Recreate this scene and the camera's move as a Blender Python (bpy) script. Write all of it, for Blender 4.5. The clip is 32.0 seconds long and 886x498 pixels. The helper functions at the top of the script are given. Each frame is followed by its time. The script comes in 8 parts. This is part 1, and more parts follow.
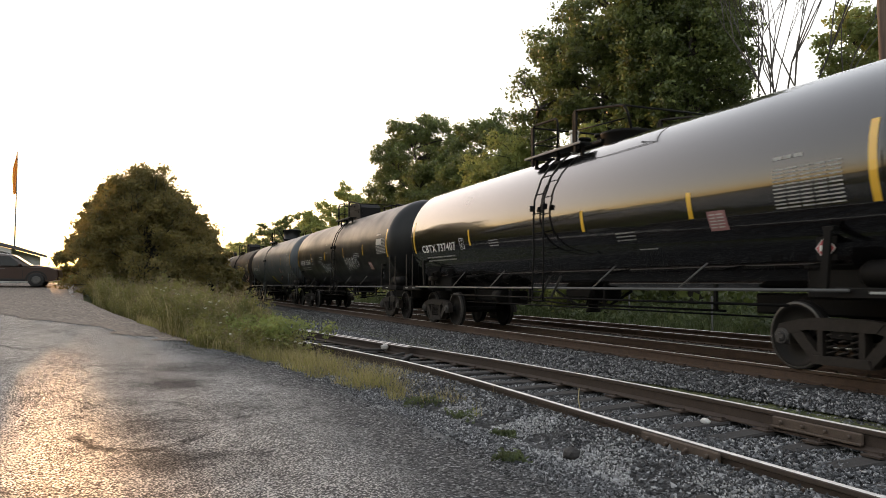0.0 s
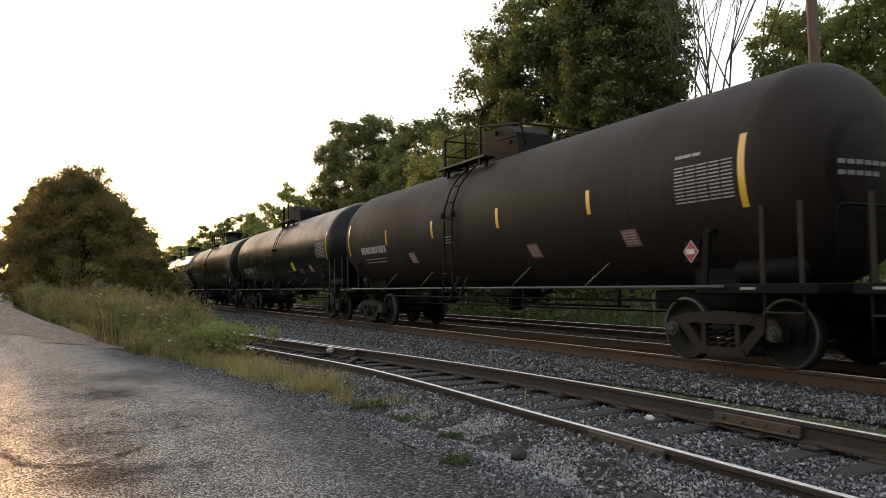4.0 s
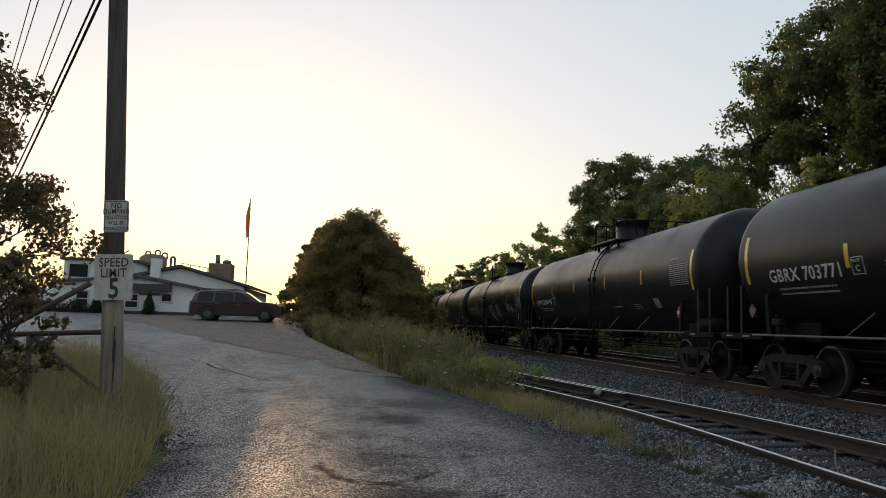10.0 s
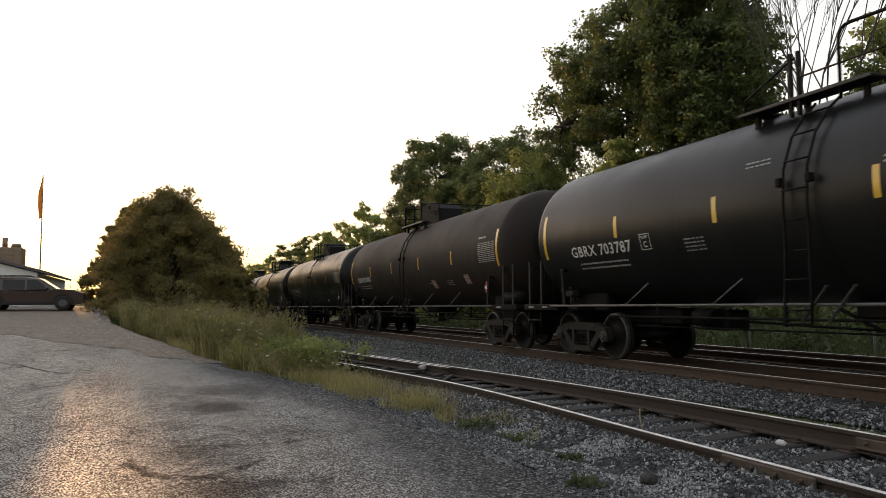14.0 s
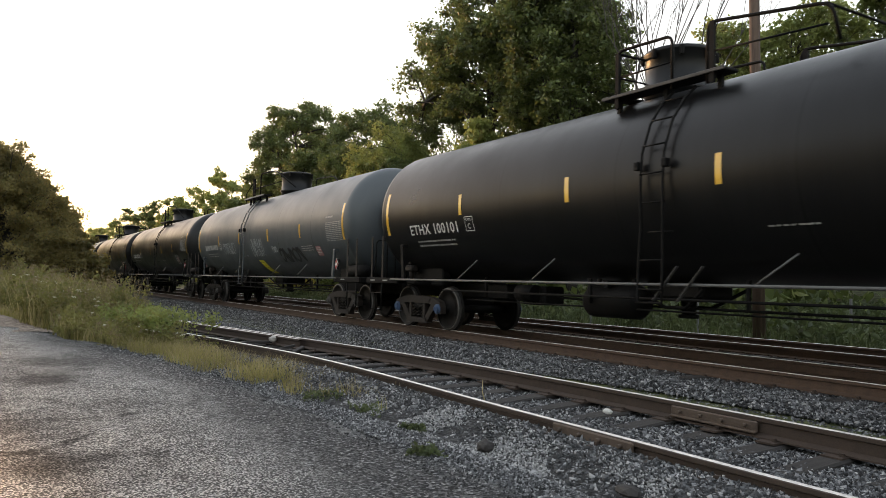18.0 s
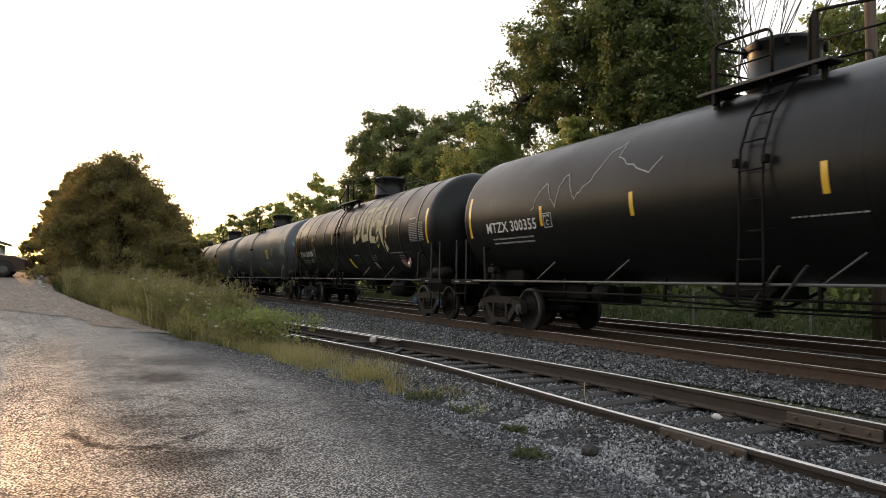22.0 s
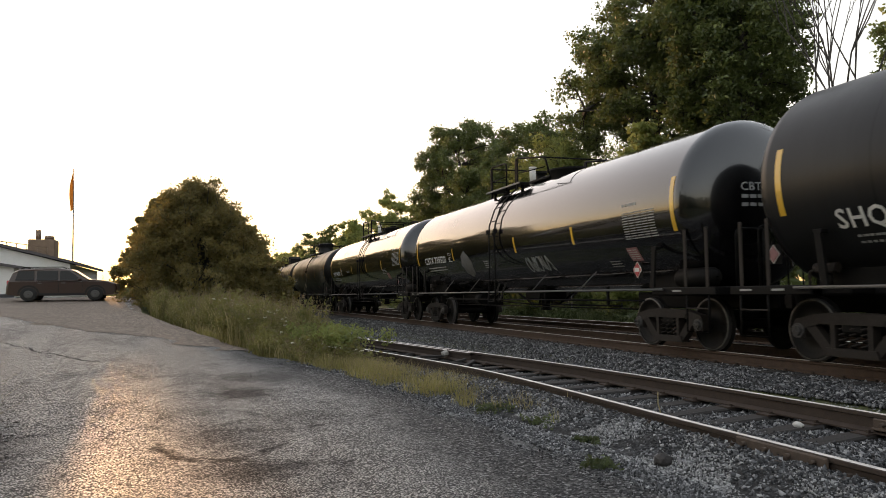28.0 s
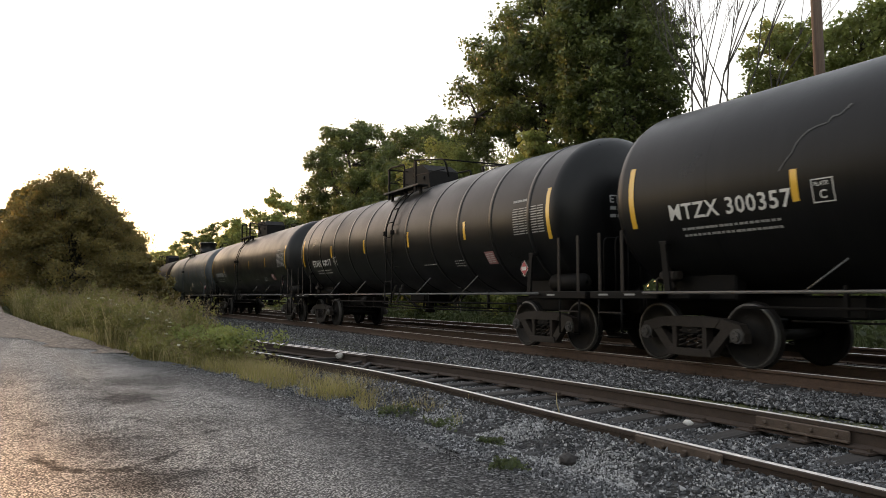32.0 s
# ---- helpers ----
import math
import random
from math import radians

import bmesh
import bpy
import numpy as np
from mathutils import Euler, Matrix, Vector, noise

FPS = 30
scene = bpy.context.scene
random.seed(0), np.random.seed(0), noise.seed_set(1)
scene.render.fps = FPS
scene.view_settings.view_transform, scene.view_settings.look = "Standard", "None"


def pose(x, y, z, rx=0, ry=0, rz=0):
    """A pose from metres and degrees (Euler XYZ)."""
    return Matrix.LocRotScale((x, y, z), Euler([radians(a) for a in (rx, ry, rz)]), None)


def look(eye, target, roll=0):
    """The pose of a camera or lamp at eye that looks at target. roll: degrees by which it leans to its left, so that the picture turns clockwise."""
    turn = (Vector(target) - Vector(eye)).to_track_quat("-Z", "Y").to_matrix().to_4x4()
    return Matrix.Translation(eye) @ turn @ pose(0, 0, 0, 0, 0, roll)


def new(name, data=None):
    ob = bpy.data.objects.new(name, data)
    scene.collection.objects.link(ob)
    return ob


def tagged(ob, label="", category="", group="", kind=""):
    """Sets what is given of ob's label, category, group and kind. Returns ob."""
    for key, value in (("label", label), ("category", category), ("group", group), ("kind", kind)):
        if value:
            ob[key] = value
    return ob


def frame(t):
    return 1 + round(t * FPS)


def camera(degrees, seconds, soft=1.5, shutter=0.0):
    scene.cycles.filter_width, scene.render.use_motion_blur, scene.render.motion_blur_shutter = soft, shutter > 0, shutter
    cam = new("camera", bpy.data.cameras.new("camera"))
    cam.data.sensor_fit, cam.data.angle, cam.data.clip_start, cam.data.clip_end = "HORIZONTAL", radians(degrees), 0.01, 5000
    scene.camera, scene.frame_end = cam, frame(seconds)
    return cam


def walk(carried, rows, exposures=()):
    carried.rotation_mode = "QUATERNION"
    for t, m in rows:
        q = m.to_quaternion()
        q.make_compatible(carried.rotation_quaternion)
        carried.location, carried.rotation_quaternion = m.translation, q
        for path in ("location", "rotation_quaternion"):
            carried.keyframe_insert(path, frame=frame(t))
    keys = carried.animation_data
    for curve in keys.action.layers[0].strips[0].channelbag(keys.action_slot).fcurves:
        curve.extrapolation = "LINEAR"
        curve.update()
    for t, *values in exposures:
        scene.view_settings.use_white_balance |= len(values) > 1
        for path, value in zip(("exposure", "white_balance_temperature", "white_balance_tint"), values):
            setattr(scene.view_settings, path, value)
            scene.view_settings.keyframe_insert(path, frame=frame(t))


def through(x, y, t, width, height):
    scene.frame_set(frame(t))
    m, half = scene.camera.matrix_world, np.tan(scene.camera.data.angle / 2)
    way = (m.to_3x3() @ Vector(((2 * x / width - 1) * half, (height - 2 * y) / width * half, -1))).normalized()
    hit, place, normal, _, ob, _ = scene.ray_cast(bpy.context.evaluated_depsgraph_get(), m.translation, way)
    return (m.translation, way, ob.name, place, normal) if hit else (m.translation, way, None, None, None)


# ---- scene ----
cam = camera(61.2, 32.0, soft=0.7, shutter=0.08)
PATH = [
    (0, (0.21, -0.269, 1.51), (0.952, 1.585, 1.611), 0.4),
    (0.5, (0.181, -0.22, 1.53), (0.913, 1.638, 1.629), 0.4),
    (1, (0.2, -0.187, 1.53), (0.981, 1.651, 1.637), -0.5),
    (1.5, (0.197, -0.157, 1.55), (1.013, 1.665, 1.663), -0.7),
    (2, (0.235, -0.157, 1.535), (1.067, 1.658, 1.643), -0.2),
    (2.5, (0.269, -0.197, 1.517), (1.111, 1.614, 1.623), 0.1),
    (3, (0.277, -0.194, 1.52), (1.123, 1.615, 1.622), 0.2),
    (3.5, (0.259, -0.192, 1.527), (1.119, 1.611, 1.633), -0.1),
    (5.5, (0.28, -0.201, 1.497), (1.179, 1.583, 1.581), -1.3),
    (6, (0.301, -0.193, 1.461), (1.179, 1.603, 1.525), -1.9),
    (6.5, (0.28, -0.191, 1.488), (1.13, 1.618, 1.542), -1.5),
    (7, (0.27, -0.178, 1.489), (1.084, 1.648, 1.54), -1.5),
    (7.5, (0.266, -0.178, 1.493), (1.018, 1.674, 1.552), -1.5),
    (8, (0.262, -0.159, 1.479), (0.933, 1.724, 1.561), -1.4),
    (8.5, (0.188, -0.169, 1.493), (0.684, 1.765, 1.603), -0.9),
    (9, (0.089, -0.168, 1.506), (0.41, 1.8, 1.659), 0.6),
    (9.5, (0.009, -0.149, 1.513), (0.234, 1.829, 1.702), 1.5),
    (10, (-0.11, -0.06, 1.501), (0.131, 1.915, 1.703), 1.8),
    (10.5, (-0.144, 0.08, 1.506), (0.186, 2.041, 1.718), 1.4),
    (11, (-0.102, 0.12, 1.524), (0.32, 2.064, 1.733), 1.0),
    (11.5, (-0.098, 0.108, 1.517), (0.404, 2.034, 1.719), 0.7),
    (12, (-0.107, 0.095, 1.507), (0.456, 2.006, 1.692), 0.8),
    (12.5, (-0.111, 0.104, 1.495), (0.504, 2.0, 1.664), 0.9),
    (13, (-0.124, 0.107, 1.463), (0.544, 1.986, 1.62), 0.8),
    (13.5, (-0.127, 0.13, 1.498), (0.572, 1.998, 1.648), 0.6),
    (14, (-0.099, 0.122, 1.494), (0.602, 1.989, 1.647), -0.2),
    (14.5, (-0.065, 0.099, 1.492), (0.616, 1.972, 1.655), -0.8),
    (16.5, (-0.049, 0.091, 1.489), (0.731, 1.925, 1.654), -0.4),
    (17, (-0.03, 0.057, 1.487), (0.853, 1.846, 1.63), 0.4),
    (17.5, (-0.006, 0.045, 1.487), (0.973, 1.786, 1.602), 0.9),
    (18, (-0.027, 0.062, 1.489), (1.01, 1.77, 1.574), 1.2),
    (18.5, (-0.062, 0.063, 1.49), (0.988, 1.764, 1.549), 1.3),
    (19, (-0.056, 0.061, 1.502), (0.965, 1.78, 1.537), 1.2),
    (19.5, (-0.076, 0.054, 1.486), (0.898, 1.8, 1.515), 1.3),
    (20, (-0.064, 0.071, 1.488), (0.861, 1.844, 1.516), 1.0),
    (20.5, (-0.068, 0.081, 1.494), (0.82, 1.873, 1.537), 0.7),
    (21, (-0.068, 0.094, 1.499), (0.788, 1.9, 1.563), 0.6),
    (21.5, (-0.072, 0.086, 1.499), (0.758, 1.904, 1.579), 0.7),
    (22, (-0.089, 0.08, 1.5), (0.727, 1.903, 1.583), 0.8),
    (22.5, (-0.095, 0.067, 1.496), (0.71, 1.896, 1.571), 0.7),
    (23, (-0.075, 0.065, 1.496), (0.718, 1.901, 1.557), 0.3),
    (23.5, (-0.069, 0.051, 1.494), (0.708, 1.893, 1.545), -0.3),
    (24, (-0.067, 0.054, 1.492), (0.686, 1.906, 1.543), -0.9),
    (24.5, (-0.053, 0.064, 1.489), (0.669, 1.928, 1.546), -1.3),
    (25, (-0.053, 0.08, 1.494), (0.64, 1.955, 1.564), -1.7),
    (25.5, (-0.043, 0.083, 1.503), (0.631, 1.964, 1.594), -1.8),
    (27.5, (-0.033, 0.003, 1.487), (0.628, 1.887, 1.607), -1.0),
    (28, (-0.041, -0.014, 1.489), (0.595, 1.879, 1.607), -0.8),
    (28.5, (-0.16, 0.063, 1.482), (0.448, 1.964, 1.614), -0.6),
    (29, (-0.289, 0.168, 1.505), (0.309, 2.069, 1.667), -0.2),
    (29.5, (-0.191, 0.09, 1.502), (0.435, 1.981, 1.682), 0.2),
    (30, (-0.11, 0.051, 1.508), (0.579, 1.919, 1.699), 0.4),
    (30.5, (-0.11, 0.118, 1.51), (0.64, 1.963, 1.689), 0.4),
    (31, (-0.174, 0.139, 1.491), (0.639, 1.959, 1.658), 0.5),
    (31.5, (-0.202, 0.147, 1.476), (0.653, 1.949, 1.617), 0.2),
    (32, (-0.228, 0.139, 1.481), (0.688, 1.913, 1.603), -0.2),
]
walk(cam, [(t, look(eye, target, roll)) for t, eye, target, roll in PATH], exposures=[(0, 3.15, 7500, 20), (1, 2.9, 7500, 20), (3, 2.9, 7500, 20), (5, 3.1, 7500, 20), (6.5, 3.25, 7500, 20), (8, 3.0, 7500, 20), (9, 2.75, 7500, 20), (9.5, 2.3, 7000, 16), (10, 2.05, 6500, 13), (10.6, 2.05, 6600, 14), (11, 2.1, 6900, 17), (12, 2.4, 7300, 19), (13, 2.48, 7400, 20), (14, 2.65, 7500, 20), (17, 2.8, 7500, 20), (18, 3.25, 7300, 18), (18.6, 3.3, 7500, 20), (19.5, 3.3, 7500, 20), (21, 3.1, 7500, 20), (23, 3.1, 7500, 20), (25, 2.85, 7500, 20), (28, 2.85, 7500, 20), (29, 2.75, 7500, 20), (30, 2.7, 7500, 20), (31, 2.95, 7500, 20), (32, 3.05, 7500, 20)])

# ---- world, sun, exposure ----
SUN_AZ, SUN_EL = 7.0, 4.2   # degrees left of +y, degrees up
world = bpy.data.worlds.new("world")
scene.world = world
world.use_nodes = True
wn = world.node_tree
bgn = wn.nodes["Background"]
sky = wn.nodes.new("ShaderNodeTexSky")
sky.sky_type = "NISHITA"
sky.sun_disc = False
sky.sun_elevation = radians(SUN_EL)
sky.sun_rotation = radians(-SUN_AZ)
sky.air_density, sky.dust_density, sky.ozone_density = 1.4, 1.2, 2.4
haze = wn.nodes.new("ShaderNodeGamma")   # thin evening haze evens the sky out
haze.inputs[1].default_value = 0.37
wn.links.new(sky.outputs[0], haze.inputs[0])
vivid = wn.nodes.new("ShaderNodeHueSaturation")
vivid.inputs["Saturation"].default_value = 1.02
wn.links.new(haze.outputs[0], vivid.inputs["Color"])
wn.links.new(vivid.outputs[0], bgn.inputs[0])
bgn.inputs[1].default_value = 0.15
scene.view_settings.exposure = 1.6
sun_dir = Vector((-math.sin(radians(SUN_AZ)) * math.cos(radians(SUN_EL)), math.cos(radians(SUN_AZ)) * math.cos(radians(SUN_EL)), math.sin(radians(SUN_EL))))
sun = new("sun", bpy.data.lights.new("sun", "SUN"))
sun.data.energy, sun.data.angle, sun.data.color = 0.34, radians(1.4), (1.0, 0.6, 0.28)
sun.matrix_world = look(sun_dir * 60, (0, 0, 0))


# ---- mesh builder ----
class B:
    """Collects vertices and faces; faces carry a smooth flag."""

    def __init__(self):
        self.v, self.f, self.s = [], [], []

    def quad(self, *p):
        n = len(self.v)
        self.v += [tuple(q) for q in p]
        self.f.append(tuple(range(n, n + len(p))))
        self.s.append(False)
        return self

    def box(self, c, size, bev=0.0, m=None):
        hx, hy, hz = (s / 2 for s in size)
        m = m or Matrix.Identity(4)
        c = Vector(c)
        n = len(self.v)
        if bev <= 0:
            for sx in (-1, 1):
                for sy in (-1, 1):
                    for sz in (-1, 1):
                        self.v.append(tuple(m @ (c + Vector((sx * hx, sy * hy, sz * hz)))))
            self.f += [tuple(n + i for i in q) for q in ((0, 1, 3, 2), (4, 6, 7, 5), (0, 4, 5, 1), (2, 3, 7, 6), (0, 2, 6, 4), (1, 5, 7, 3))]
            self.s += [False] * 6
            return self
        b = min(bev, hx * 0.9, hy * 0.9, hz * 0.9)
        idx = {}
        for sx in (-1, 1):
            for sy in (-1, 1):
                for sz in (-1, 1):
                    for k in range(3):
                        d = [b, b, b]
                        d[k] = 0
                        idx[sx, sy, sz, k] = len(self.v)
                        self.v.append(tuple(m @ (c + Vector((sx * (hx - d[0]), sy * (hy - d[1]), sz * (hz - d[2]))))))
        for k in range(3):
            i, j = (k + 1) % 3, (k + 2) % 3
            for s in (-1, 1):
                q = []
                for a, e in ((-1, -1), (1, -1), (1, 1), (-1, 1)):
                    t = [0, 0, 0]
                    t[k], t[i], t[j] = s, a, e
                    q.append(idx[t[0], t[1], t[2], k])
                self.f.append(tuple(q if s > 0 else q[::-1]))
                self.s.append(False)
            for a in (-1, 1):
                for e in (-1, 1):
                    q = []
                    for s, w in ((-1, i), (1, i), (1, j), (-1, j)):
                        t = [0, 0, 0]
                        t[k], t[i], t[j] = s, a, e
                        q.append(idx[t[0], t[1], t[2], w])
                    self.f.append(tuple(q if a * e < 0 else q[::-1]))
                    self.s.append(False)
        for sx in (-1, 1):
            for sy in (-1, 1):
                for sz in (-1, 1):
                    q = [idx[sx, sy, sz, k] for k in range(3)]
                    self.f.append(tuple(q if sx * sy * sz > 0 else q[::-1]))
                    self.s.append(False)
        return self

    def cyl(self, p0, p1, r0, r1=None, n=12, caps=True):
        return self.tube([p0, p1], [r0, r0 if r1 is None else r1], n, caps)

    def tube(self, pts, r, n=8, caps=True):
        pts = [Vector(p) for p in pts]
        rs = r if isinstance(r, (list, tuple)) else [r] * len(pts)
        start = len(self.v)
        side = None
        for i, p in enumerate(pts):
            d = (pts[min(i + 1, len(pts) - 1)] - pts[max(i - 1, 0)]).normalized()
            if side is None:
                side = d.cross(Vector((0, 0, 1)) if abs(d.z) < 0.9 else Vector((1, 0, 0))).normalized()
            side = (side - d * side.dot(d)).normalized()
            up = side.cross(d)
            for k in range(n):
                a = 2 * math.pi * k / n
                self.v.append(tuple(p + (side * math.cos(a) + up * math.sin(a)) * rs[i]))
        for i in range(len(pts) - 1):
            for k in range(n):
                a, b = start + i * n + k, start + i * n + (k + 1) % n
                self.f.append((a, a + n, b + n, b))
                self.s.append(True)
        if caps:
            self.f.append(tuple(range(start, start + n)))
            e = start + (len(pts) - 1) * n
            self.f.append(tuple(range(e + n - 1, e - 1, -1)))
            self.s += [False, False]
        return self

    def lathe(self, prof, n=32, m=None, smooth=True):
        """prof: (along, radius) rows, turned about the y axis."""
        m = m or Matrix.Identity(4)
        start = len(self.v)
        for y, r in prof:
            for k in range(n):
                a = 2 * math.pi * k / n
                self.v.append(tuple(m @ Vector((r * math.cos(a), y, r * math.sin(a)))))
        for i in range(len(prof) - 1):
            for k in range(n):
                a, b = start + i * n + k, start + i * n + (k + 1) % n
                self.f.append((a, a + n, b + n, b))
                self.s.append(smooth)
        return self

    def disc(self, c, r, n=16, m=None):
        m = m or Matrix.Identity(4)
        s = len(self.v)
        self.v += [tuple(m @ (Vector(c) + Vector((r * math.cos(2 * math.pi * k / n), r * math.sin(2 * math.pi * k / n), 0)))) for k in range(n)]
        self.f.append(tuple(range(s, s + n)))
        self.s.append(False)
        return self

    def prism(self, poly, x0, x1):
        """A polygon of (y, z) rows, extruded from x0 to x1."""
        n, s = len(poly), len(self.v)
        self.v += [(x0, y, z) for y, z in poly] + [(x1, y, z) for y, z in poly]
        self.f += [tuple(range(s, s + n)), tuple(range(s + 2 * n - 1, s + n - 1, -1))]
        self.f += [(s + i, s + n + i, s + n + (i + 1) % n, s + (i + 1) % n) for i in range(n)]
        self.s += [False] * (n + 2)
        return self

    def mesh(self, name, mat):
        me = bpy.data.meshes.new(name)
        me.from_pydata(self.v, [], self.f)
        me.polygons.foreach_set("use_smooth", self.s)
        bm = bmesh.new()
        bm.from_mesh(me)
        bmesh.ops.recalc_face_normals(bm, faces=bm.faces)
        bm.to_mesh(me)
        bm.free()
        me.materials.append(mat)
        return me


CACHE = {}


def shared(key, make, mat):
    """One mesh a key and material, made once."""
    k = (key, mat.name)
    if k not in CACHE:
        CACHE[k] = make().mesh(key, mat)
    return CACHE[k]


def part(name, data, parent=None, label="", m=None):
    ob = new(name, data)
    if parent is not None:
        ob.parent = parent
    if m is not None:
        ob.matrix_basis = m
    return tagged(ob, label)


def thing(name, label, category, m=None, group="", kind="", data=None):
    ob = new(name, data)
    if m is not None:
        ob.matrix_basis = m
    return tagged(ob, label, category, group, kind)


def soup(name, verts, faces_per, mat, nside):
    """A mesh from numpy: verts (n, 3); faces_per (m, nside) indices."""
    me = bpy.data.meshes.new(name)
    m = len(faces_per)
    me.vertices.add(len(verts))
    me.vertices.foreach_set("co", np.ascontiguousarray(verts, dtype=np.float32).ravel())
    me.loops.add(m * nside)
    me.loops.foreach_set("vertex_index", np.ascontiguousarray(faces_per, dtype=np.int32).ravel())
    me.polygons.add(m)
    me.polygons.foreach_set("loop_start", np.arange(0, m * nside, nside, dtype=np.int32))
    me.update(calc_edges=True)
    me.materials.append(mat)
    return me


# ---- materials ----
class N:
    """A small helper to wire nodes."""

    def __init__(self, name):
        self.mat = bpy.data.materials.new(name)
        self.mat.use_nodes = True
        self.t = self.mat.node_tree
        self.bsdf = self.t.nodes["Principled BSDF"]

    def n(self, kind, **inputs):
        node = self.t.nodes.new(kind)
        for k, v in inputs.items():
            key = k.replace("_", " ")
            if isinstance(v, bpy.types.NodeSocket):
                self.t.links.new(v, node.inputs[key])
            else:
                node.inputs[key].default_value = v
        return node

    def coord(self, kind="Object"):
        return self.t.nodes.new("ShaderNodeTexCoord").outputs[kind]

    def noise(self, vec, scale, detail=4.0, rough=0.6):
        return self.n("ShaderNodeTexNoise", Vector=vec, Scale=scale, Detail=detail, Roughness=rough).outputs["Fac"]

    def ramp(self, fac, stops):
        r = self.t.nodes.new("ShaderNodeValToRGB")
        el = r.color_ramp.elements
        while len(el) < len(stops):
            el.new(0.5)
        for e, (p, c) in zip(el, stops):
            e.position, e.color = p, (*c, 1) if len(c) == 3 else c
        self.t.links.new(fac, r.inputs[0])
        return r.outputs[0]

    def mix(self, fac, a, b, blend="MIX"):
        m = self.t.nodes.new("ShaderNodeMix")
        m.data_type, m.blend_type = "RGBA", blend
        for sock, v in ((m.inputs[0], fac), (m.inputs[6], a), (m.inputs[7], b)):
            if isinstance(v, bpy.types.NodeSocket):
                self.t.links.new(v, sock)
            else:
                sock.default_value = v if isinstance(v, (int, float)) else (*v, 1)
        return m.outputs[2]

    def scaled(self, vec, s):
        return self.n("ShaderNodeMapping", Vector=vec, Scale=s).outputs[0]

    def bump(self, height, strength, dist):
        return self.n("ShaderNodeBump", Height=height, Strength=strength, Distance=dist).outputs[0]

    def out(self, color, rough, metal=0.0, normal=None, **more):
        b = self.bsdf
        for key, v in (("Base Color", color), ("Roughness", rough), ("Metallic", metal), ("Normal", normal)):
            if v is None:
                continue
            if isinstance(v, bpy.types.NodeSocket):
                self.t.links.new(v, b.inputs[key])
            else:
                b.inputs[key].default_value = (*v, 1) if key == "Base Color" else v
        for k, v in more.items():
            if isinstance(v, bpy.types.NodeSocket):
                self.t.links.new(v, b.inputs[k.replace("_", " ")])
            else:
                b.inputs[k.replace("_", " ")].default_value = v
        return self.mat


def plain(name, color, rough=0.6, metal=0.0, vary=0.25, scale=6.0, bump=0.0, spec=0.5):
    m = N(name)
    c = m.coord()
    f1, f2 = m.noise(c, scale), m.noise(c, scale * 9)
    dark = tuple(v * (1 - vary) for v in color)
    lite = tuple(min(1, v * (1 + vary)) for v in color)
    col = m.mix(0.5, m.ramp(f1, [(0.3, dark), (0.7, lite)]), m.ramp(f2, [(0.3, dark), (0.7, lite)]))
    ro = m.n("ShaderNodeMapRange", Value=f1, To_Min=max(0.02, rough - 0.1), To_Max=min(1, rough + 0.1)).outputs[0]
    return m.out(col, ro, metal, m.bump(f2, 0.3, bump) if bump else None, Specular_IOR_Level=spec)


def tank_paint(name, color, rough, streak=0.5, rust=0.2, coat=0.0, spec=0.3, coat_rough=0.04):
    """Paint of a tank: runs down the side, dust low down, rust blooms."""
    m = N(name)
    c = m.coord()
    run = m.noise(m.scaled(c, (0.35, 3.2, 0.35)), 1.0, 5.0, 0.65)
    blot = m.noise(c, 0.7, 5.0, 0.6)
    fine = m.noise(c, 30.0, 3.0)
    grime = tuple(min(1, v * 1.6 + 0.005) for v in color)
    col = m.mix(m.n("ShaderNodeMapRange", Value=run, From_Min=0.42, From_Max=0.75, To_Max=streak).outputs[0], color, grime)
    col = m.mix(m.n("ShaderNodeMapRange", Value=blot, From_Min=0.55, From_Max=0.8, To_Max=rust).outputs[0], col, (0.05, 0.026, 0.016))
    # dark weld lines where the rings of the shell meet
    y = m.n("ShaderNodeSeparateXYZ", Vector=c).outputs[1]
    off = m.n("ShaderNodeMath")
    off.operation = "PINGPONG"
    shifted = m.n("ShaderNodeMath")
    shifted.operation = "ADD"
    m.t.links.new(y, shifted.inputs[0])
    shifted.inputs[1].default_value = 20.0 * 2.9 - 0.3
    m.t.links.new(shifted.outputs[0], off.inputs[0])
    off.inputs[1].default_value = 1.45
    weld = m.n("ShaderNodeMapRange", Value=off.outputs[0], From_Min=0.012, From_Max=0.026, To_Min=0.8, To_Max=0.0).outputs[0]
    col = m.mix(weld, col, tuple(v * 0.3 for v in color))
    ro = m.n("ShaderNodeMapRange", Value=blot, From_Min=0.3, From_Max=0.8, To_Min=rough, To_Max=min(1, rough + 0.2)).outputs[0]
    return m.out(col, ro, 0.0, m.bump(m.mix(0.6, blot, fine), 0.06 if coat > 0.5 else 0.12, 0.01), Coat_Weight=coat, Coat_Roughness=coat_rough, Specular_IOR_Level=spec)


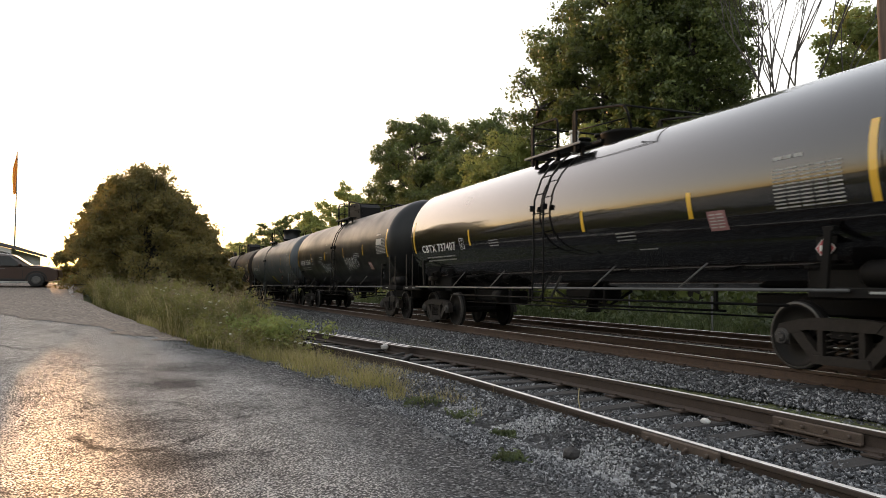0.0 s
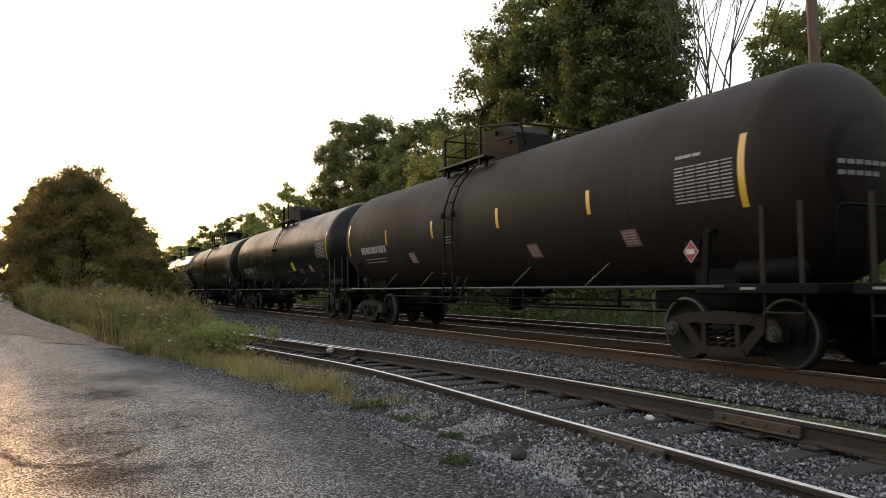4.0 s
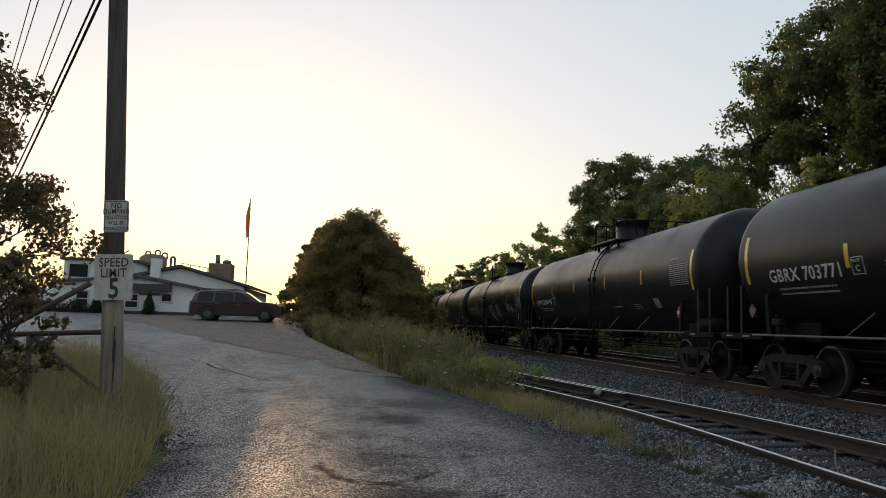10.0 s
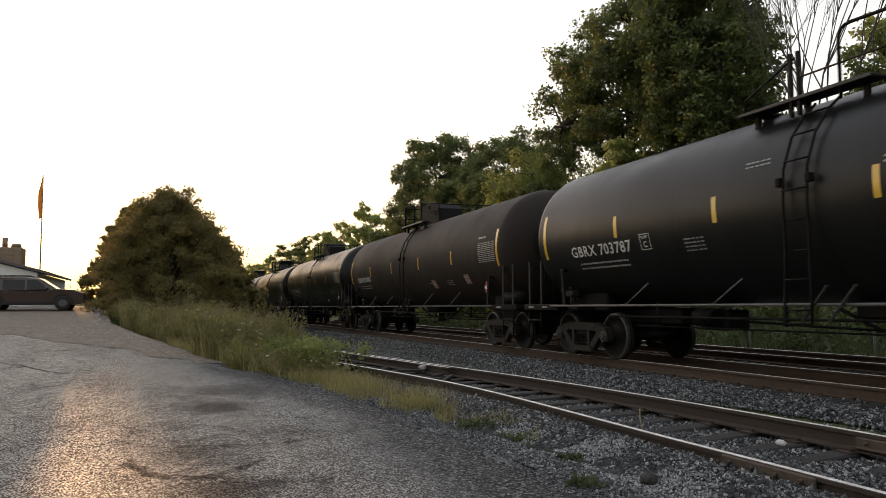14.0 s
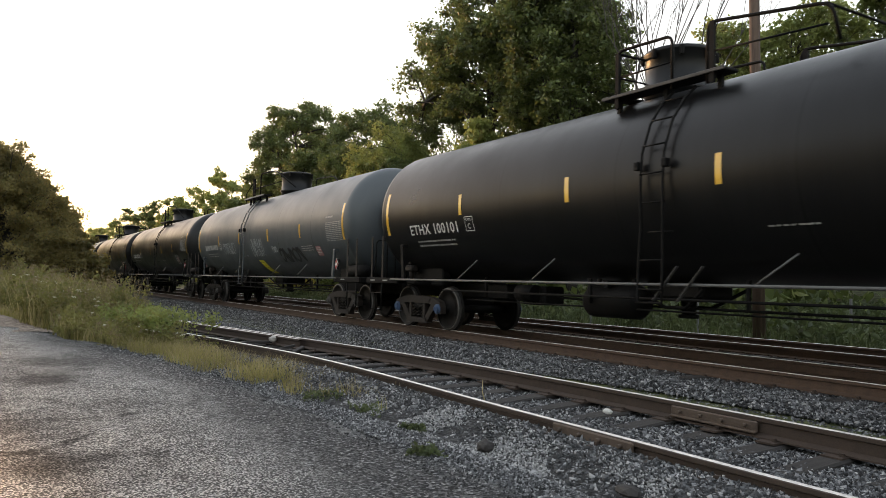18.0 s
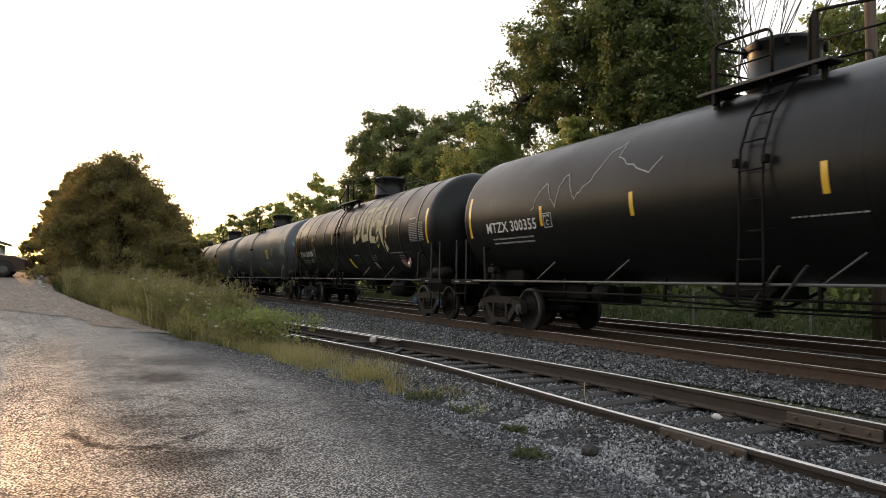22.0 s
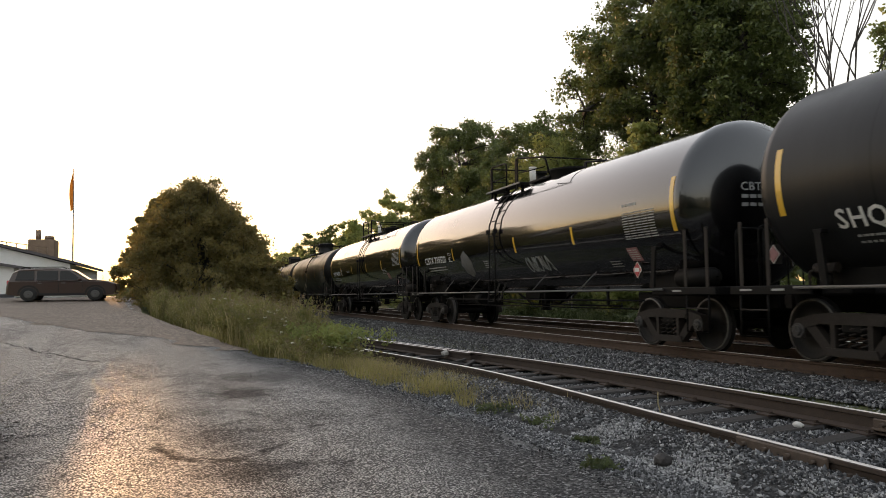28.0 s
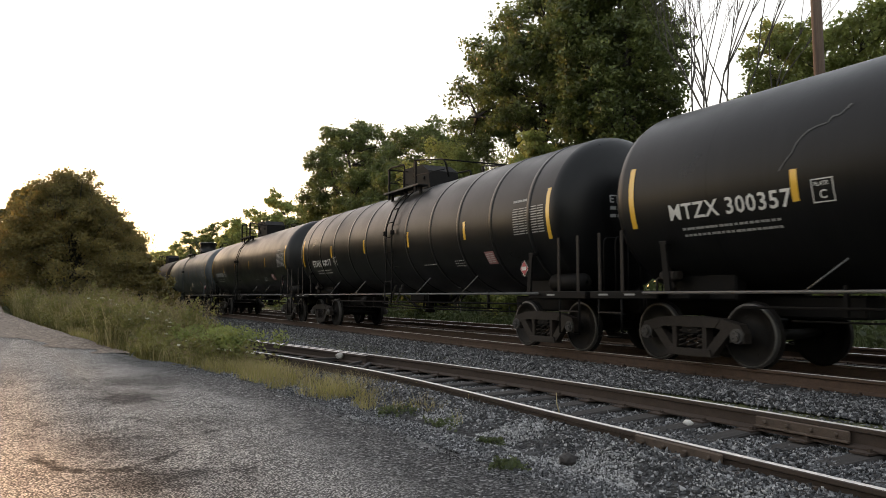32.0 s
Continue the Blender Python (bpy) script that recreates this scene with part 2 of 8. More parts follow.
def leaf_mat(name, a, b, back, rough=0.55, through=0.42):
    """Leaves: colour varies from clump to clump; light comes through them."""
    m = N(name)
    isl = m.t.nodes.new("ShaderNodeNewGeometry").outputs["Random Per Island"]
    # near-black patches put the shade between lit clumps into the leaf colour
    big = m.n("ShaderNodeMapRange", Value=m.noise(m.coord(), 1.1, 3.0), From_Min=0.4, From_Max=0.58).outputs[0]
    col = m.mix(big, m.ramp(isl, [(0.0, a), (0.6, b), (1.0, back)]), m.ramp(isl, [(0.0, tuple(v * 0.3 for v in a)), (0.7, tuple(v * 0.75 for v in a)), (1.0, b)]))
    m.out(col, rough, 0.0)
    tr = m.n("ShaderNodeBsdfTranslucent", Color=m.mix(isl, back, b))
    mx = m.t.nodes.new("ShaderNodeMixShader")
    mx.inputs[0].default_value = through
    m.t.links.new(m.bsdf.outputs[0], mx.inputs[1])
    m.t.links.new(tr.outputs[0], mx.inputs[2])
    m.t.links.new(mx.outputs[0], m.t.nodes["Material Output"].inputs[0])
    return m.mat


def asphalt_mat():
    m = N("worn_asphalt")
    c = m.coord()
    vo = m.n("ShaderNodeTexVoronoi", Vector=c, Scale=92.0)
    grain = m.n("ShaderNodeSeparateColor", Color=vo.outputs["Color"]).outputs[0]
    vb = m.n("ShaderNodeTexVoronoi", Vector=c, Scale=52.0)
    fine = m.noise(c, 170.0, 3.0)
    clod = m.noise(c, 32.0, 5.0, 0.72)
    mid = m.noise(m.scaled(c, (1.0, 0.55, 1.0)), 1.7, 8.0, 0.7)
    big = m.noise(m.scaled(c, (0.45, 0.22, 0.45)), 1.0, 4.0, 0.55)
    # bleached wheel tracks run along the lane
    lanes = m.noise(m.scaled(c, (1.1, 0.1, 1.0)), 1.0, 4.0, 0.6)
    col = m.ramp(big, [(0.36, (0.24, 0.238, 0.238)), (0.5, (0.37, 0.366, 0.361)), (0.62, (0.49, 0.484, 0.474))])
    col = m.mix(m.ramp(lanes, [(0.48, (0, 0, 0)), (0.6, (0.7, 0.7, 0.7))]), col, (0.58, 0.571, 0.557))
    col = m.mix(m.ramp(mid, [(0.5, (0, 0, 0)), (0.6, (0.8, 0.8, 0.8))]), col, (0.08, 0.079, 0.079))
    col = m.mix(m.ramp(clod, [(0.4, (0.9, 0.9, 0.9)), (0.53, (0, 0, 0))]), col, (0.04, 0.039, 0.039))
    vc = m.n("ShaderNodeTexVoronoi", Vector=c, Scale=24.0)
    chunk = m.n("ShaderNodeSeparateColor", Color=vc.outputs["Color"]).outputs[0]
    col = m.mix(m.ramp(chunk, [(0.0, (0.75, 0.75, 0.75)), (0.4, (0, 0, 0))]), col, (0.09, 0.088, 0.088))
    col = m.mix(m.ramp(chunk, [(0.8, (0, 0, 0)), (1.0, (0.5, 0.5, 0.5))]), col, (0.62, 0.61, 0.595))
    col = m.mix(m.ramp(grain, [(0.5, (0.0, 0.0, 0.0)), (0.85, (0.9, 0.9, 0.9))]), col, (0.75, 0.737, 0.715))
    col = m.mix(m.ramp(vb.outputs["Distance"], [(0.42, (0, 0, 0)), (0.56, (0.9, 0.9, 0.9))]), col, (0.035, 0.034, 0.034))
    sep = m.n("ShaderNodeSeparateXYZ", Vector=c)
    px, py = sep.outputs[0], sep.outputs[1]

    def calc(op, a, b=0.0):
        q = m.t.nodes.new("ShaderNodeMath")
        q.operation = op
        for sock, v in zip(q.inputs, (a, b)):
            if isinstance(v, bpy.types.NodeSocket):
                m.t.links.new(v, sock)
            else:
                sock.default_value = v
        return q.outputs[0]

    warp = calc("MULTIPLY", calc("SUBTRACT", m.noise(c, 1.6, 7.0, 0.72), 0.5), 2.6)

    def far_from(cx, cy, ra, rb):
        a = calc("DIVIDE", calc("SUBTRACT", px, cx), ra)
        b = calc("DIVIDE", calc("SUBTRACT", py, cy), rb)
        return calc("ADD", calc("SQRT", calc("ADD", calc("MULTIPLY", a, a), calc("MULTIPLY", b, b))), warp)

    # oil-dark worn spots
    for cx, cy, ra, rb, k in ((0.5, 6.6, 0.6, 0.5, 0.95), (0.62, 11.2, 0.55, 0.7, 0.85), (-0.4, 5.8, 0.4, 0.3, 0.5), (1.5, 15.6, 0.7, 1.2, 0.85), (1.1, 12.6, 1.1, 0.8, 0.75), (0.3, 8.3, 0.55, 0.9, 0.6), (-1.9, 8.0, 0.35, 1.6, 0.6), (1.2, 4.4, 0.6, 0.4, 0.5), (1.5, 9.2, 0.5, 0.5, 0.5)):
        f = m.n("ShaderNodeMapRange", Value=far_from(cx, cy, ra, rb), From_Min=0.35, From_Max=1.25, To_Min=k, To_Max=0.0).outputs[0]
        col = m.mix(f, col, (0.2, 0.195, 0.2), "MULTIPLY")
    # faint loop of a tyre scrub
    for cx, cy, ra, rb, k in ((0.28, 8.5, 0.68, 1.4, 1.0), (0.85, 9.4, 1.25, 0.9, 0.6), (-0.3, 6.6, 1.5, 1.2, 0.5)):
        d = calc("ABSOLUTE", calc("SUBTRACT", calc("SUBTRACT", far_from(cx, cy, ra, rb), calc("MULTIPLY", warp, 0.75)), 1.0))
        f = m.n("ShaderNodeMapRange", Value=d, From_Min=0.04, From_Max=0.11, To_Min=k, To_Max=0.0).outputs[0]
        f = calc("MULTIPLY", f, m.n("ShaderNodeMapRange", Value=py, From_Min=cy - 0.3, From_Max=cy + 0.6, To_Min=1.0, To_Max=0.35).outputs[0])
        f = calc("MULTIPLY", f, m.n("ShaderNodeMapRange", Value=mid, From_Min=0.4, From_Max=0.55, To_Min=0.2, To_Max=1.0).outputs[0])
        col = m.mix(f, col, (0.14, 0.137, 0.14), "MULTIPLY")
    # dark gravel washed over the right-hand edge
    edge = m.n("ShaderNodeMapRange", Value=py, From_Min=10.0, From_Max=15.5, To_Min=2.3, To_Max=0.85).outputs[0]
    over = calc("ADD", calc("SUBTRACT", px, edge), calc("MULTIPLY", warp, 0.45))
    f = m.n("ShaderNodeMapRange", Value=over, From_Min=-0.55, From_Max=0.1, To_Min=0.0, To_Max=1.0).outputs[0]
    coarse = m.n("ShaderNodeSeparateColor", Color=vb.outputs["Color"]).outputs[0]
    peb = m.ramp(coarse, [(0.0, (0.018, 0.0183, 0.019)), (0.5, (0.075, 0.0755, 0.078)), (0.85, (0.18, 0.181, 0.184)), (1.0, (0.4, 0.398, 0.395))])
    col = m.mix(f, col, m.mix(m.ramp(clod, [(0.4, (0.7, 0.7, 0.7)), (0.55, (0, 0, 0))]), peb, (0.03, 0.03, 0.031)))
    nz = m.n("ShaderNodeTexNoise", Vector=c, Scale=0.8, Detail=8.0, Roughness=0.7).outputs["Fac"]
    line = calc("ABSOLUTE", calc("SUBTRACT", nz, 0.5))
    gate = m.ramp(m.noise(c, 0.35, 2.0), [(0.45, (0, 0, 0)), (0.55, (0.9, 0.9, 0.9))])
    crack = m.mix(gate, (0, 0, 0), m.ramp(line, [(0.002, (1, 1, 1)), (0.006, (0, 0, 0))]))
    col = m.mix(crack, col, (0.03, 0.029, 0.029))
    h = m.mix(0.5, vb.outputs["Distance"], m.mix(0.5, clod, fine))
    # bare stone shines, tar-dark pits and oil do not
    gloss = m.n("ShaderNodeMapRange", Value=col, From_Min=0.03, From_Max=0.42, To_Min=0.08, To_Max=1.0).outputs[0]
    rough = m.n("ShaderNodeMapRange", Value=col, From_Min=0.04, From_Max=0.4, To_Min=0.7, To_Max=0.36).outputs[0]
    return m.out(col, rough, 0.0, m.bump(h, 1.0, 0.05), Specular_IOR_Level=gloss)


def gravel_mat(name, lo, hi, scale=26.0, tint=(0.2, 0.17, 0.14)):
    m = N(name)
    c = m.coord()
    vo = m.n("ShaderNodeTexVoronoi", Vector=c, Scale=scale)
    vo2 = m.n("ShaderNodeTexVoronoi", Vector=c, Scale=scale * 2.7)
    sep = m.n("ShaderNodeSeparateColor", Color=vo.outputs["Color"]).outputs[0]
    col = m.ramp(sep, [(0.0, lo), (0.75, hi), (1.0, tuple(min(1, v * 1.5) for v in hi))])
    col = m.mix(m.ramp(m.noise(c, 0.9, 4.0), [(0.45, (0, 0, 0)), (0.7, (0.5, 0.5, 0.5))]), col, tint)
    h = m.mix(0.4, vo.outputs["Distance"], vo2.outputs["Distance"])
    return m.out(col, 0.85, 0.0, m.bump(h, 1.0, 0.03), Specular_IOR_Level=0.2)


def island_mat(name, stops, rough=0.8, bump=0.0):
    m = N(name)
    isl = m.t.nodes.new("ShaderNodeNewGeometry").outputs["Random Per Island"]
    c = m.coord()
    col = m.mix(m.noise(c, 40.0), m.ramp(isl, stops), m.ramp(isl, [(p, tuple(v * 0.75 for v in q)) for p, q in stops]))
    return m.out(col, rough, 0.0, m.bump(m.noise(c, 90.0), 0.4, bump) if bump else None, Specular_IOR_Level=0.25)


def steel_mat(name, base, top_rough=0.3):
    m = N(name)
    c = m.coord()
    f1 = m.noise(c, 14.0, 5.0)
    col = m.ramp(f1, [(0.3, tuple(v * 0.6 for v in base)), (0.7, base)])
    return m.out(col, m.n("ShaderNodeMapRange", Value=f1, To_Min=top_rough, To_Max=top_rough + 0.25).outputs[0], 0.7, m.bump(f1, 0.2, 0.004))


def wood_mat(name, a, b, axis=2):
    m = N(name)
    s = [14.0, 14.0, 14.0]
    s[axis] = 0.8
    c = m.scaled(m.coord(), tuple(s))
    g = m.noise(c, 1.0, 6.0, 0.7)
    w = m.noise(m.coord(), 1.1, 4.0)
    col = m.mix(w, m.ramp(g, [(0.35, a), (0.65, b)]), m.ramp(g, [(0.4, tuple(v * 0.55 for v in a)), (0.7, a)]))
    return m.out(col, 0.85, 0.0, m.bump(g, 0.7, 0.01))


M_ASPH = asphalt_mat()
M_DIRT = gravel_mat("dusty_gravel", (0.02, 0.02, 0.021), (0.15, 0.15, 0.151), 50.0, (0.42, 0.415, 0.405))
M_LOT = gravel_mat("brown_lot_gravel", (0.085, 0.068, 0.057), (0.28, 0.23, 0.19), 22.0, (0.18, 0.138, 0.112))
M_BALLAST = gravel_mat("ballast_bed", (0.012, 0.012, 0.013), (0.06, 0.06, 0.062), 30.0, (0.03, 0.028, 0.026))
M_STONE = island_mat("ballast_stone", [(0.0, (0.011, 0.0115, 0.0125)), (0.35, (0.045, 0.046, 0.049)), (0.7, (0.14, 0.143, 0.149)), (0.92, (0.3, 0.302, 0.307)), (1.0, (0.5, 0.497, 0.49))], 0.55, 0.004)
M_STONE_B = island_mat("brown_ballast_stone", [(0.0, (0.035, 0.031, 0.03)), (0.5, (0.09, 0.08, 0.075)), (1.0, (0.22, 0.2, 0.185))], 0.8, 0.004)
M_GROUND = gravel_mat("meadow_soil", (0.035, 0.045, 0.018), (0.075, 0.085, 0.035), 9.0, (0.1, 0.085, 0.05))
M_RAIL = plain("rail_rust", (0.05, 0.034, 0.026), 0.75, 0.2, 0.4, 9.0, 0.003)
M_RAILTOP = steel_mat("worn_rail_head", (0.95, 0.9, 0.86), 0.5)
M_RAILDARK = plain("brown_rail_side", (0.075, 0.045, 0.03), 0.8, 0.2, 0.4, 9.0, 0.003)
M_JOINT = plain("tan_rust", (0.085, 0.06, 0.045), 0.8, 0.1, 0.4, 14.0, 0.004)
M_TIE = wood_mat("weathered_tie", (0.024, 0.021, 0.02), (0.058, 0.052, 0.048), 0)
M_BLACKSTEEL = plain("dark_running_gear", (0.007, 0.0065, 0.0063), 0.65, 0.0, 0.4, 12.0, 0.003, 0.12)
M_TRUCK = plain("dusty_cast_steel", (0.024, 0.019, 0.016), 0.7, 0.0, 0.55, 10.0, 0.006, 0.25)
M_CAP = plain("pale_bearing_cap", (0.06, 0.056, 0.053), 0.6, 0.0, 0.4, 15.0, 0.002, 0.3)
M_WHEEL = plain("wheel_steel", (0.011, 0.0095, 0.0085), 0.6, 0.0, 0.4, 7.0, 0.002, 0.15)
M_TREAD = steel_mat("polished_tread", (0.12, 0.115, 0.11), 0.4)
M_WHITE = plain("white_marking", (0.62, 0.61, 0.58), 0.6, 0.0, 0.15, 8.0)
M_STENCIL = plain("worn_white_stencil", (0.3, 0.3, 0.29), 0.6, 0.0, 0.35, 9.0)
M_YELLOW = N("yellow_reflector").out((0.72, 0.4, 0.03), 0.35, 0.0, None, Coat_Weight=1.0, Coat_Roughness=0.06)
M_RED = plain("red_placard", (0.42, 0.05, 0.06), 0.5, 0.0, 0.15, 8.0)
M_PINK = plain("faded_red_sign", (0.28, 0.13, 0.13), 0.6, 0.0, 0.3, 9.0)
M_GREY = plain("grey_steel", (0.17, 0.17, 0.17), 0.55, 0.3, 0.2, 9.0)
M_TUBE = plain("sky_pale_rail_tube", (0.1, 0.098, 0.095), 0.55, 0.0, 0.25, 9.0)
M_BLUE = plain("blue_bearing_cap", (0.03, 0.07, 0.15), 0.5, 0.0, 0.3, 20.0)
PAINTS = {
    "gloss": tank_paint("gloss_black_paint", (0.004, 0.004, 0.0045), 0.1, 0.15, 0.03, 1.0, 0.5),
    "black": tank_paint("dull_black_paint", (0.0058, 0.006, 0.0064), 0.27, 0.4, 0.03, 0.0, 0.22),
    "soot": tank_paint("sooty_black_paint", (0.0105, 0.0107, 0.0112), 0.28, 0.45, 0.03, 0.0, 0.26),
    "brown": tank_paint("rusty_black_paint", (0.021, 0.0145, 0.0115), 0.56, 0.45, 0.25, 0.0, 0.22),
    "grey": tank_paint("weathered_grey_paint", (0.05, 0.059, 0.066), 0.36, 0.3, 0.02, 0.0, 0.6),
}

# ---- ground ----
MAIN_X, MAIN_Z = 9.3, 0.43      # centre of the main track, top of rail
FAR_X = 12.95                   # centre of the second track
SIDE_Z = 0.33                   # top of the siding's rails


def sm(t):
    t = max(0.0, min(1.0, t))
    return t * t * (3 - 2 * t)


def siding_x(y):
    if y < 5:
        return 5.2
    if y < 12.5:
        return 5.2 - 0.0098 * (y - 5) ** 2
    return 4.65 - 0.147 * (y - 12.5)


def road_right(y):
    pts = ((-60, 2.9), (4, 2.95), (9, 2.7), (12, 2.2), (14, 1.4), (16, 0.65), (20, -0.2), (25, -1.3), (32, -2.6), (40, -3.2), (60, -3.5))
    for (y0, x0), (y1, x1) in zip(pts, pts[1:]):
        if y <= y1:
            return x0 + (x1 - x0) * (y - y0) / (y1 - y0)
    return -3.5


def ground_z(x, y):
    rise = 0.043 * max(0.0, min(y, 47.0) - 9.0)
    rise += 0.1 * sm((-2.3 - x) / 1.2) * sm((16 - y) / 4) * sm((y + 20) / 8)
    k = sm((x - road_right(y) - 0.2) / 2.2)
    low = 0.02 + 0.2 * sm((x - 6.5) / 1.2)
    if x > 14.6:
        low = 0.22 - 0.1 * sm((x - 14.6) / 0.8) + 0.25 * sm((x - 16) / 3) + 1.6 * sm((x - 19) / 16)
    return rise * (1 - k) + low * k


def sheet(name, xs, ys, mat, lift=0.0, keep=None, wob=0.0):
    v, idx, f = [], {}, []
    for j, y in enumerate(ys):
        for i, x in enumerate(xs):
            idx[i, j] = len(v)
            xx = x(y) if callable(x) else x
            v.append((xx, y, ground_z(xx, y) + lift + wob * noise.noise((xx * 0.9, y * 0.9, 3.0))))
    for j in range(len(ys) - 1):
        for i in range(len(xs) - 1):
            f.append((idx[i, j], idx[i + 1, j], idx[i + 1, j + 1], idx[i, j + 1]))
    me = bpy.data.meshes.new(name)
    me.from_pydata(v, [], f)
    me.polygons.foreach_set("use_smooth", [True] * len(f))
    me.materials.append(mat)
    return new(name, me)


def steps(*runs):
    out = []
    for a, b, n in runs:
        out += [a + (b - a) * i / n for i in range(n)]
    return out + [runs[-1][1]]


gx = steps((-3000, -300, 5), (-300, -60, 8), (-60, -14, 12), (-14, 34, 80), (34, 80, 10), (80, 300, 6), (300, 3000, 5))
gy = steps((-3000, -300, 5), (-300, -60, 6), (-60, -6, 14), (-6, 62, 110), (62, 300, 20), (300, 3000, 6))
tagged(sheet("ground", gx, gy, M_GROUND, -0.02), "weedy soil and meadow beside the railway", "ground", kind="structure")


def road_left(y):
    pts = ((-60, -2.6), (5, -1.75), (8.8, -2.05), (11, -2.6), (14, -3.6), (17.5, -4.9), (21, -7.5), (25, -16), (30, -30), (47, -60))
    for (y0, x0), (y1, x1) in zip(pts, pts[1:]):
        if y <= y1:
            return x0 + (x1 - x0) * (y - y0) / (y1 - y0)
    return -60


def edge_noise(y, s):
    return 0.22 * noise.noise((y * 0.8, s, 0)) + 0.08 * noise.noise((y * 3.1, s, 4))


NR = 26
rx = [(lambda y, k=k: (road_left(y) + edge_noise(y, 1.0)) * (1 - k / NR) + (road_right(y) + 0.3 + 1.4 * edge_noise(y, 7.0)) * k / NR) for k in range(NR + 1)]
tagged(sheet("road", rx, steps((-40, -4, 12), (-4, 24, 90), (24, 45.5, 30)), M_ASPH, 0.014, wob=0.012), "worn grey asphalt lane with cracks and dark patches", "road", kind="structure")
sx_ = [(lambda y, k=k: road_right(y) - 0.25 + (siding_x(y) - 1.15 - road_right(y) + 0.25) * k / 8) for k in range(9)]
tagged(sheet("shoulder", sx_, steps((-40, -4, 12), (-4, 20, 70)), M_DIRT, 0.006, wob=0.03), "dusty gravel shoulder between lane and siding", "shoulder", kind="structure")


def along(pts):
    def at(y):
        for (y0, x0), (y1, x1) in zip(pts, pts[1:]):
            if y <= y1:
                return x0 + (x1 - x0) * max(0.0, y - y0) / (y1 - y0)
        return pts[-1][1]
    return at


lot_edge = along(((16.6, 0.45), (17.5, 0.1), (19.8, -0.7), (21.9, -2.4), (26.6, -4.9), (32.6, -8.0), (38.0, -11.0), (44.5, -14.0)))
lx_ = [(lambda y, k=k: (lot_edge(y) + 2.5 * edge_noise(y * 1.2, 11.0)) * (1 - k / 12) + (road_right(y) + 0.7) * k / 12) for k in range(13)]
tagged(sheet("lot_dirt", lx_, steps((16.6, 30, 80), (30, 44.5, 40)), M_LOT, 0.024, wob=0.012), "brown trodden gravel between lane and parking lot", "dirt", kind="structure")


dust_x = along(((2.6, 3.75), (4.2, 3.82), (5.0, 3.76), (5.6, 3.72), (6.6, 3.85), (7.6, 3.62), (8.4, 3.4)))


def bed(name, x0, x1, z, slope, ys, mat, follow=None):
    """A ballast bed with sloping sides."""
    prof = [(x0 - slope, -0.25), (x0, 0.0), ((x0 + x1) / 2, 0.012), (x1, 0.0), (x1 + slope, -0.25)]
    v, f = [], []
    for y in ys:
        off = follow(y) if follow else 0.0
        for px, pz in prof:
            v.append((px + off, y, z + pz + 0.015 * noise.noise((px * 2, y * 2, 1))))
    n = len(prof)
    for j in range(len(ys) - 1):
        for i in range(n - 1):
            f.append((j * n + i, j * n + i + 1, (j + 1) * n + i + 1, (j + 1) * n + i))
    me = bpy.data.meshes.new(name)
    me.from_pydata(v, [], f)
    me.materials.append(mat)
    return tagged(new(name, me), "grey crushed stone ballast bed", "ballast", kind="structure")


bed("main_bed", MAIN_X - 1.75, FAR_X + 1.7, MAIN_Z - 0.205, 0.7, steps((-600, -10, 20), (-10, 60, 140), (60, 700, 30)), M_BALLAST)
bed("siding_bed", -0.8, 1.7, SIDE_Z - 0.25, 0.55, steps((-60, -10, 10), (-10, 45, 110)), M_BALLAST, siding_x)


def sag(y):
    """The near rail of the siding has sunk a little beside the lane."""
    return 0.085 * sm((11.5 - y) / 6)


def bank_up(y):
    """How high the stones lie against the near rail: almost buried near the lane, bare further on."""
    return -0.085 - 0.1 * sm((y - 9) / 5) - sag(y)


def near_bank(name, ys, mat):
    v, f = [], []
    for y in ys:
        top = SIDE_Z + bank_up(y)
        for d, z in ((0.795, top - 0.2), (0.8, top), (1.1, top - 0.03), (1.45, top - 0.14), (1.75, 0.0), (1.95, -0.12)):
            x = siding_x(y) - d
            v.append((x, y, max(z, -0.12) + 0.015 * noise.noise((x * 3, y * 3, 1))))
    n = 6
    for j in range(len(ys) - 1):
        for i in range(n - 1):
            f.append((j * n + i, j * n + i + 1, (j + 1) * n + i + 1, (j + 1) * n + i))
    me = bpy.data.meshes.new(name)
    me.from_pydata(v, [], f)
    me.materials.append(mat)
    return tagged(new(name, me), "crushed stone banked against the near rail", "ballast", kind="structure")


near_bank("ballast_bank", steps((-40, -4, 8), (-4, 20, 90)), M_BALLAST)


# ---- tracks ----
def rail_profile():
    return [(-0.07, -0.18), (0.07, -0.18), (0.07, -0.165), (0.012, -0.14), (0.012, -0.045), (0.036, -0.036), (0.036, -0.006), (0.028, 0.0), (-0.028, 0.0), (-0.036, -0.006), (-0.036, -0.036), (-0.012, -0.045), (-0.012, -0.14), (-0.07, -0.165)]


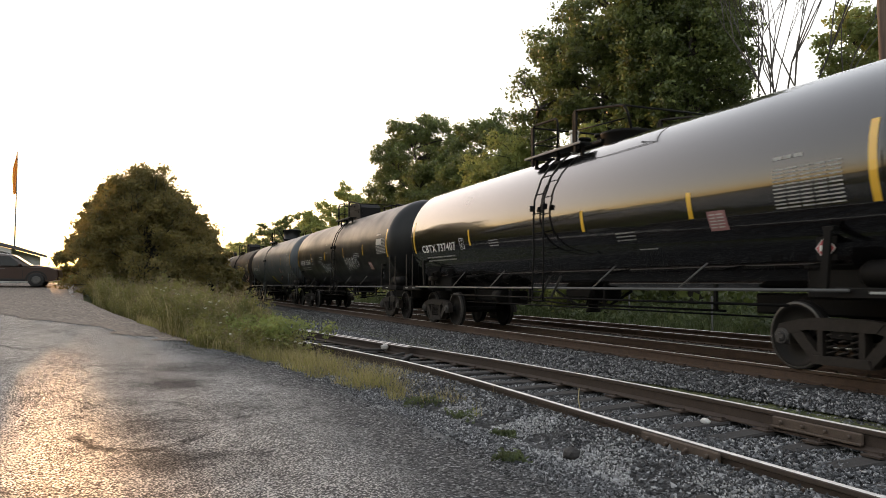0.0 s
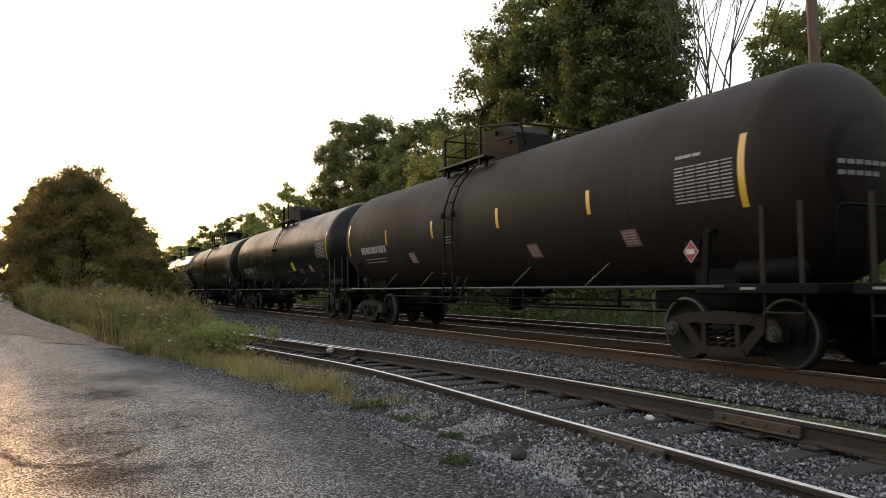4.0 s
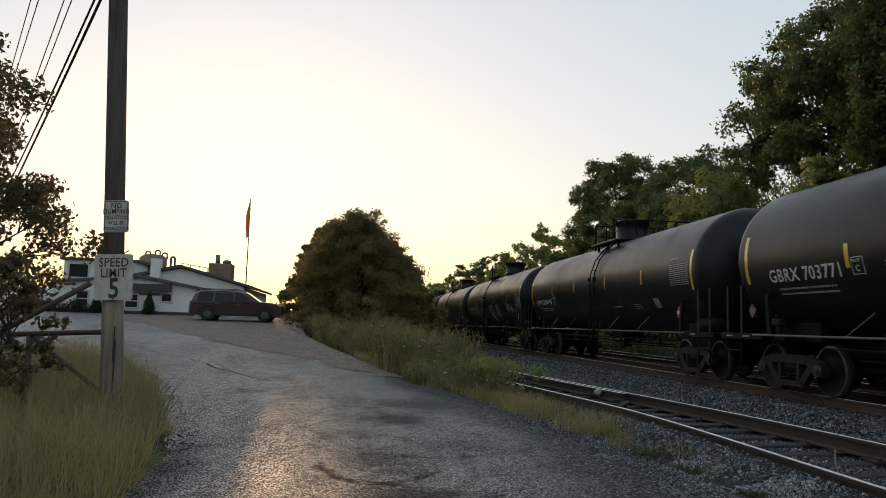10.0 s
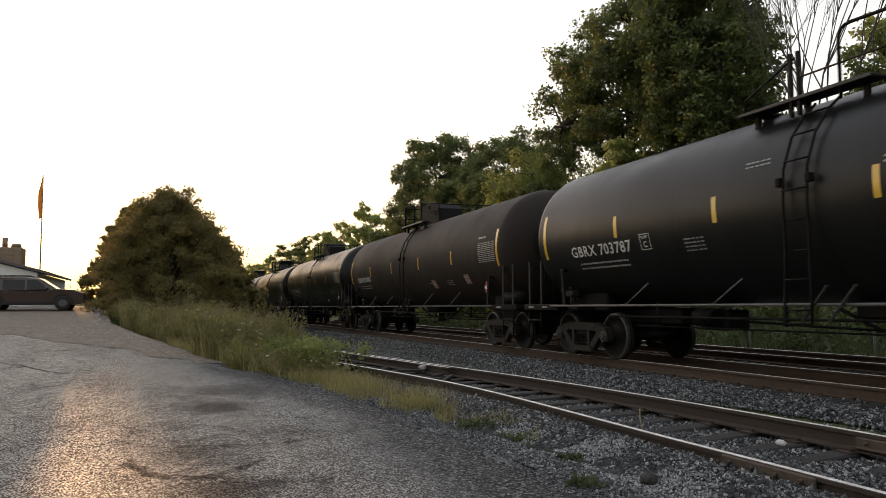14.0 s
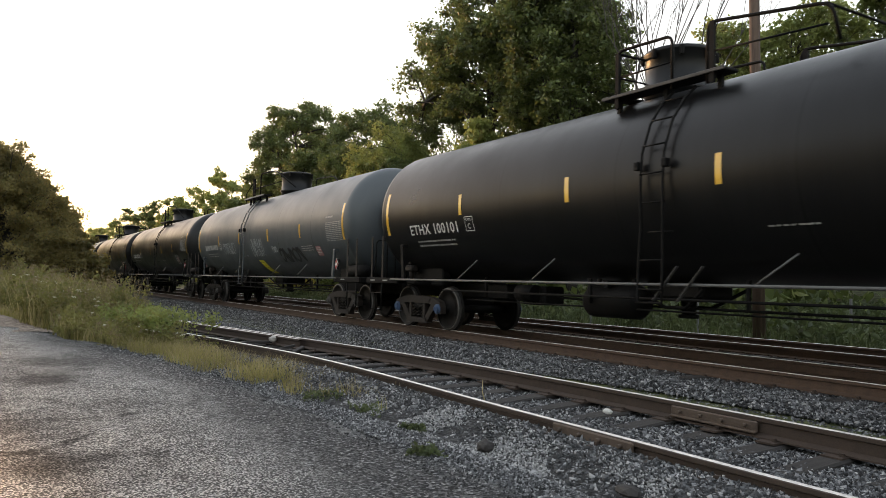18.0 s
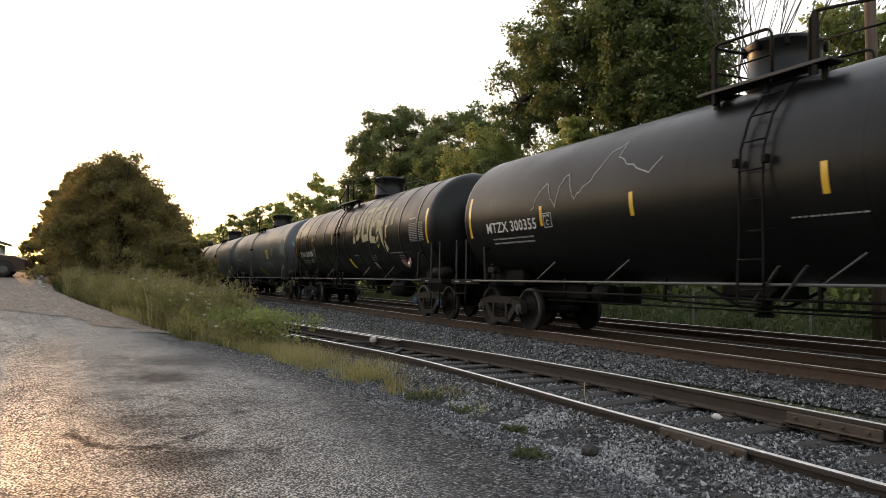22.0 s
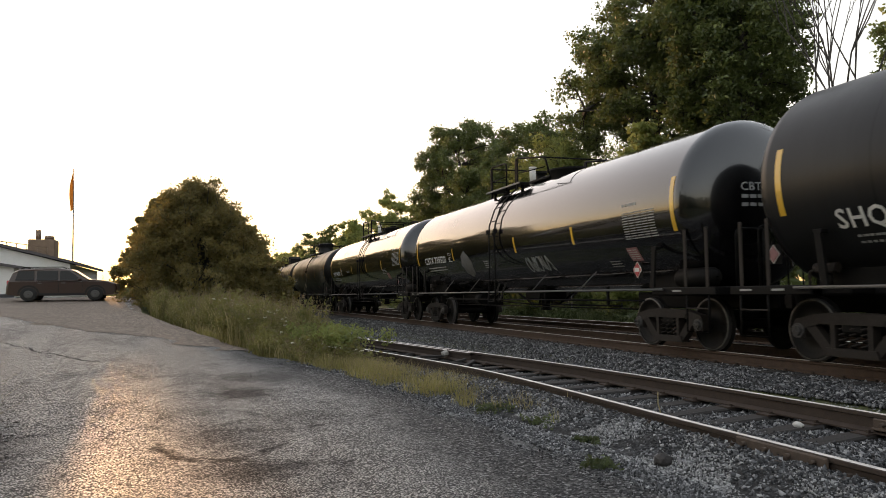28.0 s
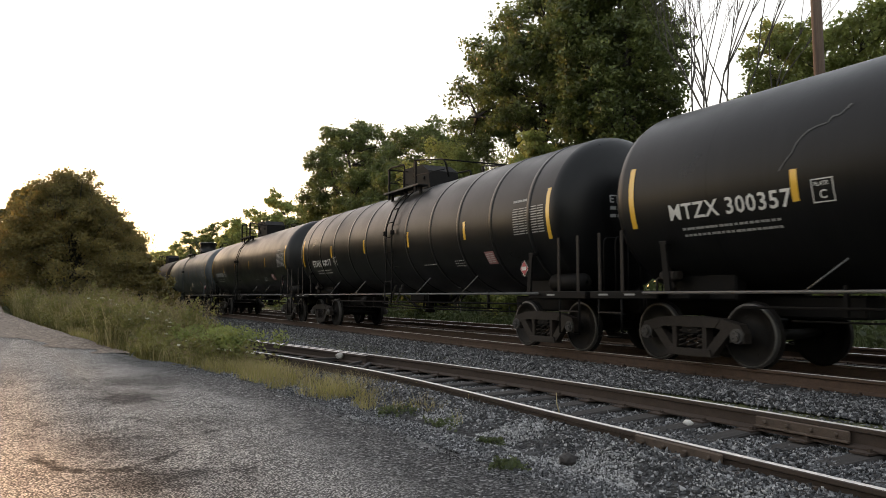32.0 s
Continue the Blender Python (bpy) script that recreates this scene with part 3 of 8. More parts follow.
def rail(path, side_mat, parent, label=""):
    """A rail swept along a path, with a polished strip of its own on top."""
    prof = rail_profile()
    v, f, n = [], [], len(prof)
    tv, tf = [], []
    for i, p in enumerate(path):
        p = Vector(p)
        d = (Vector(path[min(i + 1, len(path) - 1)]) - Vector(path[max(i - 1, 0)])).normalized()
        s = Vector((d.y, -d.x, 0))
        v += [tuple(p + s * a + Vector((0, 0, b))) for a, b in prof]
        tv += [tuple(p + s * a + Vector((0, 0, b))) for a, b in ((-0.03, -0.004), (-0.024, 0.003), (0.024, 0.003), (0.03, -0.004))]
    for i in range(len(path) - 1):
        f += [(i * n + k, i * n + (k + 1) % n, (i + 1) * n + (k + 1) % n, (i + 1) * n + k) for k in range(n)]
        tf += [(i * 4 + k, i * 4 + k + 1, i * 4 + k + 5, i * 4 + k + 4) for k in range(3)]
    me = bpy.data.meshes.new("rail")
    me.from_pydata(v, [], f)
    me.materials.append(side_mat)
    ob = part("rail", me, parent, label)
    mt = bpy.data.meshes.new("rail_head")
    mt.from_pydata(tv, [], tf)
    mt.materials.append(M_RAILTOP)
    part("rail_head", mt, ob, "polished running surface")
    return ob




def tie_mesh():
    b = B().box((0, 0, 0), (2.6, 0.23, 0.17), 0.018)
    return b


def plate_mesh():
    return B().box((0, 0, 0), (0.36, 0.19, 0.02), 0.006).box((0.1, 0.05, 0.02), (0.03, 0.03, 0.03)).box((-0.1, -0.05, 0.02), (0.03, 0.03, 0.03))


def track(name, label, cx, ztop, ys, side_mat, tie_ys, rest=()):
    tr = thing(name, label, "railway track", kind="structure")
    for s in (-1, 1):
        rail([(cx(y) + s * 0.753, y, ztop - (sag(y) if s < 0 and name == "siding" else 0)) for y in ys], side_mat, tr)
    tm, pm = shared("tie", tie_mesh, M_TIE), shared("tie_plate", plate_mesh, M_RAIL)
    for y in tie_ys:
        a = math.atan2(cx(y + 0.2) - cx(y - 0.2), 0.4)
        part("tie", tm, tr, m=pose(cx(y) + random.uniform(-0.06, 0.06), y, ztop - 0.275 - (sag(y) / 2 if name == "siding" else 0) + random.uniform(-0.012, 0.012), 0, (-math.degrees(sag(y) / 1.5) if name == "siding" else 0) + random.uniform(-0.6, 0.6), -math.degrees(a) + random.uniform(-1.5, 1.5)))
    pl = B()
    for y in tie_ys:
        if -2 < y < 30:
            for s in (-1, 1):
                pl.box((cx(y) + s * 0.753, y, ztop - 0.186), (0.34, 0.18, 0.018))
                for dx in (-0.1, 0.1):
                    pl.box((cx(y) + s * 0.753 + dx, y + dx * 0.5, ztop - 0.165), (0.03, 0.03, 0.035))
    if pl.v:
        tagged(part("tie_plates", pl.mesh("tie_plates", M_RAIL), tr), kind="stuff")
    if rest:
        b = B()
        for y in rest:
            b.box((cx(y), y, ztop - 0.275), (2.6, 0.23, 0.17))
        tagged(part("far_ties", b.mesh("far_ties", M_TIE), tr), kind="stuff")
    return tr


straight = steps((-400, 0, 6), (0, 40, 8), (40, 650, 10))
track("main_track", "main railway track with brown rails on wooden ties", lambda y: MAIN_X, MAIN_Z, straight, M_RAILDARK, [-3 + 0.53 * i for i in range(75)], [37 + 0.53 * i for i in range(120)])
track("second_track", "second railway track behind the train", lambda y: FAR_X, MAIN_Z, straight, M_RAILDARK, [-3 + 0.53 * i for i in range(75)], [37 + 0.53 * i for i in range(120)])
side_ys = steps((-40, 4, 8), (4, 14, 20), (14, 42, 14))
siding = track("siding", "little-used siding with rust-brown rails and rotten ties", siding_x, SIDE_Z, side_ys, M_RAIL, [-3 + 0.6 * i for i in range(62)])
# joint bars: one on each rail, and a guard rail beside the far one
def joint_bar(x, y, length, out, z0):
    b = B().box((x + out * 0.045, y, z0 - 0.09), (0.03, length, 0.1), 0.01).box((x + out * 0.06, y, z0 - 0.135), (0.05, length, 0.022), 0.006)
    for k in range(4):
        yy = y - length * 0.38 + length * 0.76 * k / 3
        b.cyl((x + out * 0.05, yy, z0 - 0.085), (x + out * 0.1, yy, z0 - 0.085), 0.018, n=6)
    return part("joint_bar", b.mesh("joint_bar", M_JOINT), siding, "bolted rust-brown joint bar")


joint_bar(siding_x(4.88) - 0.753, 4.88, 0.98, -1, SIDE_Z - sag(4.88) + 0.03)
joint_bar(siding_x(4.85) + 0.753, 4.85, 0.98, -1, SIDE_Z)
rail([(siding_x(y) + 0.753 - 0.16, y, SIDE_Z) for y in steps((13.6, 40, 20))], M_RAIL, siding, "closure rail of the turnout")


# ---- tank cars ----
R, HALF, HEAD, AXIS = 1.5, 7.85, 0.62, 2.57   # tank radius, half length of the shell, head depth, axis over the rail
SPEED, PITCH, START = 13.2755, 17.931, 3.51 - 7.75


def shell():
    prof = []
    for i in range(9):
        a = math.pi / 2 * i / 8
        prof.append((-HALF - HEAD * math.cos(a), max(0.02, R * math.sin(a))))
    prof += [(-HALF + 0.02, R), (-4, R), (0, R), (4, R), (HALF - 0.02, R)]
    for i in range(9):
        a = math.pi / 2 * i / 8
        prof.append((HALF + HEAD * math.sin(a), max(0.02, R * math.cos(a))))
    return B().lathe(prof, 80)


def on_tank(y, up, out=0.004):
    """A place on the near side of the shell: along, and height over the axis along the curve."""
    a = up / R
    r = R + out
    return Vector((-r * math.cos(a), y, AXIS + r * math.sin(a)))


def patch(y0, y1, u0, u1, out=0.006, n=4, skew=0.0):
    b = B()
    for i in range(n):
        a, c = u0 + (u1 - u0) * i / n, u0 + (u1 - u0) * (i + 1) / n
        b.quad(on_tank(y0 + skew * a, a, out), on_tank(y1 + skew * a, a, out), on_tank(y1 + skew * c, c, out), on_tank(y0 + skew * c, c, out))
    return b


def bars(y0, y1, u0, u1, rows, cols, h=0.45, out=0.006, seed=1, ragged=0.3):
    """Unreadable lettering as plain bars."""
    rnd = random.Random(seed)
    b = B()
    for i in range(rows):
        ua = u0 + (u1 - u0) * (i + 0.5 - h / 2) / rows
        ub = u0 + (u1 - u0) * (i + 0.5 + h / 2) / rows
        for j in range(cols):
            a = y1 - (y1 - y0) * j / cols
            c = a - (y1 - y0) / cols * (0.94 - ragged * rnd.random())
            b.quad(on_tank(a, ua, out), on_tank(c, ua, out), on_tank(c, ub, out), on_tank(a, ub, out))
    return b


GLYPHS = {}


def text_mesh(text, size, spacing=1.0):
    """Triangles of a line of text in the built-in font, in its own plane."""
    key = (text, size, spacing)
    if key not in GLYPHS:
        cu = bpy.data.curves.new("lettering", "FONT")
        cu.body, cu.size, cu.space_character, cu.resolution_u, cu.offset = text, size, spacing, 2, size * 0.016
        ob = new("lettering", cu)
        me = bpy.data.meshes.new_from_object(ob.evaluated_get(bpy.context.evaluated_depsgraph_get()))
        bpy.data.objects.remove(ob)
        GLYPHS[key] = ([tuple(v.co) for v in me.vertices], [tuple(p.vertices) for p in me.polygons])
        bpy.data.meshes.remove(me)
    return GLYPHS[key]


def lettering(text, y, up, size, spacing=1.0, out=0.014, stretch=1.0):
    """Text on the near side of the shell, read from the camera's side; y is where it begins."""
    b = B()
    v, f = text_mesh(text, size, spacing)
    b.v = [tuple(on_tank(y - p[0] * stretch, up + p[1], out)) for p in v]
    b.f, b.s = list(f), [False] * len(f)
    return b


def side_frame():
    """A cast truck side frame in the y-z plane, thickness 0.12, centred on the truck."""
    b = B()
    # upper member in convex pieces
    b.prism([(-1.02, 0.5), (-0.95, 0.62), (-0.62, 0.69), (-0.5, 0.56), (-0.76, 0.5)], -0.07, 0.07)
    b.prism([(1.02, 0.5), (0.95, 0.62), (0.62, 0.69), (0.5, 0.56), (0.76, 0.5)], -0.07, 0.07)
    b.prism([(-0.62, 0.69), (-0.3, 0.72), (0.3, 0.72), (0.62, 0.69), (0.5, 0.56), (-0.5, 0.56)], -0.08, 0.08)
    # diagonal arms and lower member
    b.prism([(-0.8, 0.53), (-0.62, 0.56), (-0.3, 0.22), (-0.42, 0.14)], -0.06, 0.06)
    b.prism([(0.8, 0.53), (0.62, 0.56), (0.3, 0.22), (0.42, 0.14)], -0.06, 0.06)
    b.prism([(-0.44, 0.13), (0.44, 0.13), (0.4, 0.24), (-0.4, 0.24)], -0.09, 0.09)
    b.prism([(-0.34, 0.24), (-0.26, 0.24), (-0.26, 0.56), (-0.34, 0.56)], -0.07, 0.07)
    b.prism([(0.34, 0.24), (0.26, 0.24), (0.26, 0.56), (0.34, 0.56)], -0.07, 0.07)
    for s in (-1, 1):
        b.prism([(s * 0.78, 0.5), (s * 1.02, 0.5), (s * 1.02, 0.36), (s * 0.99, 0.36), (s * 0.99, 0.46), (s * 0.8, 0.46), (s * 0.8, 0.36), (s * 0.77, 0.36)], -0.07, 0.07)
    return b


def springs():
    b = B()
    for y in (0.0,):
        pts = [(0.055 * math.cos(t * 2 * math.pi * 4 / 22), y + 0.055 * math.sin(t * 2 * math.pi * 4 / 22), 0.245 + 0.3 * t / 22) for t in range(23)]
        b.tube(pts, 0.016, 4)
    return b


def bearing():
    b = B().cyl((0, 0, 0), (-0.1, 0, 0), 0.115, 0.105, 16).cyl((-0.1, 0, 0), (-0.13, 0, 0), 0.075, 0.07, 12)
    for k in range(3):
        a = 2 * math.pi * k / 3
        b.cyl((-0.13, 0.04 * math.cos(a), 0.04 * math.sin(a)), (-0.15, 0.04 * math.cos(a), 0.04 * math.sin(a)), 0.014, n=6)
    return b


def wheel():
    prof = [(-0.07, 0.02), (-0.05, 0.12), (-0.03, 0.2), (-0.02, 0.36), (-0.065, 0.385), (-0.067, 0.452), (-0.06, 0.457), (0.03, 0.462), (0.045, 0.487), (0.065, 0.487), (0.068, 0.385), (0.02, 0.36), (0.03, 0.2), (0.05, 0.12), (0.07, 0.02)]
    b = B().lathe(prof, 28, pose(0, 0, 0, 0, 0, -90))
    for k in range(2):
        a = math.pi * k
        b.cyl((-0.035, 0.28 * math.cos(a), 0.28 * math.sin(a)), (-0.005, 0.28 * math.cos(a), 0.28 * math.sin(a)), 0.02, n=8)
    return b


def tread_ring():
    return B().lathe([(-0.0685, 0.425), (-0.0685, 0.454), (-0.06, 0.459), (0.0, 0.461)], 28, pose(0, 0, 0, 0, 0, -90))


def axle():
    return B().cyl((-1.0, 0, 0), (1.0, 0, 0), 0.08, n=12)


def truck_bolster():
    return B().box((0, 0, 0.55), (2.1, 0.4, 0.24), 0.04).cyl((0, 0, 0.66), (0, 0, 0.8), 0.2, n=16).box((0, 0.62, 0.42), (1.7, 0.1, 0.14), 0.03).box((0, -0.62, 0.42), (1.7, 0.1, 0.14), 0.03)


def stub_sill():
    """Draft sill under one end (built for +y)."""
    return B().box((0, 6.7, 0.86), (0.42, 4.1, 0.32), 0.03).box((0, 6.9, 1.02), (2.5, 0.4, 0.1), 0.02)


def saddle():
    return B().box((-0.72, 6.9, 1.25), (0.24, 1.4, 0.6), 0.03)


def deck():
    b = B().box((0, 8.2, 1.07), (2.9, 1.05, 0.05), 0.012).box((-1.43, 7.95, 1.04), (0.05, 1.6, 0.13), 0.012).box((1.43, 7.95, 1.04), (0.05, 1.6, 0.13), 0.012)
    b.box((0, 8.7, 1.04), (2.9, 0.06, 0.13), 0.012)
    return b


def coupler():
    b = B().box((0, 8.72, 0.86), (0.2, 0.5, 0.18), 0.03).prism([(8.9, 0.74), (8.99, 0.74), (8.99, 0.98), (8.9, 0.98)], -0.17, 0.17)
    b.box((-0.12, 8.93, 0.86), (0.1, 0.14, 0.26), 0.03)
    return b


def bend(pts, r=0.12, n=4):
    """Rounds the corners of a polyline."""
    pts = [Vector(p) for p in pts]
    out = [pts[0]]
    for a, p, c in zip(pts, pts[1:], pts[2:]):
        d0, d1 = (a - p).normalized(), (c - p).normalized()
        p0, p1 = p + d0 * r, p + d1 * r
        for i in range(n + 1):
            t = i / n
            out.append((p0 * (1 - t) + p * t) * (1 - t) + (p * (1 - t) + p1 * t) * t)
    return out + [pts[-1]]


def grab_post(y):
    """Flat upright of the end ladder, bent over onto the deck."""
    return B().box((-1.42, y, 1.55), (0.022, 0.075, 1.06), 0.006).box((-1.38, y, 1.03), (0.1, 0.075, 0.02))


def end_rail():
    """Thin hoop across the end of the deck."""
    return B().tube(bend([(-0.95, 8.66, 1.07), (-0.95, 8.66, 2.05), (0.95, 8.66, 2.05), (0.95, 8.66, 1.07)]), 0.018, 6)


def end_stay(x):
    return B().tube([(x, 8.66, 1.07), (x, 8.66, 2.04)], 0.015, 6)


def brake_valve():
    """Pipe tee, body and cap of the valve that stands on the end deck."""
    b = B().cyl((-1.0, 7.3, 1.07), (-1.0, 7.3, 1.3), 0.06, n=10).box((-1.0, 7.3, 1.33), (0.2, 0.3, 0.14), 0.03)
    b.cyl((-1.0, 7.12, 1.34), (-1.0, 7.5, 1.34), 0.07, n=10).cyl((-1.0, 7.36, 1.4), (-1.0, 7.36, 1.48), 0.05, n=8)
    return b.tube(bend([(-1.0, 7.48, 1.3), (-1.0, 7.62, 1.3), (-1.0, 7.62, 1.05)], 0.05), 0.022, 6)


def end_tank():
    """Small air tank lying along the end deck."""
    return B().lathe([(-0.52, 0.02), (-0.5, 0.12), (-0.42, 0.17), (0.42, 0.17), (0.5, 0.12), (0.52, 0.02)], 16, pose(-1.0, -7.72, 1.27))


def corner_steps():
    return B().tube([(-1.42, 8.55, 1.03), (-1.43, 8.55, 0.36), (-1.43, 7.98, 0.36), (-1.42, 7.98, 1.03)], 0.018, 6)


def step_rung():
    return B().box((-1.43, 8.265, 0.75), (0.03, 0.57, 0.025), 0.005)


def end_post():
    """Slim plate between the deck and the underside of the shell."""
    return B().prism([(6.9, 1.06), (7.02, 1.06), (7.1, 1.84), (7.0, 1.84)], -1.42, -1.38).box((-1.36, 7.05, 1.82), (0.12, 0.16, 0.06), 0.01)


def side_rail(s):
    return B().cyl((s * 1.5, -7.4, 1.07), (s * 1.5, 7.4, 1.07), 0.022, n=8)


def rail_strut(s):
    return B().tube([(s * 1.5, 0, 1.07), (s * 1.34, -0.48, 1.46)], 0.012, 6)


def ladder():
    """Both stiles of the side ladder with their foot, one bent tube."""
    side = [(-1.6, 0.82), (-1.59, 1.2), (-1.57, 1.8)] + [(-(R + 0.09) * math.cos(a), AXIS + (R + 0.09) * math.sin(a)) for a in (-0.1, 0.2, 0.5, 0.75, 0.95)]
    pts = [(x, 0.2 + 0.02 * (z < 1.5), z) for x, z in reversed(side)] + [(x, -0.2 - 0.02 * (z < 1.5), z) for x, z in side]
    return B().tube(pts, 0.02, 6)


def rung(z):
    x = -1.59 if z < 1.8 else -(R + 0.09) * math.cos(math.asin((z - AXIS) / (R + 0.09)))
    return B().cyl((x, -0.21, z), (x, 0.21, z), 0.014, n=6)


def ladder_brace(y):
    return B().box((0, 0, 0), (0.05, 0.62, 0.018), 0.004, Matrix.Translation((-1.55, y - 0.21, 1.08)) @ Matrix.Rotation(radians(-48), 4, "X"))


def ladder_clip(y):
    return B().box((-1.58, y, 2.72), (0.1, 0.08, 0.12), 0.01)


def dome():
    """Tall round housing over the valves, with a lid flange."""
    prof = [(0.25, 0.53), (-0.06, 0.53), (-0.08, 0.575), (-0.13, 0.575), (-0.15, 0.53), (-0.66, 0.53), (-0.69, 0.56), (-0.74, 0.56), (-0.77, 0.51), (-0.79, 0.3), (-0.795, 0.02)]
    return B().lathe(prof, 32, Matrix.Translation((0, 0, AXIS + R - 0.06)) @ Matrix.Rotation(radians(-90), 4, "X"))


def low_dome():
    """Low hinged bonnet, higher at one end."""
    z = AXIS + R - 0.06
    b = B().prism([(0.95, z), (0.95, z + 0.66), (0.8, z + 0.74), (-0.35, z + 0.7), (-0.75, z + 0.48), (-0.85, z)], -0.46, 0.46)
    b.box((0, 0.1, z + 0.6), (1.02, 0.08, 0.1), 0.02)
    return b.box((0, -0.5, z + 0.3), (1.0, 0.08, 0.1), 0.02)


def valve_deck():
    """Open valves on a flat mounting: low pots, a lid, a bent vent."""
    z = AXIS + R - 0.06
    up = Matrix.Rotation(radians(-90), 4, "X")
    b = B().lathe([(0.1, 0.52), (-0.16, 0.52), (-0.19, 0.56), (-0.25, 0.56), (-0.28, 0.3), (-0.29, 0.02)], 24, Matrix.Translation((0.1, -1.0, z)) @ up)
    for x, y, r, h in ((0.3, 0.15, 0.11, 0.42), (-0.05, 0.45, 0.13, 0.34), (0.4, 0.7, 0.1, 0.3), (0.0, -0.3, 0.16, 0.3)):
        b.cyl((x, y, z), (x, y, z + h), r, n=14).cyl((x, y, z + h), (x, y, z + h + 0.05), r * 1.35, n=14)
    return b.box((0.1, 0.1, z + 0.08), (1.1, 1.9, 0.08), 0.02)


def valve_pot():
    z = AXIS + R - 0.06
    return B().cyl((-0.35, 0.35, z), (-0.35, 0.35, z + 0.5), 0.09, n=14).cyl((-0.35, 0.35, z + 0.46), (-0.35, 0.35, z + 0.52), 0.11, n=14)


def dome_clamp(a):
    return B().box((0.57 * math.cos(a), 0.57 * math.sin(a), AXIS + R + 0.6), (0.06, 0.06, 0.16), 0.012)


def running_board(x):
    return B().box((x, 0.35, AXIS + R - 0.1), (0.3, 2.3, 0.045), 0.01)


def board_bracket(x, y):
    return B().box((x * 0.97, y, AXIS + R - 0.24), (0.06, 0.07, 0.26))


def cross_board():
    return B().box((0, 1.38, AXIS + R - 0.07), (1.75, 0.26, 0.045), 0.01)


def board_edge():
    return B().box((-1.09, 0.35, AXIS + R - 0.095), (0.025, 2.32, 0.05), 0.006)


def hoop_railing(s):
    """A short hoop and a long one, with the ladder's gap between them, and their middle rails and posts."""
    z = AXIS + R
    x = s * 1.05
    return (("railing", B().tube(bend([(x, 1.2, z - 0.3), (x, 1.2, z + 0.62), (x, 0.12, z + 0.58), (x, 0.12, z - 0.2)], 0.13), 0.024, 7)),
            ("railing", B().tube(bend([(x, -0.5, z - 0.25), (x, -0.5, z + 0.6), (x * 0.98, -2.25, z + 0.34), (x * 0.9, -2.3, z - 0.1)], 0.16), 0.024, 7)),
            ("middle_rail", B().tube([(x, 1.2, z + 0.2), (x, 0.12, z + 0.2)], 0.014, 6)),
            ("middle_rail", B().tube([(x, -0.5, z + 0.18), (x * 0.97, -2.2, z + 0.1)], 0.014, 6)),
            ("railing_post", B().box((x, 1.2, z + 0.15), (0.055, 0.07, 0.86))),
            ("railing_post", B().box((x, -0.58, z + 0.17), (0.05, 0.08, 0.84))))


def cross_rail(y, z, r):
    return B().tube([(-1.05, y, AXIS + R + z), (1.05, y, AXIS + R + z)], r, 6)


def post_railing(s):
    """Twin posts before the ladder and one long sloping rail behind it."""
    z = AXIS + R
    x = s * 1.05
    return (("railing_post", B().box((x, 0.5, z + 0.12), (0.05, 0.045, 0.92))),
            ("railing_post", B().box((x, 0.36, z + 0.12), (0.05, 0.045, 0.92))),
            ("railing", B().tube(bend([(x, -0.32, z - 0.28), (x, -0.32, z + 0.7), (x, -2.0, z + 0.62), (x * 0.9, -3.6, z - 0.08)], 0.2), 0.024, 7)),
            ("railing", B().tube([(x, 0.43, z + 0.5), (x, 1.4, z + 0.12), (x * 0.97, 1.45, z - 0.2)], 0.018, 6)),
            ("middle_rail", B().tube([(x, 0.36, z + 0.2), (x, -2.6, z + 0.2)], 0.014, 6)))


def outlet():
    b = B().box((0, 0.2, 1.0), (0.75, 1.1, 0.3), 0.05).cyl((0, 0.2, 0.98), (0, 0.2, 0.62), 0.14, 0.11, 14).cyl((0, 0.2, 0.62), (0, 0.2, 0.56), 0.16, n=14)
    for s in (-1, 1):
        b.tube([(s * 0.5, 0.9, 1.02), (s * 0.3, 0.4, 0.72), (s * 0.3, 0.0, 0.72), (s * 0.5, -0.5, 1.02)], 0.03, 6)
    return b


def reservoir():
    return B().lathe([(-0.62, 0.02), (-0.6, 0.2), (-0.5, 0.27), (0.5, 0.27), (0.6, 0.2), (0.62, 0.02)], 18, pose(-0.55, -3.6, 0.78)).box((-0.55, -3.6, 1.06), (0.5, 0.1, 0.12)).box((-0.55, -3.2, 1.0), (0.06, 0.06, 0.3)).box((-0.55, -4.0, 1.0), (0.06, 0.06, 0.3))


def pipes():
    b = B().cyl((-0.95, -6.0, 0.86), (-0.95, 6.0, 0.86), 0.022, n=6).cyl((-0.7, -5.6, 0.68), (-0.7, 5.4, 0.68), 0.016, n=6)
    for y in (-4.5, -1.5, 1.5, 4.5):
        b.box((-0.85, y, 0.95), (0.05, 0.05, 0.4))
    return b


def brake_gear():
    b = B().box((-0.3, 3.4, 0.82), (0.5, 0.7, 0.35), 0.04).tube([(-0.3, 3.0, 0.8), (-0.2, 0.8, 0.72), (-0.2, -4.0, 0.72)], 0.022, 6)
    b.cyl((-0.62, 3.2, 0.86), (-0.62, 3.7, 0.86), 0.16, n=14)
    return b


def plate_diamond(s, out):
    return B().prism([(0, -s * 1.05), (s * 0.95, 0), (0, s * 1.05), (-s * 0.95, 0)], -0.012 - out, -0.006 - out)


def placard_holder():
    return B().box((0.012, 0, 0), (0.012, 0.3, 0.3), 0.004).box((0.2, 0.1, 0.1), (0.4, 0.025, 0.025)).box((0.2, -0.1, 0.1), (0.4, 0.025, 0.025))


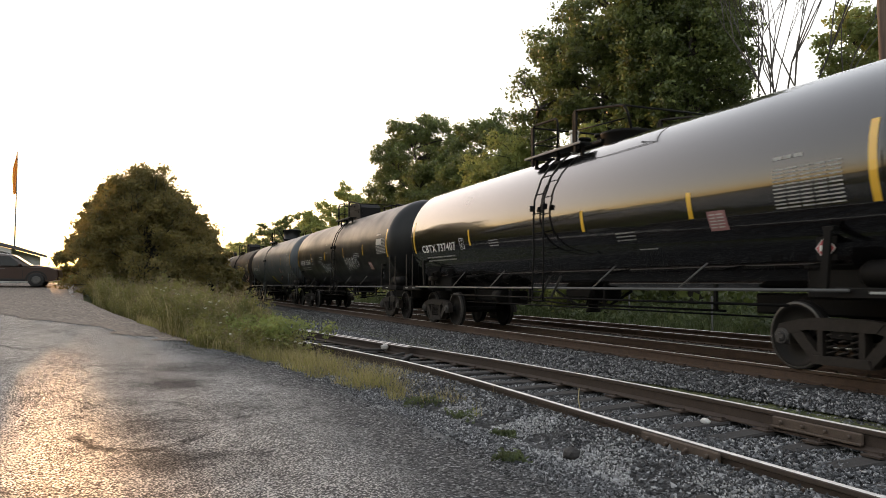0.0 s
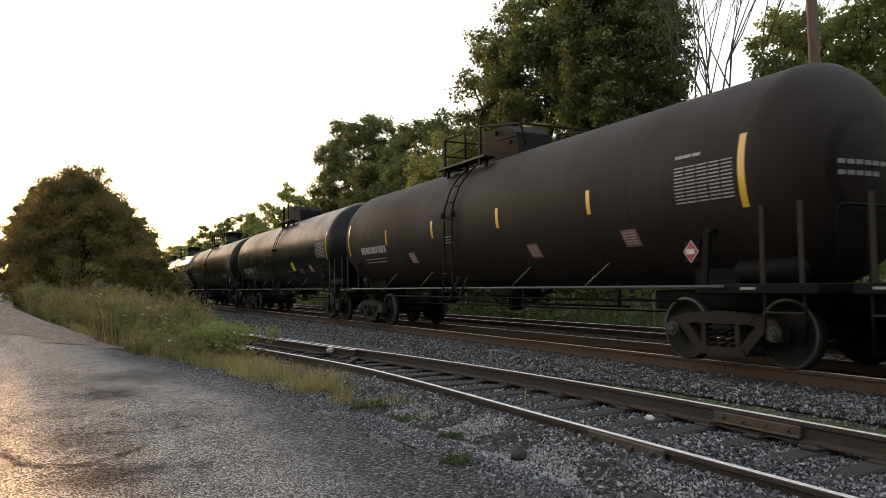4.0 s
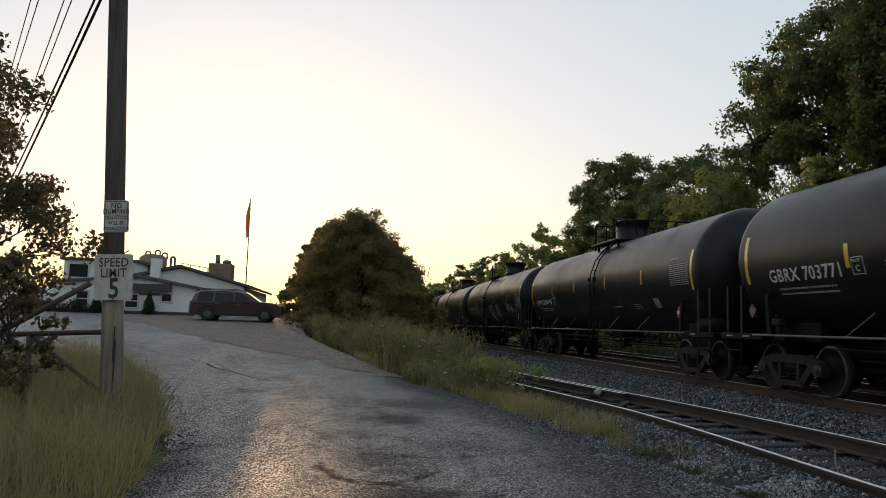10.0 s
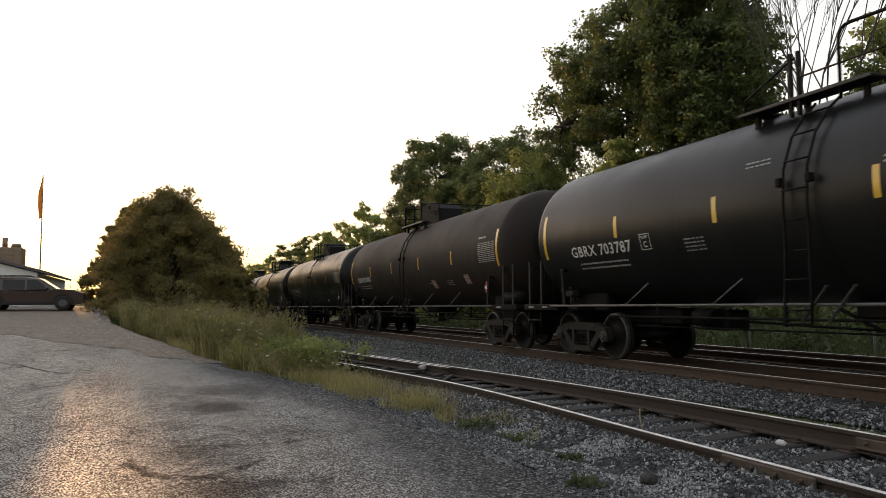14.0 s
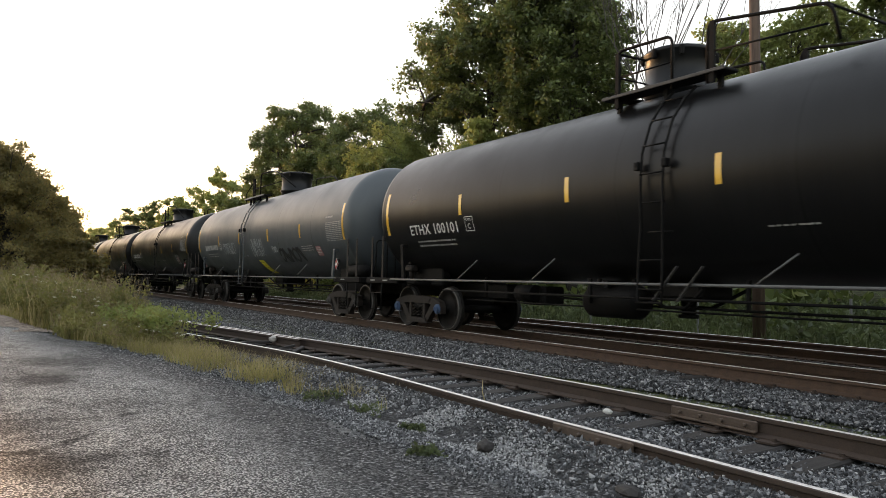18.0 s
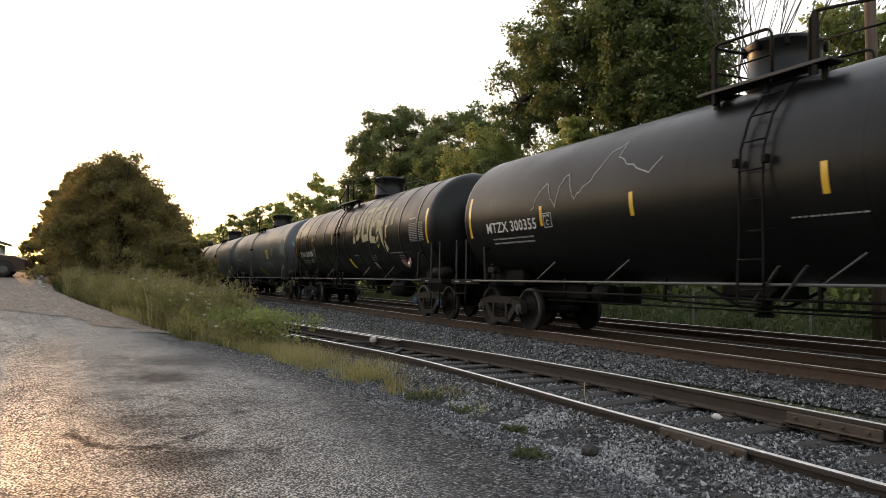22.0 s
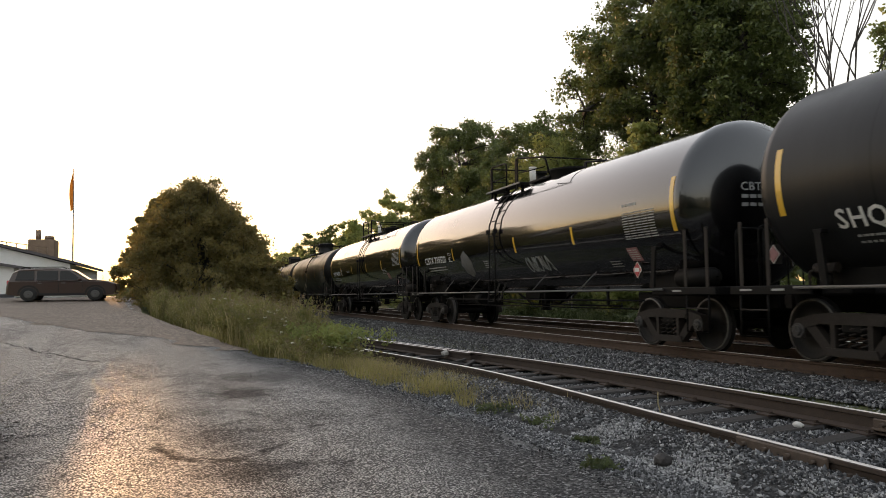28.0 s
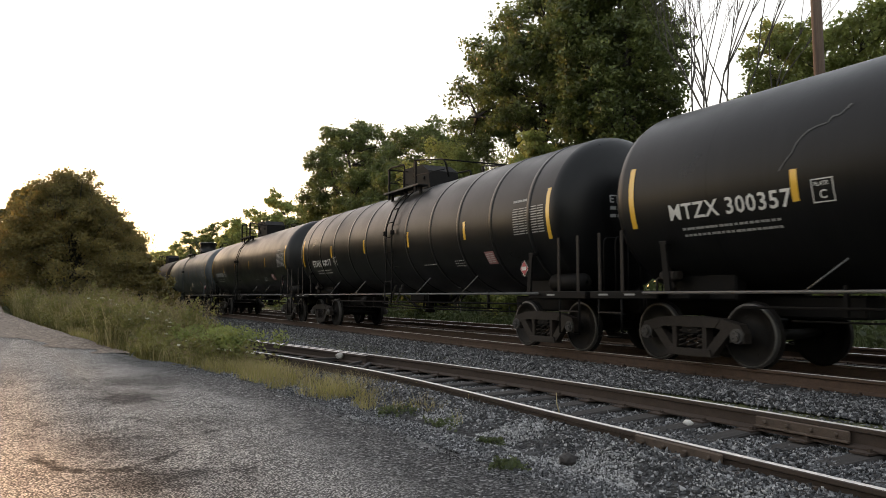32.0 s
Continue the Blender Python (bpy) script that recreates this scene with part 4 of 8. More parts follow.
def sheet_frame(y0, y1, u0, u1, w=0.014, out=0.006):
    """A white outline box."""
    b = B()
    rows_ = [(y0, y1, u0, u0 + w), (y0, y1, u1 - w, u1), (y0, y0 + w, u0, (u0 + u1) / 2), (y1 - w, y1, u0, (u0 + u1) / 2), (y0, y0 + w, (u0 + u1) / 2, u1), (y1 - w, y1, (u0 + u1) / 2, u1)]
    for a, c, d, e in rows_:
        b.quad(on_tank(a, d, out), on_tank(c, d, out), on_tank(c, e, out), on_tank(a, e, out))
    return b


def scrawl(y0, up, w, h, n, seed, width=0.05):
    """A looping spray-can tag with no letters in it."""
    rnd = random.Random(seed)
    b = B()
    for k in range(n):
        cy = y0 - w * (k + 0.5) / n
        ph, wob = rnd.uniform(0, 6), rnd.uniform(0.6, 1.1)
        pts = [(cy + wob * w / n * 0.55 * math.cos(ph + t * 0.55), up + h * 0.5 * math.sin(ph * 1.3 + t * (0.5 + 0.25 * (k % 3)))) for t in range(12)]
        for p, q in zip(pts, pts[1:]):
            d = Vector((q[0] - p[0], q[1] - p[1]))
            if d.length < 1e-4:
                continue
            s = Vector((-d.y, d.x)).normalized() * width / 2
            e = d.normalized() * width * 0.3
            b.quad(*(on_tank(a[0] + u * s.x + v_ * e.x, a[1] + u * s.y + v_ * e.y, 0.006) for a, u, v_ in ((p, 1, -1), (p, -1, -1), (q, -1, 1), (q, 1, 1))))
    return b


def strokes(polys, y0, u0, w, h, out=0.007):
    """Block letters from strips of (x, y) corners in a unit field, laid on the shell."""
    b = B()
    for poly in polys:
        n = 5
        (ax, ay), (bx, by), (cx_, cy_), (dx, dy) = poly
        for i in range(n):
            t, u = i / n, (i + 1) / n
            p = [(ax + (dx - ax) * t, ay + (dy - ay) * t), (bx + (cx_ - bx) * t, by + (cy_ - by) * t), (bx + (cx_ - bx) * u, by + (cy_ - by) * u), (ax + (dx - ax) * u, ay + (dy - ay) * u)]
            b.quad(*(on_tank(y0 - q[0] * w, u0 + q[1] * h, out) for q in p))
    return b


def bar_ring(y):
    return B().lathe([(y - 0.075, R - 0.002), (y - 0.06, R + 0.011), (y + 0.05, R + 0.013), (y + 0.058, R - 0.002)], 64)


def on_head(x, z, out=0.01):
    """A place on the domed end that faces the camera as the car comes."""
    r2 = min(0.95, (x * x + z * z) / (R * R))
    return Vector((x, -HALF - HEAD * math.sqrt(1 - r2) - out, AXIS + z))


def head_lettering(text, x, z, size):
    b = B()
    v, f = text_mesh(text, size, 1.08)
    b.v = [tuple(on_head(x + p[0], z + p[1], 0.02)) for p in v]
    b.f, b.s = list(f), [False] * len(f)
    return b


def head_bars():
    b = B()
    for z, n in ((0.02, 7), (-0.12, 5)):
        for i in range(n):
            x = -0.6 + 0.15 * i
            b.quad(on_head(x, z), on_head(x + 0.12, z), on_head(x + 0.12, z + 0.06), on_head(x, z + 0.06))
    return b


def head_tag():
    b = B()
    for x0, z0, x1, z1 in ((-1.2, 0.3, -1.12, 0.02), (-1.02, 0.32, -1.16, 0.18), (-1.16, 0.17, -0.98, 0.04), (-0.78, 0.28, -0.92, 0.22), (-0.92, 0.22, -0.78, 0.12), (-0.78, 0.12, -0.94, 0.04), (-1.3, 0.12, -1.18, 0.13), (-0.76, 0.06, -0.64, 0.08)):
        b.quad(on_head(x0, z0), on_head(x0 + 0.035, z0 + 0.01), on_head(x1 + 0.035, z1 + 0.01), on_head(x1, z1))
    return b


MIRROR = Matrix.Diagonal((-1, 1, 1, 1))


def tank_car(spec, label, k):
    paint, mark, extra = spec["paint"], spec["mark"], spec["extra"]
    car = thing("tank_car", label, "tank car", group="tank cars of the train")
    P = PAINTS[paint]
    Q = P if paint == "grey" else M_BLACKSTEEL
    up = Matrix.Translation((0, 0, AXIS))
    body = part("tank", shared("tank", shell, P), car, "", up)
    turned = Matrix.Rotation(math.pi, 4, "Z")
    for m in (Matrix.Identity(4), turned):
        part("stub_sill", shared("stub_sill", stub_sill, M_BLACKSTEEL), car, "", m)
        part("end_deck", shared("end_deck", deck, M_BLACKSTEEL), car, "", m)
        part("coupler", shared("coupler", coupler, M_TRUCK), car, "", m)
        part("end_rail", shared("end_rail", end_rail, M_BLACKSTEEL), car, "", m)
        for x in (-0.4, 0.4):
            part("end_stay", shared(f"end_stay{x}", lambda x=x: end_stay(x), M_BLACKSTEEL), car, "", m)
        for flip in (Matrix.Identity(4), MIRROR):
            part("end_post", shared("end_post", end_post, Q), car, "", m @ flip)
            part("saddle", shared("saddle", saddle, M_BLACKSTEEL), car, "", m @ flip)
            step = part("corner_step", shared("corner_step", corner_steps, M_BLACKSTEEL), car, "", m @ flip)
            part("step_rung", shared("step_rung", step_rung, M_TRUCK), step)
            for y in (7.96, 8.52):
                part("grab_post", shared(f"grab_post{y}", lambda y=y: grab_post(y), M_TRUCK), car, "", m @ flip)
    for s in (-1, 1):
        part("side_rail", shared(f"side_rail{s}", lambda s=s: side_rail(s), M_TUBE), car, "handrail tube, coloured paler for the sky it catches")
    for y in (-4.4, -2.05, 2.3, 4.6):
        part("rail_strut", shared("rail_strut", lambda: rail_strut(-1), M_TUBE), car, "", Matrix.Translation((0, y, 0)))
    part("brake_valve", shared("brake_valve", brake_valve, M_TRUCK), car, "dusty valve on the end deck")
    part("end_tank", shared("end_tank", end_tank, M_BLACKSTEEL), car, "small black air tank")
    steps_ = part("ladder", shared("ladder", ladder, Q), car, "", Matrix.Translation((0, spec["ladder"], 0)))
    for z in (1.0, 1.4, 1.8, 2.2, 2.6, 3.0, 3.38, 3.7):
        part("rung", shared(f"rung{z}", lambda z=z: rung(z), Q), steps_)
    for y in (-0.02, -0.44):
        part("ladder_brace", shared(f"ladder_brace{y}", lambda y=y: ladder_brace(y), M_CAP), steps_, "grey flat brace")
    for y in (-0.25, 0.25):
        part("ladder_clip", shared(f"ladder_clip{y}", lambda y=y: ladder_clip(y), M_BLACKSTEEL), steps_)
    if k in (8, 9, 15, 21):
        end_holder = part("end_placard_holder", shared("placard_holder", placard_holder, M_BLACKSTEEL), car, "black placard bracket", pose(-0.95, 8.35, 1.58))
        part("placard_border", shared("end_placard_border", lambda: plate_diamond(0.14, 0.0), M_PALEPATCH), end_holder, "grimy diamond border")
        part("placard", shared("end_placard", lambda: plate_diamond(0.12, 0.006), M_PINK), end_holder, "faded hazard diamond")
    top, by_ladder = spec["top"], Matrix.Translation((0, spec["ladder"], 0))
    if top == "round":
        dm = part("dome_housing", shared("dome_housing", dome, PAINTS["black"]), car, "round valve housing", Matrix.Translation((0, spec["dome"], 0)))
        for i in range(8):
            part("dome_clamp", shared(f"dome_clamp{i}", lambda i=i: dome_clamp(math.pi * i / 4), M_BLACKSTEEL), dm)
    elif top == "low":
        part("dome_housing", shared("low_dome", low_dome, M_BLACKSTEEL), car, "low hinged valve bonnet", Matrix.Translation((0, spec["dome"] + 0.3, 0)))
    else:
        part("valve_mounting", shared("valve_mounting", valve_deck, M_BLACKSTEEL), car, "black valves on a round mounting", Matrix.Translation((0, spec["dome"], 0)))
        part("valve_pot", shared("valve_pot", valve_pot, M_WHITE), car, "white vent pot", Matrix.Translation((0, spec["dome"], 0)))
    for x in (-0.93, 0.93):
        board = part("running_board", shared(f"running_board{x}", lambda x=x: running_board(x), M_BLACKSTEEL), car, "", by_ladder)
        for y in (-0.6, 0.35, 1.3):
            part("board_bracket", shared(f"board_bracket{x}{y}", lambda x=x, y=y: board_bracket(x, y), M_BLACKSTEEL), board)
    part("cross_board", shared("cross_board", cross_board, M_BLACKSTEEL), car, "", by_ladder)
    part("board_edge", shared("board_edge", board_edge, M_GREY if top == "valves" or k % 3 == 0 else M_CAP), car, "pale worn edge of the running board", by_ladder)
    for s in (-1, 1):
        kind_ = "hoop" if spec["hoops"] else "post"
        for i, (name, bars_) in enumerate(hoop_railing(s) if spec["hoops"] else post_railing(s)):
            part(name, shared(f"{kind_}{name}{s}{i}", lambda: bars_, M_BLACKSTEEL), car, "", by_ladder)
    if spec["hoops"]:
        for cy, cz, cr in ((1.2, 0.58, 0.022), (1.2, 0.2, 0.016), (-2.2, 0.34, 0.02)):
            part("cross_rail", shared(f"cross_rail{cy}{cz}", lambda: cross_rail(cy, cz, cr), M_BLACKSTEEL), car, "", by_ladder)
    for i in range(spec["bands"]):
        part("jacket_band", shared("jacket_band", lambda: bar_ring(0.0), P), car, "raised seam round the jacket", Matrix.Translation((0, 7.1 - 14.2 * i / (spec["bands"] - 1), AXIS)))
    part("bottom_outlet", shared("bottom_outlet", outlet, M_BLACKSTEEL), car)
    if spec["reservoir"] is not None:
        part("air_reservoir", shared("air_reservoir", reservoir, M_BLACKSTEEL), car, "", Matrix.Translation((0, spec["reservoir"] + 3.6, 0)))
    part("brake_pipe", shared("brake_pipe", pipes, M_BLACKSTEEL), car)
    part("brake_gear", shared("brake_gear", brake_gear, M_BLACKSTEEL), car)
    sets = []
    for ty in (-6.9, 6.9):
        at = Matrix.Translation((0, ty, 0))
        part("truck_bolster", shared("truck_bolster", truck_bolster, M_BLACKSTEEL), car, "", at)
        for s in (-1, 1):
            fr = part("side_frame", shared("side_frame", side_frame, M_TRUCK), car, "", Matrix.Translation((s * 1.0, ty, 0)))
            for sy in (-0.18, 0.0, 0.18):
                part("spring", shared("spring", springs, M_TRUCK), fr, "", Matrix.Translation((0, sy, 0)))
        for wy in (-0.9, 0.9):
            ws = part("wheelset", shared("axle", axle, M_BLACKSTEEL), car, "", Matrix.Translation((0, ty + wy, 0.457)))
            for s in (-1, 1):
                w = part("wheel", shared("wheel", wheel, M_WHEEL), ws, "", Matrix.Translation((s * 0.753, 0, 0)) @ (Matrix.Identity(4) if s < 0 else turned))
                part("bearing", shared("bearing", bearing, M_BLUE if k in (14, 18) else M_CAP), ws, "", Matrix.Translation((s * 1.0, 0, 0)) @ (Matrix.Identity(4) if s < 0 else turned))
            part("wheel_rim", shared("wheel_rim", tread_ring, M_TREAD), ws, "bright worn rim", Matrix.Translation((-0.753, 0, 0)))
            sets.append((ws, ty + wy))
    # markings on the side that is seen
    for y in (7.62, -7.74):
        part("reflector", shared(f"end_reflector{y}", lambda y=y: patch(y - 0.055, y + 0.055, -0.5, 0.46, 0.006, 8), M_YELLOW), car, "tall yellow reflective strip")
    for y in spec["strips"]:
        part("reflector", shared("reflector", lambda: patch(-0.05, 0.05, -0.2, 0.2, 0.006, 6), M_YELLOW), car, "yellow reflective strip", Matrix.Translation((0, y, AXIS)) @ Matrix.Rotation(spec["strip_up"] / R, 4, "Y") @ Matrix.Translation((0, 0, -AXIS)))
    py, pu = spec["placard"]
    pa = pu / R
    holder = part("placard_holder", shared("placard_holder", placard_holder, M_BLACKSTEEL), car, "black placard bracket", pose(-0.14 - R * math.cos(pa), py, AXIS + R * math.sin(pa)))
    part("placard_border", shared("placard_border", lambda: plate_diamond(0.155, 0.0), M_WHITE), holder, "white diamond border")
    part("placard", shared("placard", lambda: plate_diamond(0.137, 0.006), M_RED), holder, "red hazard diamond")
    part("placard_panel", shared("placard_panel", lambda: B().box((-0.022, 0, 0.0), (0.006, 0.155, 0.075)), M_WHITE), holder, "white number panel")
    ty, tu = spec["table"]
    table = tagged(part("data_table", shared(f"table{ty}{tu}", lambda: bars(ty - 1.07, ty, tu - 0.62, tu - 0.08, 11, 5, 0.42, seed=k, ragged=0.1), M_STENCIL), car, "white stencilled data table"), kind="stuff")
    part("table_heading", shared(f"heading{ty}{tu}", lambda: bars(ty - 0.5, ty, tu + 0.02, tu + 0.08, 1, 3, 0.8, seed=k, ragged=0.1), M_STENCIL), table, "stencilled heading")
    if k in (2, 8, 11, 14):
        part("table_patch", shared(f"table_patch{ty}{tu}", lambda: patch(ty - 0.62, ty - 0.02, tu - 0.3, tu - 0.1, 0.008, 3), M_PALEPATCH), table, "pale repainted patch of the table")
    for i, (ny, nu) in enumerate(spec["notices"]):
        sheet_ = part("notice", shared(f"notice{ny}{nu}", lambda: patch(ny - 0.37, ny, nu - 0.3, nu, 0.007, 3), M_PINK), car, "faded red warning sheet")
        tagged(part("small_print", shared(f"small_print{ny}{nu}", lambda: bars(ny - 0.34, ny - 0.03, nu - 0.27, nu - 0.03, 5, 2, 0.4, 0.009, seed=i, ragged=0.2), M_PALEPATCH), sheet_, "pale lines of small print"), kind="stuff")
    for i, (a, u, w, n) in enumerate(spec["stencils"]):
        tagged(part("stencil", shared(f"stencil{a}{u}", lambda: bars(a - w, a, u - 0.065 * n, u, n, max(5, int(w * 11)), 0.36, seed=i + k, ragged=0.3), M_STENCIL), car, "small white stencilled lines"), kind="stuff")
    for y in (7.75, 8.4, -7.75):
        part("deck_stripe", shared("deck_stripe", lambda: B().box((-1.458, 0, 1.045), (0.004, 0.24, 0.03)), M_STENCIL), car, "white stencil on the deck edge", Matrix.Translation((0, y, 0)))
    text, size, start, stop, up_ = mark
    if text:
        wide = max(p[0] for p in text_mesh(text, size, 1.08)[0])
        part("car_number", shared("car_number_" + text, lambda: lettering(text, start, up_ - 0.36 * size, size, 1.08, stretch=(start - stop) / wide), M_WHITE), car, "white painted car mark")
    else:
        tagged(part("car_number", shared(f"car_number_bars{start}", lambda: bars(stop, start, up_ - 0.11, up_ + 0.11, 1, 10, 0.9, seed=9), M_STENCIL), car, "worn white car mark"), kind="stuff")
    tagged(part("weight_stencil", shared(f"weight_stencil{k}", lambda: bars(stop + 0.2, start - 0.2, up_ - (0.5 if k == 13 else 0.42), up_ - (0.38 if k == 13 else 0.22), 1 if k == 13 else 2, 20, 0.36, seed=5), M_STENCIL), car, "white stencilled weight lines"), kind="stuff")
    gap = Matrix.Translation((0, stop - 0.28 - 3.59, 0))
    gap = gap @ Matrix.Translation((0, 0, AXIS)) @ Matrix.Rotation((up_ + 0.26) / R, 4, "Y") @ Matrix.Translation((0, 0, -AXIS))
    if paint != "brown":
        part("inspection_box", shared("inspection_box", lambda: sheet_frame(3.3, 3.59, -0.38, -0.09), M_WHITE), car, "white outlined box", gap)
        part("plate_word", shared("plate_word", lambda: lettering("PLATE", 3.55, -0.175, 0.07), M_WHITE), car, "white stencilled word", gap)
        part("plate_letter", shared("plate_letter", lambda: lettering("C", 3.495, -0.33, 0.15), M_WHITE), car, "white stencilled letter", gap)
    if k == 13:
        part("load_line", shared("load_line", lambda: lettering("LD LMT 194800 LB 88 350 KG", 6.05, -0.86, 0.12, 1.05), M_WHITE), car, "white stencilled load limit")
    for i, (ny, nu, w, h) in enumerate(spec["yellow"]):
        sign = part("yellow_notice", shared(f"yellow_notice{ny}{nu}", lambda: patch(ny - w, ny, nu - h, nu, 0.007, 4, 0.18), M_YELLOWSIGN), car, "bright yellow warning sheet")
        tagged(part("small_print", shared(f"yellow_lines{ny}{nu}", lambda: bars(ny - w * 0.92 + 0.18 * nu, ny - w * 0.08 + 0.18 * nu, nu - h * 0.55, nu - h * 0.08, 4, 2, 0.3, 0.009, seed=i, ragged=0.15), M_INKY), sign, "dark lines of small print"), kind="stuff")
    tagged(part("head_stencil", shared("head_stencil", head_bars, M_STENCIL), car, "worn stencil lines on the tank end"), kind="stuff")
    if text:
        part("head_number", shared("head_number_" + text, lambda: head_lettering(text, -0.62, 0.15, 0.2), M_STENCIL), car, "white car mark on the tank end")
    if k == 19:
        tagged(part("head_graffiti", shared("head_graffiti", head_tag, M_BLUETAG), car, "pale blue scrawled tag on the tank end"), kind="stuff")
    if extra:
        extra(car)
    return car, sets


M_PALEPATCH = plain("pale_stencil_patch", (0.42, 0.4, 0.37), 0.45, 0.0, 0.25, 9.0)
M_INKY = plain("dark_small_print", (0.3, 0.25, 0.02), 0.6, 0.0, 0.2, 20.0)
M_BLOT = plain("pale_blotted_spray", (0.1, 0.1, 0.1), 0.7, 0.0, 0.7, 6.0)
M_BLUETAG = plain("pale_blue_spray_paint", (0.12, 0.3, 0.42), 0.6, 0.0, 0.2, 8.0)
M_YELLOWSIGN = plain("yellow_sheet", (0.6, 0.52, 0.02), 0.5, 0.0, 0.2, 8.0)
M_FAINT = plain("faint_grey_spray", (0.07, 0.07, 0.07), 0.7, 0.0, 0.3, 8.0)
M_SPRAY = plain("pale_spray_paint", (0.3, 0.32, 0.32), 0.6, 0.0, 0.2, 8.0)
M_CREAM = plain("cream_spray_paint", (0.36, 0.31, 0.19), 0.6, 0.0, 0.25, 6.0)
M_DARKSPRAY = plain("black_spray_paint", (0.01, 0.01, 0.011), 0.5, 0.0, 0.2, 8.0)


def tags(car, rows, mat=None, label="pale looping spray tag"):
    """Sprayed tags, each a run of loops: where it begins, middle height, width, height, loops, seed."""
    for y, u, w, h, n, seed in rows:
        tagged(part("graffiti", shared(f"graffiti{seed}", lambda: scrawl(y, u, w, h, n, seed, 0.028), mat or M_SPRAY), car, label), kind="stuff")


def blot(y, u, w, h):
    """A sprayed-over cloud with a ragged outline."""
    b = B()
    n = 26
    ring = [(y + w / 2 * math.cos(2 * math.pi * i / n) * (1 + 0.3 * noise.noise((i * 0.9, y, 1))), u + h / 2 * math.sin(2 * math.pi * i / n) * (1 + 0.25 * noise.noise((i * 0.8, y, 5)))) for i in range(n)]
    for (a, c), (d, e) in zip(ring, ring[1:] + ring[:1]):
        b.quad(on_tank(y, u, 0.012), on_tank((y + a) / 2, (u + c) / 2, 0.011), on_tank((y + d) / 2, (u + e) / 2, 0.011))
        b.quad(on_tank((y + a) / 2, (u + c) / 2, 0.011), on_tank(a, c, 0.007), on_tank(d, e, 0.007), on_tank((y + d) / 2, (u + e) / 2, 0.011))
    return b


def tag_small(car):
    part("sprayed_patch", shared("sprayed_patch", lambda: blot(2.8, -0.68, 0.85, 0.85), M_BLOT), car, "pale sprayed-over cloud")
    tags(car, ((-1.35, -0.88, 1.35, 0.42, 7, 3),))


def chalk_line(rows, w=0.022):
    """A thin wavering chalk stroke through (along, up) rows."""
    b = B()
    pts = []
    for (a, u), (c, v_) in zip(rows, rows[1:]):
        pts += [(a + (c - a) * i / 5 + 0.05 * noise.noise((a * 9 + i * 0.9, u * 9, 1)), u + (v_ - u) * i / 5 + 0.07 * noise.noise((a * 7, u * 7 + i, 2))) for i in range(5)]
    for p, q in zip(pts, pts[1:]):
        d = Vector((q[0] - p[0], q[1] - p[1]))
        s = Vector((-d.y, d.x)).normalized() * w / 2
        b.quad(*(on_tank(a[0] + k_ * s.x, a[1] + k_ * s.y, 0.007) for a, k_ in ((p, 1), (p, -1), (q, -1), (q, 1))))
    return b


def name_lines(y0, u0, k):
    """A squiggle, a star and a row of looping strokes."""
    lines = ("385,425 360,480 420,462 388,505 418,490 400,520 425,512 415,540", "388,550 470,598", "438,540 440,618", "385,592 480,565",
             "500,445 465,455 462,510 490,565 535,605", "515,445 505,500 540,590", "540,595 530,530 545,462 560,560 575,480 582,585",
             "600,452 598,520 636,576 628,460 600,452", "690,500 645,520 650,570 685,588 697,440 690,560", "690,500 730,478", "780,455 722,465 718,520 790,490",
             "718,520 730,582 790,540 840,572", "760,520 830,520", "800,440 830,500 880,595", "882,435 835,510", "900,470 905,560 935,500 950,570")
    g = B()
    for line in lines:
        rows = [(y0 - k * (float(a) - 385) / 320, u0 - k * (float(c) - 428) / 330) for a, c in (p.split(",") for p in line.split())]
        one = chalk_line(rows, 0.03)
        n = len(g.v)
        g.v += one.v
        g.f += [tuple(i + n for i in f) for f in one.f]
        g.s += one.s
    return g


def tag_name(car):
    for i, (y0, u0, k) in enumerate(((2.1, -0.46, 1.0), (-2.0, -0.3, 1.1))):
        tagged(part("graffiti", shared(f"graffiti_name{i}", lambda: name_lines(y0, u0, k), M_SPRAY), car, "pale looping spray tag"), kind="stuff")
    for i, (a, c, lo, hi, n) in enumerate(((2.54, 2.0, -0.3, -0.13, 2), (2.5, 2.1, -0.54, -0.5, 1), (1.4, 1.0, 0.3, 0.42, 2))):
        tagged(part("stencil", shared(f"name_stencil{i}", lambda: bars(c, a, lo, hi, n, 3, 0.5, seed=i + 3), M_STENCIL), car, "small white stencilled lines"), kind="stuff")


def tag_many(car):
    tags(car, ((4.65, -0.75, 0.75, 0.5, 6, 50), (3.15, -0.63, 0.9, 0.4, 6, 51), (0.4, -0.55, 1.25, 0.5, 7, 52), (-1.75, -0.65, 0.7, 0.75, 6, 53), (-4.5, -0.5, 0.8, 0.4, 6, 54)), None, "small pale spray tag")


def tag_grey(car):
    tags(car, ((2.9, -0.8, 0.7, 0.35, 6, 60), (1.3, -0.75, 0.55, 0.45, 4, 61), (-1.8, -0.55, 1.5, 0.6, 7, 62)), M_FAINT, "faint grey spray tag")


def tag_white(car):
    tags(car, ((7.55, -0.05, 0.9, 0.4, 5, 70), (-2.65, -0.85, 1.75, 0.42, 8, 71)))


